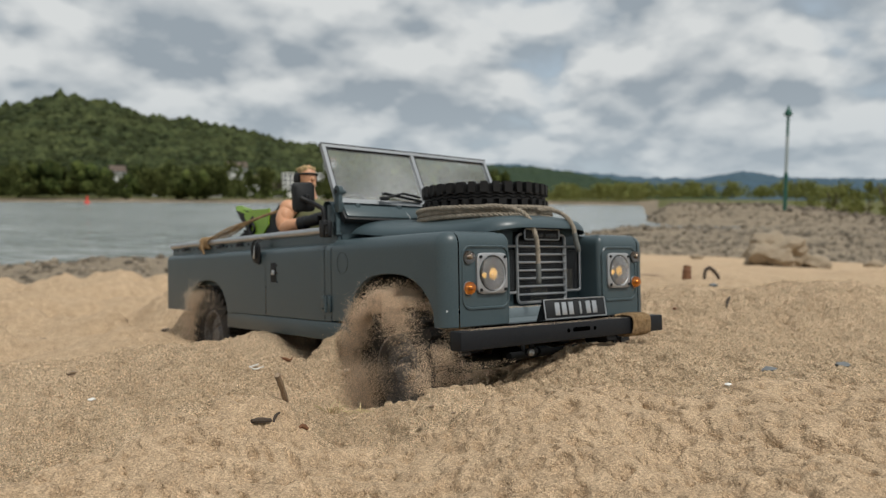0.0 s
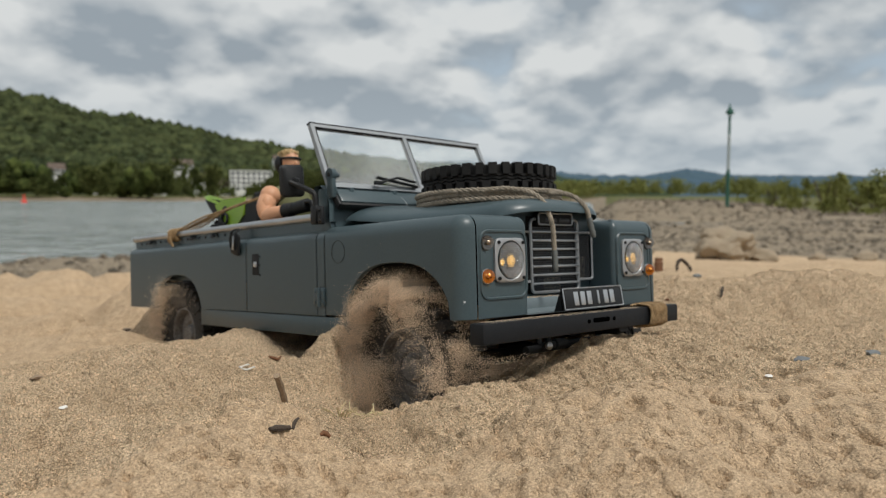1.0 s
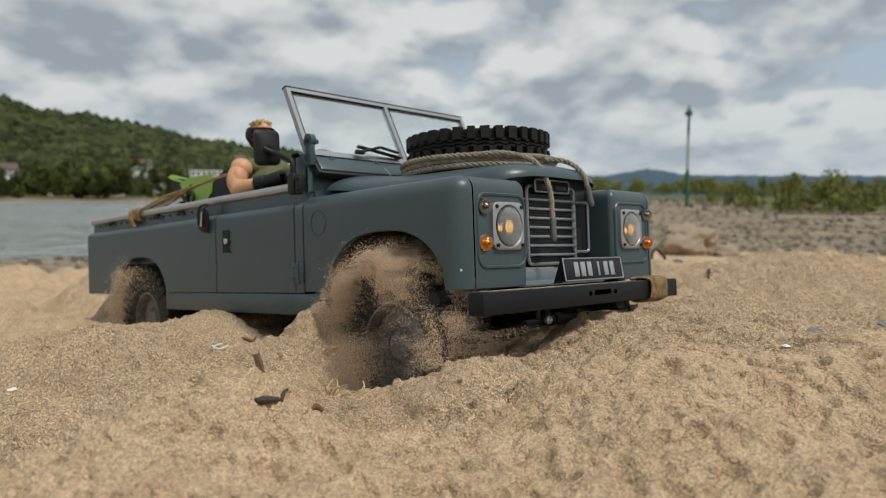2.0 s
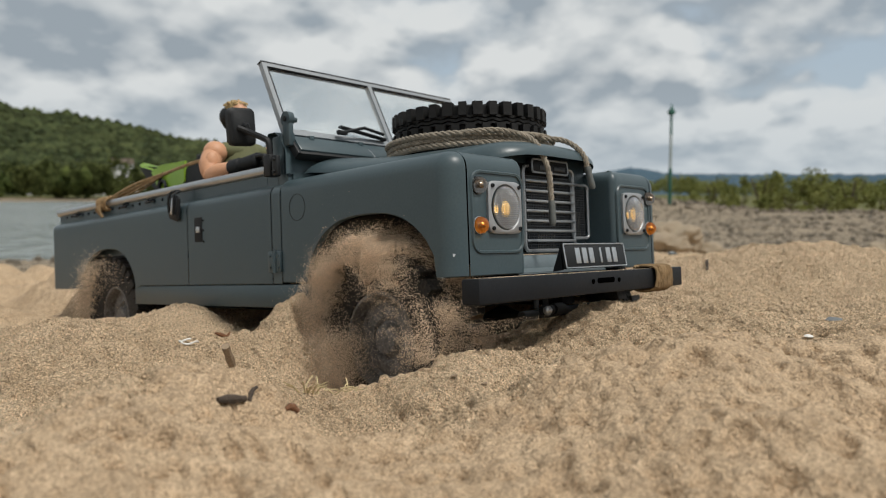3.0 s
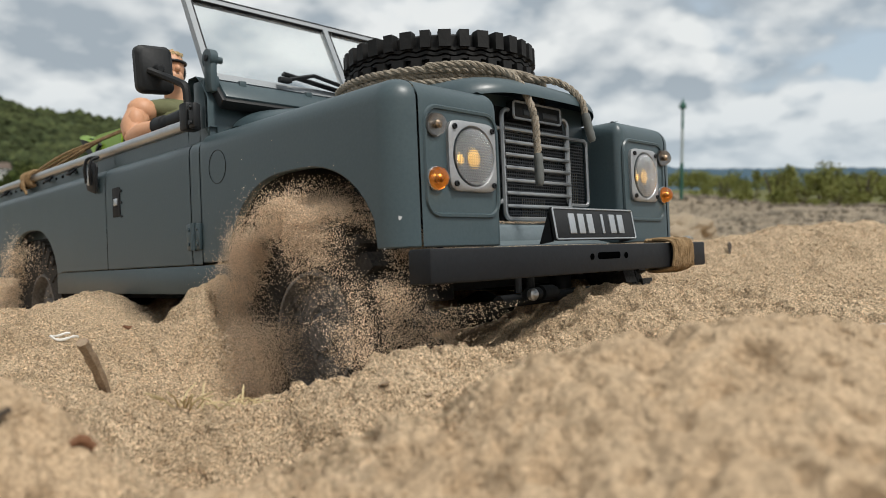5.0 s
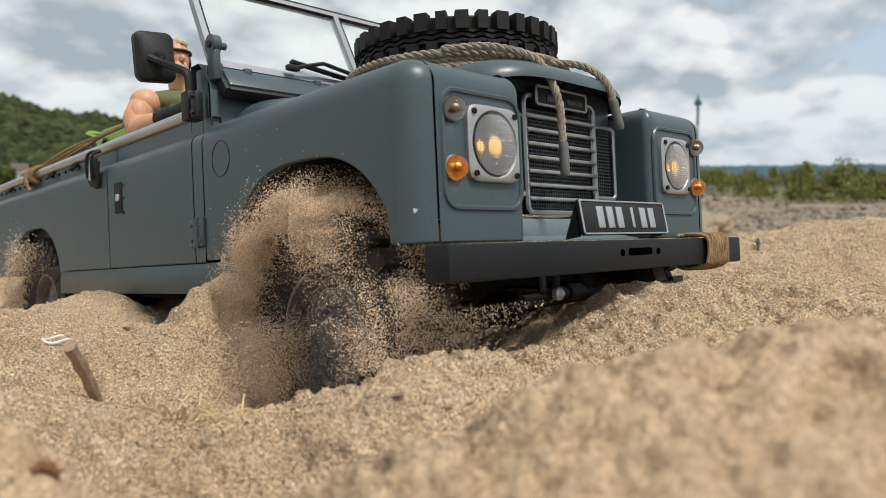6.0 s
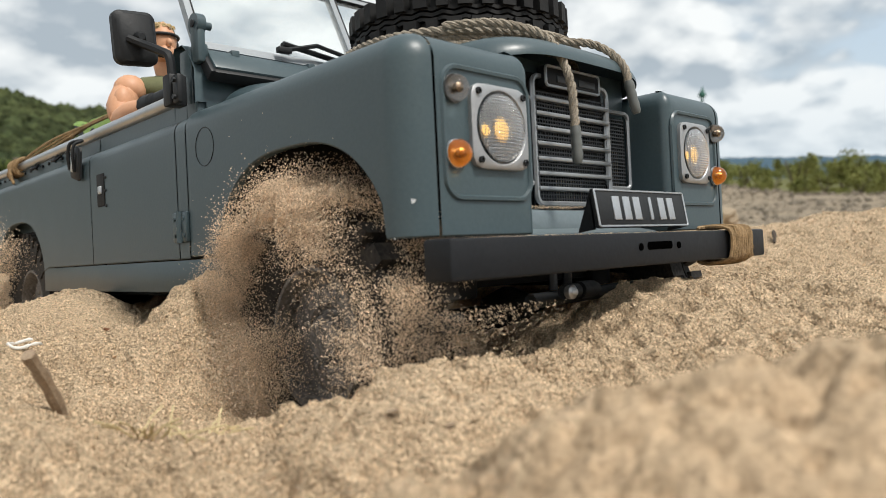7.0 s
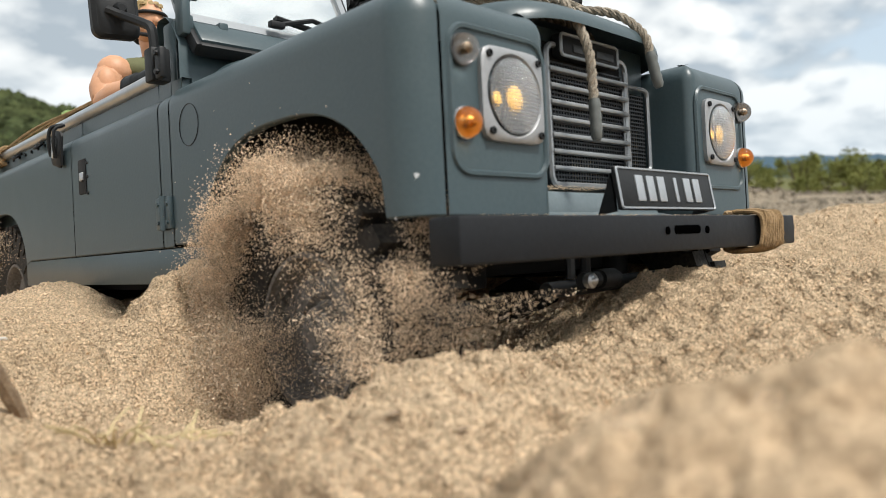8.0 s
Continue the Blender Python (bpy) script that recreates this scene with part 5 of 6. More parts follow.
# seat and steering wheel belong to the truck
part("seat", boxes(((-0.60, 1.78, 0.13), (-0.20, 2.03, 0.28)), ((-0.60, 2.0, 0.28), (-0.20, 2.05, 0.60)), bevel=0.02), INNER, truck)
bm = bmesh.new()
spin = Matrix.Translation((-0.40, 1.50, 0.80)) @ pose(0, 0, 0, -62)
lathe(bm, [(0.155 + 0.012 * math.cos(a), 0.012 * math.sin(a)) for a in [2 * math.pi * k / 8 for k in range(8)]], 28, spin, True)
for k in range(3):
    a = radians(90 + 120 * k)
    tube(bm, [spin @ Vector((0, 0, -0.02)), spin @ Vector((0.155 * math.cos(a), 0.155 * math.sin(a), 0))], 0.010, 6)
tube(bm, [spin @ Vector((0, 0, -0.02)), spin @ Vector((0, 0, -0.32))], 0.02, 8)
part("steering_wheel", bm, DARK, truck)
part("dashboard", boxes(((-0.72, 1.22, 0.60), (0.78, 1.30, 0.80)), bevel=0.02), INNER, truck)


def dirt_bike():
    bike = thing("toy_dirt_bike", "lime green toy motocross bike tied down in the load bed", "motorbike", m=on_truck(0.0, -0.22, -0.03))
    X = -0.26
    for y in (2.75, 3.75):
        bm = bmesh.new()
        R = 0.235
        lathe(bm, [(R * 0.72, -0.03), (R * 0.85, -0.05), (R * 0.95, -0.045), (R * 0.97, 0), (R * 0.95, 0.045), (R * 0.85, 0.05), (R * 0.72, 0.03)], 32, Matrix.Translation((X, y, 0.60)) @ pose(0, 0, 0, 0, 90), True)
        for k in range(36):
            a = 2 * math.pi * k / 36
            m = Matrix.Translation((X, y, 0.60)) @ pose(0, 0, 0, 0, 90) @ pose(0, 0, 0, 0, 0, math.degrees(a))
            box(bm, (R * 0.94, -0.045, -0.040 if k % 2 else -0.02), (R * 1.06, 0.0, 0.040 if k % 2 else 0.02), 0, m @ pose(0, 0, 0))
        part("tyre", bm, RUBBER, bike)
        bm = bmesh.new()
        lathe(bm, [(R * 0.74, -0.022), (R * 0.70, 0.0), (R * 0.74, 0.022), (R * 0.77, 0.0)], 28, Matrix.Translation((X, y, 0.60)) @ pose(0, 0, 0, 0, 90), True)
        for k in range(10):
            a = 2 * math.pi * k / 10
            tube(bm, [(X, y, 0.60), (X, y + R * 0.72 * math.cos(a), 0.60 + R * 0.72 * math.sin(a))], 0.006, 5)
        part("rim", bm, SILVER, bike)
    bm = bmesh.new()
    tube(bm, curve_through([(X, 3.75, 0.545), (X, 3.35, 0.56), (X, 3.0, 0.55), (X, 2.9, 0.80), (X, 3.1, 0.86), (X, 3.5, 0.80)], 4), 0.03, 8)
    for s in (-0.06, 0.06):
        tube(bm, [(X + s, 2.75, 0.545), (X + s, 2.92, 1.02)], 0.022, 8)
    tube(bm, [(X - 0.10, 2.96, 1.0), (X, 2.94, 1.02), (X + 0.10, 2.96, 1.0)], 0.014, 6)
    part("frame", bm, DARK, bike)

    def shell(points, width, name, mat_of, thick=0.02):
        bm = bmesh.new()
        rows = [[bm.verts.new((X + s * w, y, z)) for s in (-1, -0.5, 0, 0.5, 1)] for (y, z), w in zip(points, width)]
        for r in rows:
            for i, k in enumerate((-0.02, -0.004, 0.0, -0.004, -0.02)):
                r[i].co.z += k
        for a, b in zip(rows, rows[1:]):
            for i in range(4):
                bm.faces.new((a[i], a[i + 1], b[i + 1], b[i]))
        bmesh.ops.solidify(bm, geom=bm.faces[:], thickness=thick)
        part(name, bm, mat_of, bike)
    shell([(3.35, 0.97), (3.6, 0.99), (3.85, 1.05), (4.00, 1.09)], [0.10, 0.11, 0.10, 0.05], "rear_mudguard", GREEN)
    shell([(2.45, 0.86), (2.62, 0.90), (2.85, 0.88)], [0.05, 0.08, 0.07], "front_mudguard", GREEN)
    shell([(3.0, 0.98), (3.2, 0.95), (3.5, 0.955), (3.8, 1.00)], [0.07, 0.085, 0.09, 0.07], "seat", DARK, 0.05)
    for s in (-1, 1):
        bm = bmesh.new()
        plate(bm, [(2.78, 0.99), (2.95, 1.0), (3.25, 0.88), (3.28, 0.74), (3.12, 0.70), (2.86, 0.82)], 0.0, -0.02, 0.004)
        bm.transform(Matrix.Translation((X + s * 0.10, 0, 0)) @ pose(0, 0, 0, 0, 0, 90) @ Matrix.Translation((0, 0, 0)))
        part("tank_shroud", bm, DARK, bike)
        bm = bmesh.new()
        plate(bm, [(3.12, 0.99), (3.50, 1.005), (3.66, 0.97), (3.56, 0.85), (3.42, 0.77), (3.26, 0.765), (3.14, 0.85)], 0.0, -0.016, 0.004)
        bm.transform(Matrix.Translation((X + s * 0.11, 0, 0)) @ pose(0, 0, 0, 0, 0, 90))
        panel = part("side_panel", bm, GREEN, bike)
        bm = bmesh.new()
        tube(bm, [(X + s * 0.112 + s * 0.012, 3.45 + 0.05 * math.cos(a), 0.835 + 0.045 * math.sin(a)) for a in [2 * math.pi * k / 12 for k in range(13)]], 0.012, 6)
        tube(bm, curve_through([(X + s * 0.124, 3.51, 0.835), (X + s * 0.124, 3.49, 0.895), (X + s * 0.124, 3.43, 0.935)], 4), 0.012, 6)
        part("dark_mark", bm, DARK, panel)
        bm = bmesh.new()
        plate(bm, [(3.58, 1.00), (3.95, 1.05), (3.84, 0.95), (3.66, 0.82), (3.52, 0.80)], 0.0, -0.016, 0.004)
        bm.transform(Matrix.Translation((X + s * 0.07, 0, 0)) @ pose(0, 0, 0, 0, 0, 90))
        part("tail_liner", bm, DARK, bike)
    return bike


dirt_bike()
straps = thing("tie_down_twine", "brown jute twine tied from the tub rail to the bike", "twine", m=POSE)
X0 = SIDE + 0.03
for k in range(7):
    bm = bmesh.new()
    dy, dz = 0.035 * math.sin(k * 2.1), 0.022 * math.cos(k * 1.7)
    tube(bm, curve_through([(X0, 3.33 + dy, 0.665 + dz), (-0.66 + 0.01 * math.sin(k), 3.05 + dy * 1.2, 0.765 + dz * 1.3), (-0.55, 2.85 - dy * 0.5, 0.845 + dz * 0.4), (-0.42, 2.62, 0.915 + 0.006 * math.cos(k * 3)), (-0.30, 2.60, 0.93)], 6), 0.0062, 6)
    part("strand", bm, TWINE, straps)
bm = bmesh.new()
for k in range(5):
    y = 3.27 + 0.035 * k
    ring = [(SIDE + 0.055 + 0.045 * math.cos(a), y + 0.012 * math.sin(a * 2 + k), 0.672 + 0.045 * math.sin(a)) for a in [2 * math.pi * j / 10 for j in range(11)]]
    tube(bm, curve_through(ring, 2), 0.011, 6, False)
for k in range(4):
    tube(bm, curve_through([(X0, 3.33, 0.69), (X0 - 0.03, 3.33 + 0.02 * k, 0.64), (X0 - 0.025 + 0.01 * k, 3.30 + 0.04 * k, 0.575 + 0.01 * k)], 4), 0.009, 5)
part("knot", bm, TWINE, straps)

# ---- flying and loose sand ----
GRAIN = material("sand_grain", (0.77, 0.605, 0.435), (0.57, 0.435, 0.30), 0.85, grain=400, fine=3000, random_tint=0.45, spec=0.3)
CRUMB = material("sand_crumb", (0.68, 0.505, 0.332), (0.50, 0.365, 0.232), 0.9, grain=400, fine=3000, random_tint=0.30, spec=0.15)


def grains(name, centres, sizes, mat_of, label, category):
    """Many small four-sided grains in one mesh."""
    n = len(centres)
    rng = np.random.default_rng(5)
    shape = np.array([(1, 1, 1), (1, -1, -1), (-1, 1, -1), (-1, -1, 1)], float) / 1.3
    co = np.repeat(shape[None], n, 0) * (0.65 + 0.7 * rng.random((n, 4, 1)))
    q = rng.normal(size=(n, 4))
    q /= np.linalg.norm(q, axis=1, keepdims=True)
    w, x, y, z = q.T
    rot = np.stack([1 - 2 * (y * y + z * z), 2 * (x * y - z * w), 2 * (x * z + y * w), 2 * (x * y + z * w), 1 - 2 * (x * x + z * z), 2 * (y * z - x * w),
                    2 * (x * z - y * w), 2 * (y * z + x * w), 1 - 2 * (x * x + y * y)], -1).reshape(n, 3, 3)
    co = np.einsum("nij,nkj->nki", rot, co) * np.asarray(sizes)[:, None, None] + centres[:, None, :]
    base = np.arange(n)[:, None, None] * 4
    tri = (base + np.array([(0, 1, 2), (0, 3, 1), (0, 2, 3), (1, 3, 2)])[None]).reshape(-1, 3)
    me = mesh_of(name, co.reshape(-1, 3), tri, False)
    me.materials.append(mat_of)
    return tagged(new(name, me), label, category, kind="stuff")


rng = np.random.default_rng(11)


def to_world(p):
    m = np.array(POSE)
    return (p * 0.1) @ m[:3, :3].T + m[:3, 3]


def clumped(y, z, seed, low=-0.35, high=0.45):
    """Picks the grains that fall into ragged clumps."""
    mask = relief(y, z, 0.13, seed) + 0.7 * relief(y + 0.3 * z, z, 0.05, seed + 1) + 0.4 * relief(y, z, 0.02, seed + 2)
    return rng.random(len(y)) < smooth(mask, low, high)


def wheel_spray(hub_y, hub_z):
    """Sand carried up by the wheel: a thick crescent behind the tyre with a skirt down to the ground, a ragged crown, ribbons falling in front, and a thin veil over the rim."""
    out = []

    def add(x, y, z, keep):
        out.append(np.stack([x, hub_y + y, hub_z + z], -1)[keep])

    # crescent up the back of the tyre
    k = 120000
    a = np.radians(np.clip(rng.normal(42, 36, k), -30, 100))
    r = 0.385 + 0.050 * rng.normal(size=k) + 0.025 * relief(a * 3, a, 0.5, 3)
    y, z = r * np.cos(a) * 1.02, r * np.sin(a)
    add(rng.uniform(-0.89, -0.62, k), y, z, clumped(y, z, 61, -0.85, 0.15))
    # skirt between the tyre's back and the ground
    k = 80000
    f = rng.random(k)
    y = 0.10 + 0.36 * rng.beta(1.5, 1.7, k) + 0.05 * rng.normal(size=k)
    z = -0.42 + (0.46 - 0.35 * np.clip(y - 0.30, 0, 1)) * f + 0.03 * rng.normal(size=k)
    add(-0.80 + 0.07 * rng.normal(size=k), y, z, clumped(y, z, 63, -0.6, 0.5))
    # crown over the top
    k = 84000
    a = np.radians(rng.normal(70, 24, k))
    r = 0.340 + (0.080 + 0.045 * relief(a * 2, a * 0, 0.22, 5)) * rng.random(k) ** 0.8 + 0.008 * rng.normal(size=k)
    y, z = r * np.cos(a), r * np.sin(a)
    add(rng.uniform(-0.86, -0.60, k), y, z, clumped(y, z, 67, -0.65, 0.25))
    # ribbons that fall in front
    k = 46000
    ribbon = rng.integers(0, 4, k)
    f = rng.beta(1.1, 1.3, k)
    y = np.array([0.02, -0.12, 0.08, -0.06])[ribbon] - np.array([0.42, 0.36, 0.26, 0.30])[ribbon] * f + (0.014 + 0.030 * f) * rng.normal(size=k)
    z = 0.405 - np.array([0.52, 0.62, 0.36, 0.46])[ribbon] * f ** 1.6 + 0.02 * rng.normal(size=k)
    add(-0.80 - 0.06 * f + 0.03 * rng.normal(size=k), y, z, clumped(y, z, 71, -0.35, 0.5))
    # thin veil over the tyre's face, thinnest on the rim
    k = 115000
    a, r = rng.uniform(0, 2 * math.pi, k), 0.44 * np.sqrt(rng.random(k))
    y, z = r * np.cos(a), r * np.sin(a)
    thin = rng.random(k) < 0.36 + 0.64 * smooth(y - 0.7 * z, 0.02, 0.40)
    add(-0.83 + 0.03 * rng.normal(size=k), y, z, thin & clumped(y, z, 79, -0.2, 0.85) & ((r > 0.21) | (rng.random(k) < 0.16)))
    # low fan in front, under the bumper
    k = 36000
    f = rng.random(k)
    y, z = -0.26 - 0.36 * f + 0.05 * rng.normal(size=k), 0.10 - 0.40 * rng.random(k)
    add(-0.74 + 0.32 * f * rng.random(k) + 0.04 * rng.normal(size=k), y, z, clumped(y, z, 83, -0.7, 0.7))
    # round the front of the tread
    k = 64000
    a = np.radians(rng.normal(140, 32, k))
    r = 0.425 + 0.035 * np.abs(rng.normal(size=k))
    x, y, z = rng.uniform(-0.82, -0.52, k), r * np.cos(a), r * np.sin(a)
    add(x, y, z, clumped(x + y, z, 89, -0.35, 0.65))
    # stray grains
    k = 260
    add(-0.86 + 0.03 * rng.normal(size=k), 0.05 + 0.28 * rng.normal(size=k), 0.10 + 0.20 * rng.normal(size=k), np.arange(k) >= 0)
    return np.concatenate(out)


def above_ground(p, lift=0.0):
    return p[p[:, 2] > ground_height(p[:, 0], p[:, 1]) + lift]


spray = wheel_spray(0.44, -0.165)
spray = spray[~((spray[:, 0] > -0.76) & (spray[:, 2] > 0.37))]
spray = spray[~((spray[:, 0] > -0.83) & (spray[:, 2] > 0.10) & ((spray[:, 1] < 0.02) | (spray[:, 1] > 0.87)))]
spray = above_ground(to_world(spray))
grains("flying_sand", spray, 0.000085 + 0.00013 * rng.random(len(spray)) ** 2, GRAIN, "sand grains thrown up round the spinning front wheel", "sand")
k = 26000
a = np.radians(rng.normal(18, 42, k))
r = 0.40 + 0.07 * rng.normal(size=k)
y, z = r * np.cos(a) + 0.05, r * np.sin(a) - 0.04
puff = np.stack([rng.uniform(-0.88, -0.62, k), 3.23 + y, -0.13 + z], -1)[clumped(y, z, 97, -0.9, 0.3)]
puff = puff[~((puff[:, 0] > -0.83) & (puff[:, 2] > 0.02) & (puff[:, 1] > 3.66))]
puff = puff[~((puff[:, 0] > -0.83) & (puff[:, 2] > 0.26))]
puff = above_ground(to_world(puff))
grains("flying_sand", puff, 0.00016 + 0.00014 * rng.random(len(puff)), GRAIN, "fine sand thrown up behind the rear wheel", "sand")

# crumbs of sand lying on the surface
n = 110000
r = 0.22 * (1.6 / 0.22) ** rng.random(n)
t = np.radians(rng.uniform(0, 86, n))
cx, cy = CENTRE[0] + r * np.sin(t), CENTRE[1] + r * np.cos(t)
cz = ground_height(cx, cy)
keep = ((r > brow(np.degrees(t))) & (r < rim_of_crumbs(np.degrees(t)) - 0.05 * relief(cx, cy, 0.08, 27))) | (rng.random(n) < 0.10)
cx, cy, cz, r, n = cx[keep], cy[keep], cz[keep], r[keep], int(keep.sum())
size = (0.00013 + 0.00036 * rng.random(n) ** 3) * np.clip(r / 0.35, 0.7, 2.6)
grains("sand_crumbs", np.stack([cx, cy, cz + size * 0.2], -1), size, CRUMB, "loose crumbs of sand lying on the beach", "sand")

# sand specks lying on the bumper, the apron and the wing tops
k = 2600
bx, by = rng.uniform(-0.75, 0.50, k), -0.118 - 0.085 * rng.random(k) ** 2.2
dust = [np.stack([bx, by, np.full(k, 0.0985)], -1)]
dust.append(np.stack([rng.uniform(-0.30, 0.0, 500), rng.uniform(-0.03, 0.06, 500), 0.185 + 0.005 * rng.random(500)], -1))
dust = to_world(np.concatenate(dust))
grains("sand_specks", dust, 0.00007 + 0.00010 * rng.random(len(dust)) ** 2, GRAIN, "pale sand specks lying on the bumper", "sand")

# ---- beach and shore ----
def on_ground(turn, r, lift=0.0):
    """A place on the ground at that turn (degrees clockwise from y) and distance from CENTRE."""
    x, y = CENTRE[0] + r * math.sin(radians(turn)), CENTRE[1] + r * math.cos(radians(turn))
    return Vector((x, y, height_at(x, y) + lift))


def rough_stone(name, label, category, at, size, mat_of, seed, cuts=3, turn=0.0, amount=0.35):
    bm = bmesh.new()
    bmesh.ops.create_icosphere(bm, subdivisions=cuts, radius=1.0)
    noise.seed_set(seed)
    for v in bm.verts:
        n = noise.noise(v.co * 1.3 + Vector((seed, 0, 0))) * amount + noise.noise(v.co * 3.7 + Vector((0, seed, 0))) * amount * 0.35 + noise.noise(v.co * 9) * amount * 0.12
        v.co *= 1 + n
        v.co = Vector((v.co.x * size[0], v.co.y * size[1], v.co.z * size[2]))
    bm.transform(pose(0, 0, 0, 0, 0, turn))
    ob = part(name, bm, mat_of, None, tenth=False)
    ob.matrix_world = Matrix.Translation(at)
    return tagged(ob, label, category)


ROCK = material("tan_rock", (0.36, 0.29, 0.20), (0.25, 0.195, 0.135), 0.9, grain=14, amount=0.9, fine=90, bump=0.7, size=0.01)
BLUESTONE = material("blue_grey_stone", (0.16, 0.17, 0.17), (0.11, 0.12, 0.12), 0.7, grain=120, fine=900, bump=0.4, size=0.0004)
WOOD = material("weathered_wood", (0.34, 0.25, 0.165), (0.19, 0.13, 0.08), 0.85, grain=180, amount=0.9, fine=1500, bump=0.6, size=0.0006)
BARK = material("dark_bark", (0.045, 0.033, 0.025), (0.09, 0.065, 0.045), 0.9, grain=200, amount=0.8, fine=1400, bump=0.7, size=0.0008)
REDWOOD = material("red_brown_wood", (0.20, 0.09, 0.04), (0.12, 0.055, 0.03), 0.85, grain=160, amount=0.9, fine=1200, bump=0.5, size=0.0006)
SHELL = material("white_shell", (0.78, 0.75, 0.70), (0.66, 0.62, 0.56), 0.4, grain=200, fine=1500)
STRAW = material("dry_straw", (0.62, 0.50, 0.28), (0.46, 0.35, 0.18), 0.8, grain=200, fine=1500)

rough_stone("boulder", "large tan boulder lying on the sand", "boulder", on_ground(63.3, 5.0, 0.075), (0.195, 0.15, 0.115), ROCK, 4, 4, -25, 0.55)
rough_stone("boulder", "small tan boulder lying beside the large one", "boulder", on_ground(65.9, 5.1, 0.03), (0.10, 0.10, 0.05), ROCK, 9, 3, 10, 0.4)
for turn, r, s, seed in ((69.5, 5.6, 0.07, 12), (72.5, 6.2, 0.10, 15), (75, 5.0, 0.06, 18), (58, 6.5, 0.06, 21), (77, 7, 0.12, 24)):
    rough_stone("stone", "grey-brown stone half sunk in the sand", "stone", on_ground(turn, r, s * 0.2), (s, s * 0.8, s * 0.5), ROCK, seed, 3)


def stick(name, label, points, radii, mat_of, category="stick", sides=8):
    bm = bmesh.new()
    pts = curve_through(points, 5)
    n = len(pts) - 1
    rr = [float(np.interp(i / n, np.linspace(0, 1, len(radii)), radii)) * (1 + 0.12 * math.sin(i * 2.1)) for i in range(n + 1)]
    tube(bm, pts, rr, sides)
    ob = part(name, bm, mat_of, None, tenth=False)
    return tagged(ob, label, category)


def raised(x, y, dz=0.0):
    return (x, y, height_at(x, y) + dz)


# stick standing in the sand beside the front wheel
stick("upright_stick", "short weathered stick standing aslant in the sand", [raised(-0.1375, 0.0533, -0.005), (-0.1425, 0.0497, 0.0415), (-0.1473, 0.0461, 0.0507)], [0.0013, 0.0015, 0.0016, 0.0015], WOOD)
stick("bark_piece", "dark charred bark piece lying on the sand", [raised(-0.200, -0.043, 0.0005), raised(-0.196, -0.041, 0.0012), raised(-0.191, -0.040, 0.001)], [0.0006, 0.0012, 0.0007], BARK, "bark")
stick("twig", "thin dark twig sticking out of the sand", [raised(-0.190, -0.040, 0.0), raised(-0.188, -0.038, 0.0014), raised(-0.186, -0.037, 0.0026)], [0.0005, 0.0006, 0.0004], BARK, "twig")
stick("bark_piece", "small red-brown bark piece on the sand", [raised(-0.1782, -0.0378, 0.0002), raised(-0.1764, -0.0378, 0.0009), raised(-0.1748, -0.0386, 0.0012)], [0.0005, 0.0010, 0.0006], REDWOOD, "bark")
stick("dry_leaf", "curled brown dry leaf on the sand", [raised(-0.0985, 0.1425, 0.0008), raised(-0.0960, 0.1408, 0.0016), raised(-0.0935, 0.1400, 0.0018), raised(-0.0915, 0.1395, 0.0034)], [0.0004, 0.0011, 0.0009, 0.0003], REDWOOD, "leaf")
# broken white shell
bm = bmesh.new()
ring = [(0.0046 * math.cos(a), 0.0034 * math.sin(a), 0.0004 * math.sin(3 * a)) for a in [radians(25 + 300 * k / 22) for k in range(23)]]
tube(bm, ring, [0.00028 + 0.00026 * abs(math.sin(k * 1.3)) for k in range(23)], 6)
shell_ob = part("shell", bm, SHELL, None, tenth=False)
shell_ob.matrix_world = Matrix.Translation(raised(-0.1350, 0.0985, 0.0024)) @ pose(0, 0, 0, 5, 3, 30)
tagged(shell_ob, "broken white shell ring lying on the sand", "shell")
for x, y, s, seed, mat_of, label in ((0.065, -0.100, 0.0050, 31, BLUESTONE, "flat blue-grey pebble in the sand"), (0.110, -0.118, 0.0048, 33, BLUESTONE, "flat blue-grey pebble in the sand"),
                                     (0.015, -0.098, 0.0034, 35, BARK, "dark wood crumb lying on the sand"), (0.018, -0.104, 0.0022, 36, SHELL, "tiny white shell crumb on the sand"),
                                     (0.443, 0.159, 0.0060, 37, BLUESTONE, "small grey pebble on the sand"), (0.28, 0.10, 0.0035, 38, REDWOOD, "small brown wood crumb on the sand"),
                                     (-0.222, 0.10, 0.0020, 39, SHELL, "tiny white shell crumb on the sand"), (-0.103, 0.512, 0.008, 40, BARK, "dark clod of wood on the sand"),
                                     (-0.06, 0.50, 0.006, 41, BARK, "dark clod of wood on the sand"), (-0.20, 0.56, 0.005, 42, BARK, "dark clod of wood on the sand"),
                                     (-0.221, 0.150, 0.0028, 43, WOOD, "small brown wood crumb on the sand"), (-0.19, 0.42, 0.005, 44, BARK, "dark clod of wood on the sand"), (-0.1105, -0.0342, 0.0013, 45, WOOD, "small brown bark crumb sunk in the sand"),
                                     (-0.1026, -0.0407, 0.0011, 46, WOOD, "small brown bark crumb sunk in the sand")):
    rough_stone("pebble" if mat_of is BLUESTONE else "crumb", label, "pebble" if mat_of is BLUESTONE else "debris", Vector(raised(x, y, s * 0.15)), (s, s * 0.75, s * 0.35), mat_of, seed, 2)
stick("bark_piece", "curled brown bark strip lying on the sand", [raised(0.293, 0.056, 0.001), raised(0.302, 0.060, 0.004), raised(0.311, 0.064, 0.006)], [0.0006, 0.0015, 0.0007], BARK, "bark")
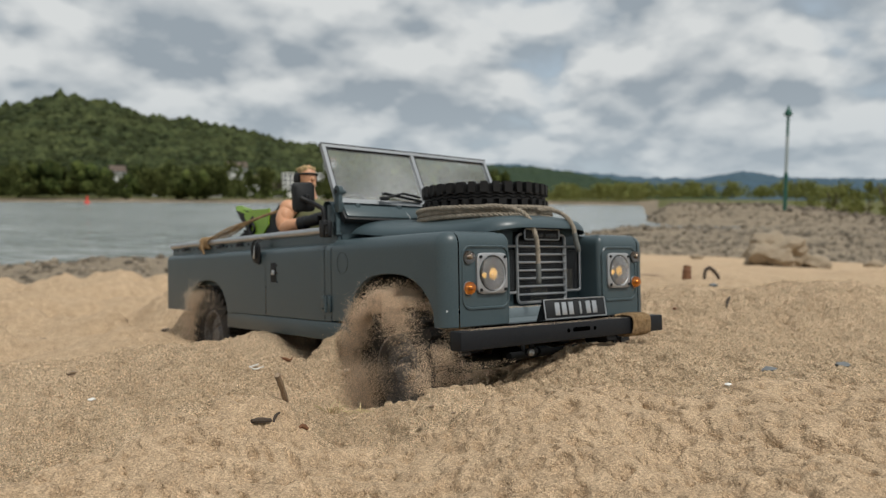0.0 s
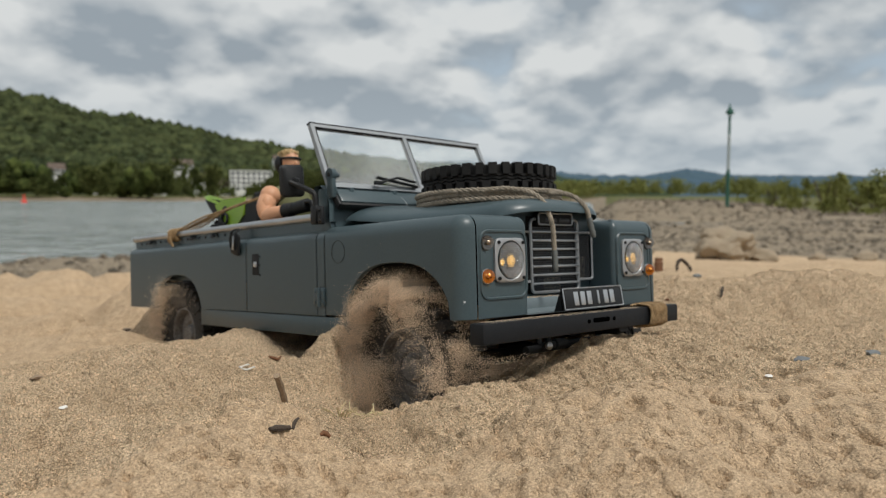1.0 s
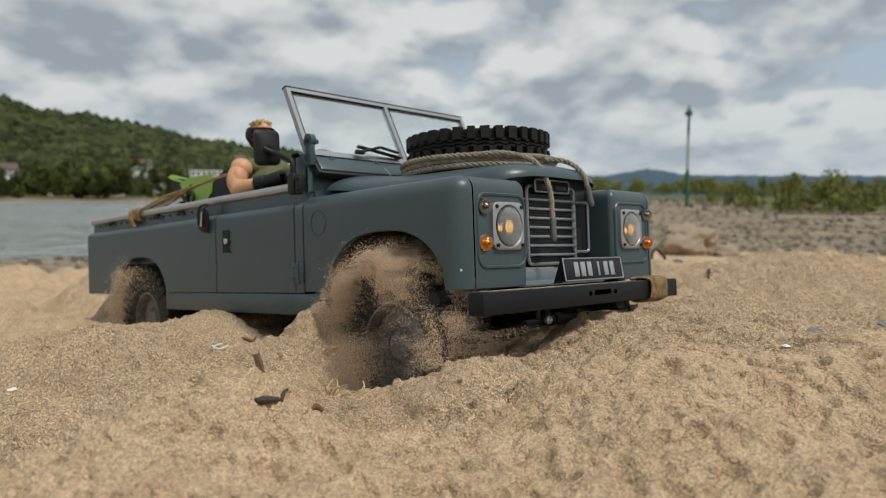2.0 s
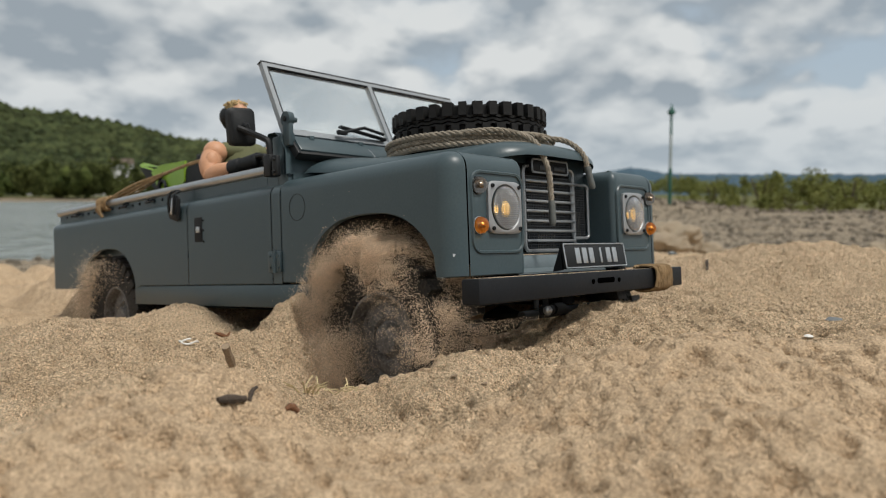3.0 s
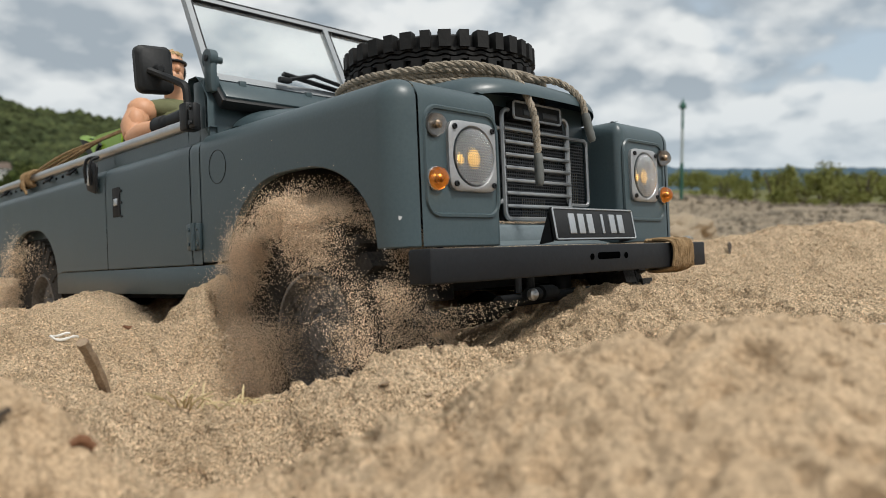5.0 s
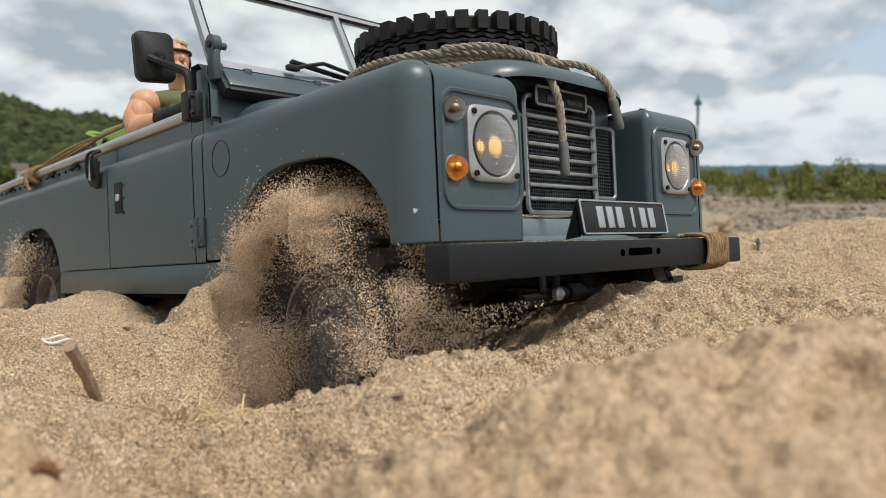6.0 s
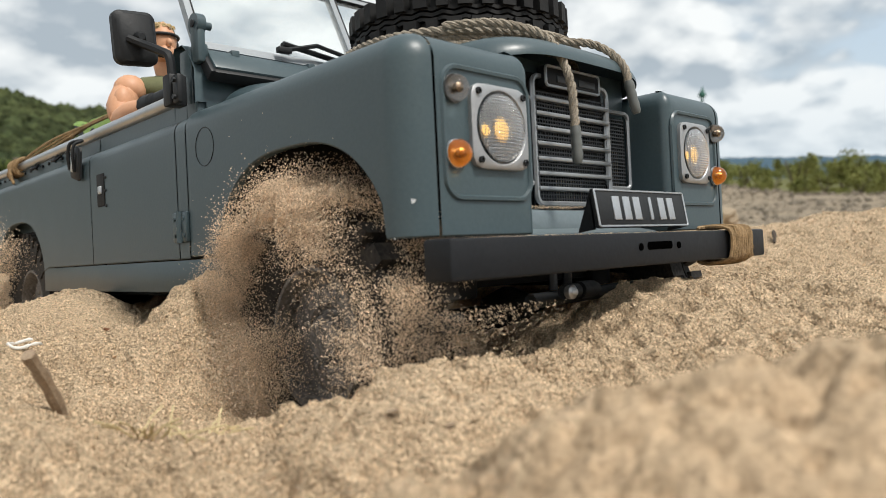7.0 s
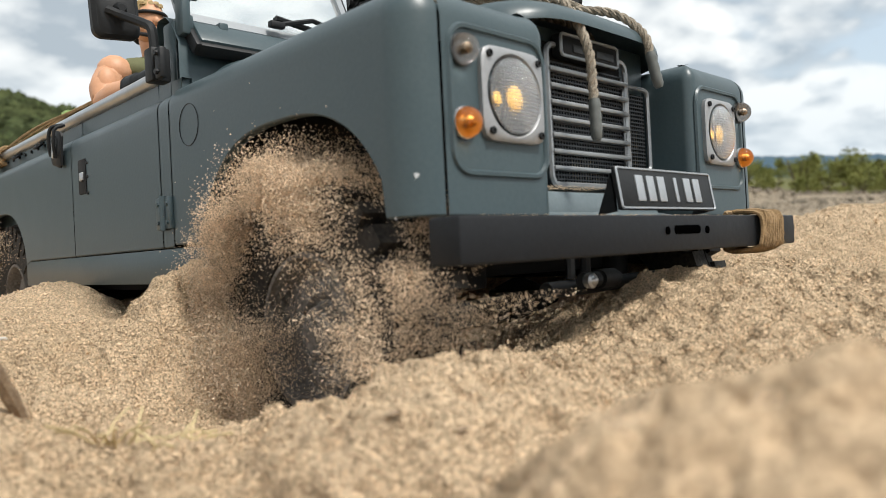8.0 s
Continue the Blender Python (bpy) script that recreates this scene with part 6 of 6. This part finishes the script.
# driftwood behind the truck
stick("driftwood", "short brown driftwood stump standing in the sand", [raised(0.765, 0.400, -0.01), raised(0.767, 0.402, 0.012), raised(0.771, 0.404, 0.026)], [0.006, 0.0075, 0.006], REDWOOD, "driftwood", 10)
stick("driftwood", "bent grey root arching out of the sand", [raised(0.745, 0.355, -0.004), raised(0.750, 0.358, 0.012), raised(0.760, 0.356, 0.018), raised(0.770, 0.348, 0.008), raised(0.773, 0.345, -0.004)], [0.002, 0.003, 0.0028, 0.002], BARK, "driftwood")
stick("driftwood", "long bleached driftwood branch lying on the sand", [raised(1.02, 0.80, 0.01), raised(1.13, 0.76, 0.014), raised(1.22, 0.70, 0.012)], [0.003, 0.005, 0.003], WOOD, "driftwood")
stick("driftwood", "long bleached driftwood branch lying on the sand", [raised(1.40, 0.68, 0.002), raised(1.50, 0.62, 0.006), raised(1.62, 0.59, 0.003)], [0.002, 0.004, 0.002], WOOD, "driftwood")
stick("driftwood", "low dark weed clump lying on the sand", [raised(-0.21, 0.80, 0.004), raised(-0.17, 0.81, 0.010), raised(-0.12, 0.80, 0.004)], [0.003, 0.006, 0.003], BARK, "weed")
# dry straw tufts by the wheel pit
rng = np.random.default_rng(23)
for x, y, label in ((-0.1355, 0.0139, "tuft of dry yellow straw in the sand"), (-0.1257, 0.0021, "flat tangle of dry straw on the sand")):
    tuft = thing("straw", label, "straw", m=Matrix.Translation(raised(x, y)))
    for k in range(11):
        bm = bmesh.new()
        a, l = rng.uniform(0, 6.28), rng.uniform(0.004, 0.010)
        up = 0.6 if x < -0.13 else 0.15
        p = Vector(raised(x + 0.002 * rng.normal(), y + 0.002 * rng.normal())) - Vector(raised(x, y))
        q = p + Vector((l * math.cos(a), l * math.sin(a), l * up + 0.001))
        tube(bm, [p, (p + q) / 2 + Vector((0, 0, 0.001)), q], 0.00024, 4)
        part("blade", bm, STRAW, tuft, tenth=False)


def stones(name, centres, sizes, mat_of, label):
    rng = np.random.default_rng(3)
    bm = bmesh.new()
    bmesh.ops.create_icosphere(bm, subdivisions=1, radius=1.0)
    base = np.array([v.co[:] for v in bm.verts])
    tri0 = np.array([[v.index for v in f.verts] for f in bm.faces])
    bm.free()
    n = len(centres)
    co = base[None] * (0.72 + 0.56 * rng.random((n, len(base), 1)))
    co = co * np.stack([np.ones(n), 0.6 + 0.4 * rng.random(n), 0.4 + 0.35 * rng.random(n)], -1)[:, None, :]
    a = rng.uniform(0, 6.28, n)
    c, s = np.cos(a)[:, None], np.sin(a)[:, None]
    co = np.stack([co[..., 0] * c - co[..., 1] * s, co[..., 0] * s + co[..., 1] * c, co[..., 2]], -1)
    co = co * np.asarray(sizes)[:, None, None] + centres[:, None, :]
    tri = (np.arange(n)[:, None, None] * len(base) + tri0[None]).reshape(-1, 3)
    me = mesh_of(name, co.reshape(-1, 3), tri, False)
    me.materials.append(mat_of)
    return tagged(new(name, me), label, "stones", kind="stuff")


PEBBLE = material("shore_stones", (0.22, 0.18, 0.13), (0.11, 0.092, 0.07), 0.85, grain=6, amount=0.8, fine=60, bump=0.5, size=0.01, random_tint=0.55)
spots = []
for t0, t1, r0, r1, count, s0 in ((-2, 46, 2.6, 26, 5600, 0.0038), (44, 84, 7.2, 52, 4600, 0.0024), (53, 84, 64, 92, 2400, 0.0020)):
    t = np.radians(rng.uniform(t0, t1, count))
    r = r0 * (r1 / r0) ** rng.random(count)
    x, y = CENTRE[0] + r * np.sin(t), CENTRE[1] + r * np.cos(t)
    z = ground_height(x, y)
    keep = z > WATER - 0.05
    s = r * s0 * (0.45 + 1.6 * rng.random(count) ** 2.5)
    spots.append(np.stack([x, y, z + s * 0.15, s], -1)[keep])
spots = np.concatenate(spots)
stones("shore_stones", spots[:, :3], spots[:, 3], PEBBLE, "grey and brown stones covering the river shore")

# ---- river mark, trees and houses on the banks ----
GREENPAINT = material("green_mast_paint", (0.02, 0.10, 0.07), (0.03, 0.12, 0.085), 0.5, grain=3, fine=30)
PALEPAINT = material("pale_mast_paint", (0.36, 0.40, 0.38), (0.28, 0.32, 0.31), 0.5, grain=3, fine=30)
foot_at = on_ground(63.8, 72)
mast = thing("river_mark", "tall slim green and white river mark mast with a cone top", "mast", m=Matrix.Translation(foot_at))
TALL = 0.14 + 72 * math.tan(radians(6.85)) - foot_at.z
for name, z0, z1, r, mat_of in (("lower_pole", 0, TALL * 0.36, 0.17, GREENPAINT), ("middle_pole", TALL * 0.36, TALL * 0.70, 0.13, PALEPAINT), ("upper_pole", TALL * 0.70, TALL * 0.90, 0.12, GREENPAINT)):
    bm = bmesh.new()
    lathe(bm, [(r, z0), (r * 0.95, z1)], 14)
    part(name, bm, mat_of, mast, tenth=False)
bm = bmesh.new()
lathe(bm, [(0.10, TALL * 0.89), (0.34, TALL * 0.90), (0.36, TALL * 0.92), (0.10, TALL * 0.965), (0.03, TALL)], 14)
part("cone_top", bm, GREENPAINT, mast, tenth=False)

LEAF = material("tree_leaves", (0.035, 0.052, 0.015), (0.11, 0.12, 0.038), 0.85, grain=0.04, amount=1.0, fine=1.2, random_tint=0.4, spec=0.1)
BUSH = material("shrub_leaves", (0.13, 0.15, 0.04), (0.26, 0.255, 0.085), 0.85, grain=0.12, amount=0.9, fine=3.0, random_tint=0.22, spec=0.1)
TRUNK = material("tree_bark", (0.10, 0.075, 0.05), (0.06, 0.045, 0.03), 0.9, grain=1.0, fine=8)


def leaf_cloud(centres, radii, per, leaf, seed):
    """Small leaf clumps set about lumpy crowns; returns corners and faces."""
    rng = np.random.default_rng(seed)
    n = len(centres)
    c = np.repeat(centres, per, 0)
    rad = np.repeat(radii, per, 0)
    d = rng.normal(size=(n * per, 3))
    d /= np.linalg.norm(d, axis=1, keepdims=True)
    lobe = 0.72 + 0.28 * np.sin(d[:, 0] * 5 + np.repeat(rng.uniform(0, 9, n), per)) * np.cos(d[:, 2] * 4 + d[:, 1] * 3)
    p = c + d * rad * (lobe * rng.random(n * per) ** 0.4)[:, None]
    u = rng.normal(size=p.shape)
    u /= np.linalg.norm(u, axis=1, keepdims=True)
    v = np.cross(u, rng.normal(size=p.shape))
    v /= np.linalg.norm(v, axis=1, keepdims=True)
    size = np.repeat(leaf, per)[:, None] * (0.6 + 0.8 * rng.random((n * per, 1)))
    co = np.stack([p - u * size, p + v * size * 0.7, p + u * size, p - v * size * 0.7], 1).reshape(-1, 3)
    return co, np.arange(len(co)).reshape(-1, 4)


def crowns(name, label, centres, sizes, mat_of, seed, tall=1.0):
    """Lumpy tree crowns of leaf masses, each of its own shape, in one mesh."""
    rng = np.random.default_rng(seed)
    bm = bmesh.new()
    bmesh.ops.create_icosphere(bm, subdivisions=1, radius=1.0)
    base = np.array([v.co[:] for v in bm.verts])
    tri0 = np.array([[v.index for v in f.verts] for f in bm.faces])
    bm.free()
    n = len(centres)
    ph = rng.uniform(0, 6.28, (n, 6))[:, None, :]
    b = base[None]
    bulge = 1 + 0.22 * np.sin(3.1 * b[..., 0] + ph[..., 0]) * np.sin(3.7 * b[..., 1] + ph[..., 1]) + 0.20 * np.sin(5.3 * b[..., 2] + ph[..., 2]) * np.sin(4.9 * b[..., 0] + ph[..., 3])
    bulge = bulge + 0.16 * (rng.random((n, len(base))) - 0.5)
    co = b * bulge[..., None] * np.stack([0.85 + 0.3 * rng.random(n), 0.85 + 0.3 * rng.random(n), tall * (0.8 + 0.5 * rng.random(n))], -1)[:, None, :]
    co = co * np.asarray(sizes)[:, None, None] + centres[:, None, :]
    tri = (np.arange(n)[:, None, None] * len(base) + tri0[None]).reshape(-1, 3)
    me = mesh_of(name, co.reshape(-1, 3), tri, False)
    me.materials.append(mat_of)
    return tagged(new(name, me), label, "trees", kind="stuff")


def woods(name, label, turns, r_range, heights, count, per, mat_of, seed, wide=1.0):
    rng = np.random.default_rng(seed)
    t = np.radians(rng.uniform(*turns, count))
    r = rng.uniform(*r_range, count)
    x, y = CENTRE[0] + r * np.sin(t), CENTRE[1] + r * np.cos(t)
    g = ground_height(x, y)
    h = rng.uniform(*heights, count)
    cen, rad = [], []
    for k in range(3):
        w = wide * h * rng.uniform(0.26, 0.46, count)
        cen.append(np.stack([x + rng.normal(size=count) * h * 0.14, y + rng.normal(size=count) * h * 0.14, g + h * (0.32 + 0.22 * k)], -1))
        rad.append(np.stack([w * (1.15 - 0.2 * k), w * (1.15 - 0.2 * k), h * 0.27], -1))
    cen, rad = np.concatenate(cen), np.concatenate(rad)
    co, q = leaf_cloud(cen, rad, per, np.tile(h, 3) * (0.034 if per > 200 else 0.048), seed + 1)
    me = mesh_of(name, co, q, False)
    me.materials.append(mat_of)
    return tagged(new(name, me), label, "trees", kind="stuff")


woods("far_trees", "dense row of green trees along the far river bank", (-8, 43), (352, 410), (8, 19), 105, 330, LEAF, 51)
woods("far_trees", "low green trees lining the distant bank", (41, 90), (340, 430), (5, 10.5), 230, 120, BUSH, 57, 1.9)
woods("hill_trees", "scattered trees on the lower slope above the town", (-8, 42), (430, 640), (12, 24), 200, 55, LEAF, 61)
# closed woodland on the slopes of the steep hill, and the broad crowns of the bank's trees
CANOPY = material("woodland_crowns", (0.024, 0.034, 0.016), (0.072, 0.083, 0.034), 0.95, grain=0.012, amount=1.0, fine=0.25, random_tint=0.45, spec=0.05)
rng = np.random.default_rng(63)
slope = TOPS["hill_steep"]
iu, iv = rng.integers(1, 33, 5200), rng.integers(0, slope.shape[1] - 1, 5200)
fu, fv = rng.random((2, 5200, 1))
stand = (slope[iu, iv] * (1 - fu) + slope[iu + 1, iv] * fu) * (1 - fv) + (slope[iu, iv + 1] * (1 - fu) + slope[iu + 1, iv + 1] * fu) * fv
far_off = np.hypot(stand[:, 0], stand[:, 1])
wide = rng.uniform(4.5, 8.5, 5200) * np.clip(far_off / 800, 0.8, 1.5)
HOMES = np.array([14.3, 17.0, 21.0, 22.6, 24.0, 25.6, 27.7, 29.6, 33.0])
open_ground = (np.abs(np.degrees(np.arctan2(stand[:, 0] - CENTRE[0], stand[:, 1] - CENTRE[1]))[:, None] - HOMES).min(1) < 1.0) & (far_off < 660)
stand, wide = stand[~open_ground], wide[~open_ground]
crowns("hill_trees", "closed green woodland covering the steep hill", stand + np.stack([0 * wide, 0 * wide, wide * -0.35], -1), wide, CANOPY, 64)
BANKTREE = material("bank_tree_crowns", (0.020, 0.032, 0.010), (0.085, 0.10, 0.028), 0.95, grain=0.03, amount=1.0, fine=0.6, random_tint=0.4, spec=0.05)
t = np.radians(rng.uniform(-8, 43, 130))
rr = rng.uniform(356, 430, 130)
bx, by, bh = CENTRE[0] + rr * np.sin(t), CENTRE[1] + rr * np.cos(t), rng.uniform(7, 18, 130)
bh = np.where(np.abs(np.degrees(t)[:, None] - HOMES).min(1) < 0.8, bh * 0.35, bh)
bz = ground_height(bx, by)
k = np.repeat(np.arange(130), 7)
lift = rng.uniform(0.22, 0.85, len(k))
spread = 0.34 * bh[k] * np.sqrt(np.clip(1.1 - lift, 0, 1))
seat = np.stack([bx[k] + spread * rng.normal(size=len(k)), by[k] + spread * rng.normal(size=len(k)), bz[k] + lift * bh[k]], -1)
crowns("far_trees", "broad dark green tree crowns along the far bank", seat, bh[k] * rng.uniform(0.13, 0.24, len(k)), BANKTREE, 65)


def shrub(turn, r, h, seed):
    rng = np.random.default_rng(seed)
    at = on_ground(turn, r)
    bush = thing("shrub", "leafy yellow-green shrub on the river spit", "shrub", "shrubs on the spit", Matrix.Translation(at))
    for k in range(5):
        bm = bmesh.new()
        a = 2 * math.pi * k / 5
        tube(bm, [(0, 0, -0.1), (0.15 * h * math.cos(a), 0.15 * h * math.sin(a), 0.4 * h), (0.3 * h * math.cos(a), 0.3 * h * math.sin(a), 0.75 * h)], [0.03 * h, 0.02 * h, 0.008 * h], 5)
        part("limb", bm, TRUNK, bush, tenth=False)
    n = 12
    cen = np.stack([rng.normal(size=n) * h * 0.62, rng.normal(size=n) * h * 0.62, h * rng.uniform(0.12, 0.80, n) ** 1.4], -1)
    co, q = leaf_cloud(cen, np.full((n, 3), h * 0.28) * rng.uniform(0.5, 1.15, (n, 1)), 130, np.full(n, h * 0.035), seed)
    me = mesh_of("crown", co, q, False)
    me.materials.append(BUSH)
    crown = new("crown", me)
    crown.parent = bush
    return bush


for k, (turn, r, h) in enumerate(((65.4, 96, 1.8), (66.9, 90, 2.9), (68.9, 93, 2.2), (70.2, 82, 4.4), (71.3, 94, 2.6), (72.0, 78, 2.4), (73.2, 88, 4.9), (74.9, 90, 3.0), (75.8, 82, 4.1), (77.8, 88, 2.6), (78.9, 80, 4.6), (80.9, 90, 3.2), (82.2, 84, 4.4), (70.9, 72, 1.2), (74.2, 70, 1.6), (67.6, 76, 1.0))):
    shrub(turn, r, h, 70 + k)

WALL = material("house_render", (0.80, 0.79, 0.76), (0.70, 0.68, 0.65), 0.8, grain=0.5, fine=6)
ROOF = material("roof_tiles", (0.12, 0.085, 0.065), (0.085, 0.065, 0.055), 0.8, grain=0.8, fine=7)
GLAZE = material("window_glass", (0.10, 0.11, 0.12), (0.15, 0.16, 0.17), 0.15, grain=0.5, fine=5)


def house(turn, r, w, d, h, roof, base, face, label, storeys, cols):
    x, y = CENTRE[0] + r * math.sin(radians(turn)), CENTRE[1] + r * math.cos(radians(turn))
    home = thing("house", label, "house", m=Matrix.Translation((x, y, base)) @ pose(0, 0, 0, 0, 0, -turn + face))
    part("wall", boxes(((-w / 2, -d / 2, -12), (w / 2, d / 2, h))), WALL, home, tenth=False)
    bm = bmesh.new()
    if roof > 0:
        e = 0.5
        vs = [bm.verts.new(p) for p in ((-w / 2 - e, -d / 2 - e, h), (w / 2 + e, -d / 2 - e, h), (w / 2 + e, d / 2 + e, h), (-w / 2 - e, d / 2 + e, h), (-w / 2 - e, 0, h + roof), (w / 2 + e, 0, h + roof))]
        for f in ((0, 1, 5, 4), (2, 3, 4, 5), (0, 4, 3), (1, 2, 5), (3, 2, 1, 0)):
            bm.faces.new([vs[i] for i in f])
    else:
        box(bm, (-w / 2 - 0.3, -d / 2 - 0.3, h), (w / 2 + 0.3, d / 2 + 0.3, h + 0.6))
    part("roof", bm, ROOF if roof > 0 else WALL, home, tenth=False)
    for s in range(storeys):
        for c in range(cols):
            cx = -w / 2 + w * (c + 0.5) / cols
            z0 = h * (s + 0.3) / storeys
            ww, hh = w / cols * 0.30, h / storeys * 0.28
            win = part("window", boxes(((cx - ww, -d / 2 - 0.08, z0 - 0.2), (cx + ww, -d / 2 + 0.02, z0 + hh * 2))), GLAZE, home, tenth=False)


for turn, r, w, d, h, roof, base, face, storeys, cols in ((14.3, 520, 9, 8, 5, 4, 12, 12, 2, 3), (21.0, 470, 8, 8, 5, 4, 5, -10, 2, 3), (22.6, 560, 14, 9, 5, 4, 18, 8, 2, 4), (24.0, 480, 8, 8, 6, 4, 5, 20, 2, 2),
                                                          (25.6, 450, 9, 8, 5, 4, 1, -15, 2, 3), (29.6, 640, 9, 8, 6, 3, 27, 10, 2, 3), (33.0, 520, 10, 9, 6, 4, 8, 6, 2, 3), (17.0, 500, 7, 7, 5, 3, 7, 0, 2, 2)):
    house(turn, r, w, d, h, roof, base, face, "white rendered house with a brown roof among trees", storeys, cols)
house(27.7, 450, 27, 14, 11, 0, 4, 4, "white flat-roofed apartment building with rows of windows", 4, 9)

buoy = thing("buoy", "small red buoy floating on the river", "buoy", m=Matrix.Translation((CENTRE[0] + 250 * math.sin(radians(12.3)), CENTRE[1] + 250 * math.cos(radians(12.3)), WATER)))
bm = bmesh.new()
lathe(bm, [(0.5, -0.3), (0.9, 0.1), (0.8, 0.5), (0.35, 0.9), (0.30, 2.0), (0.1, 2.6)], 12)
part("float_body", bm, material("red_buoy_paint", (0.65, 0.05, 0.03), None, 0.5, grain=2, fine=20), buoy, tenth=False)
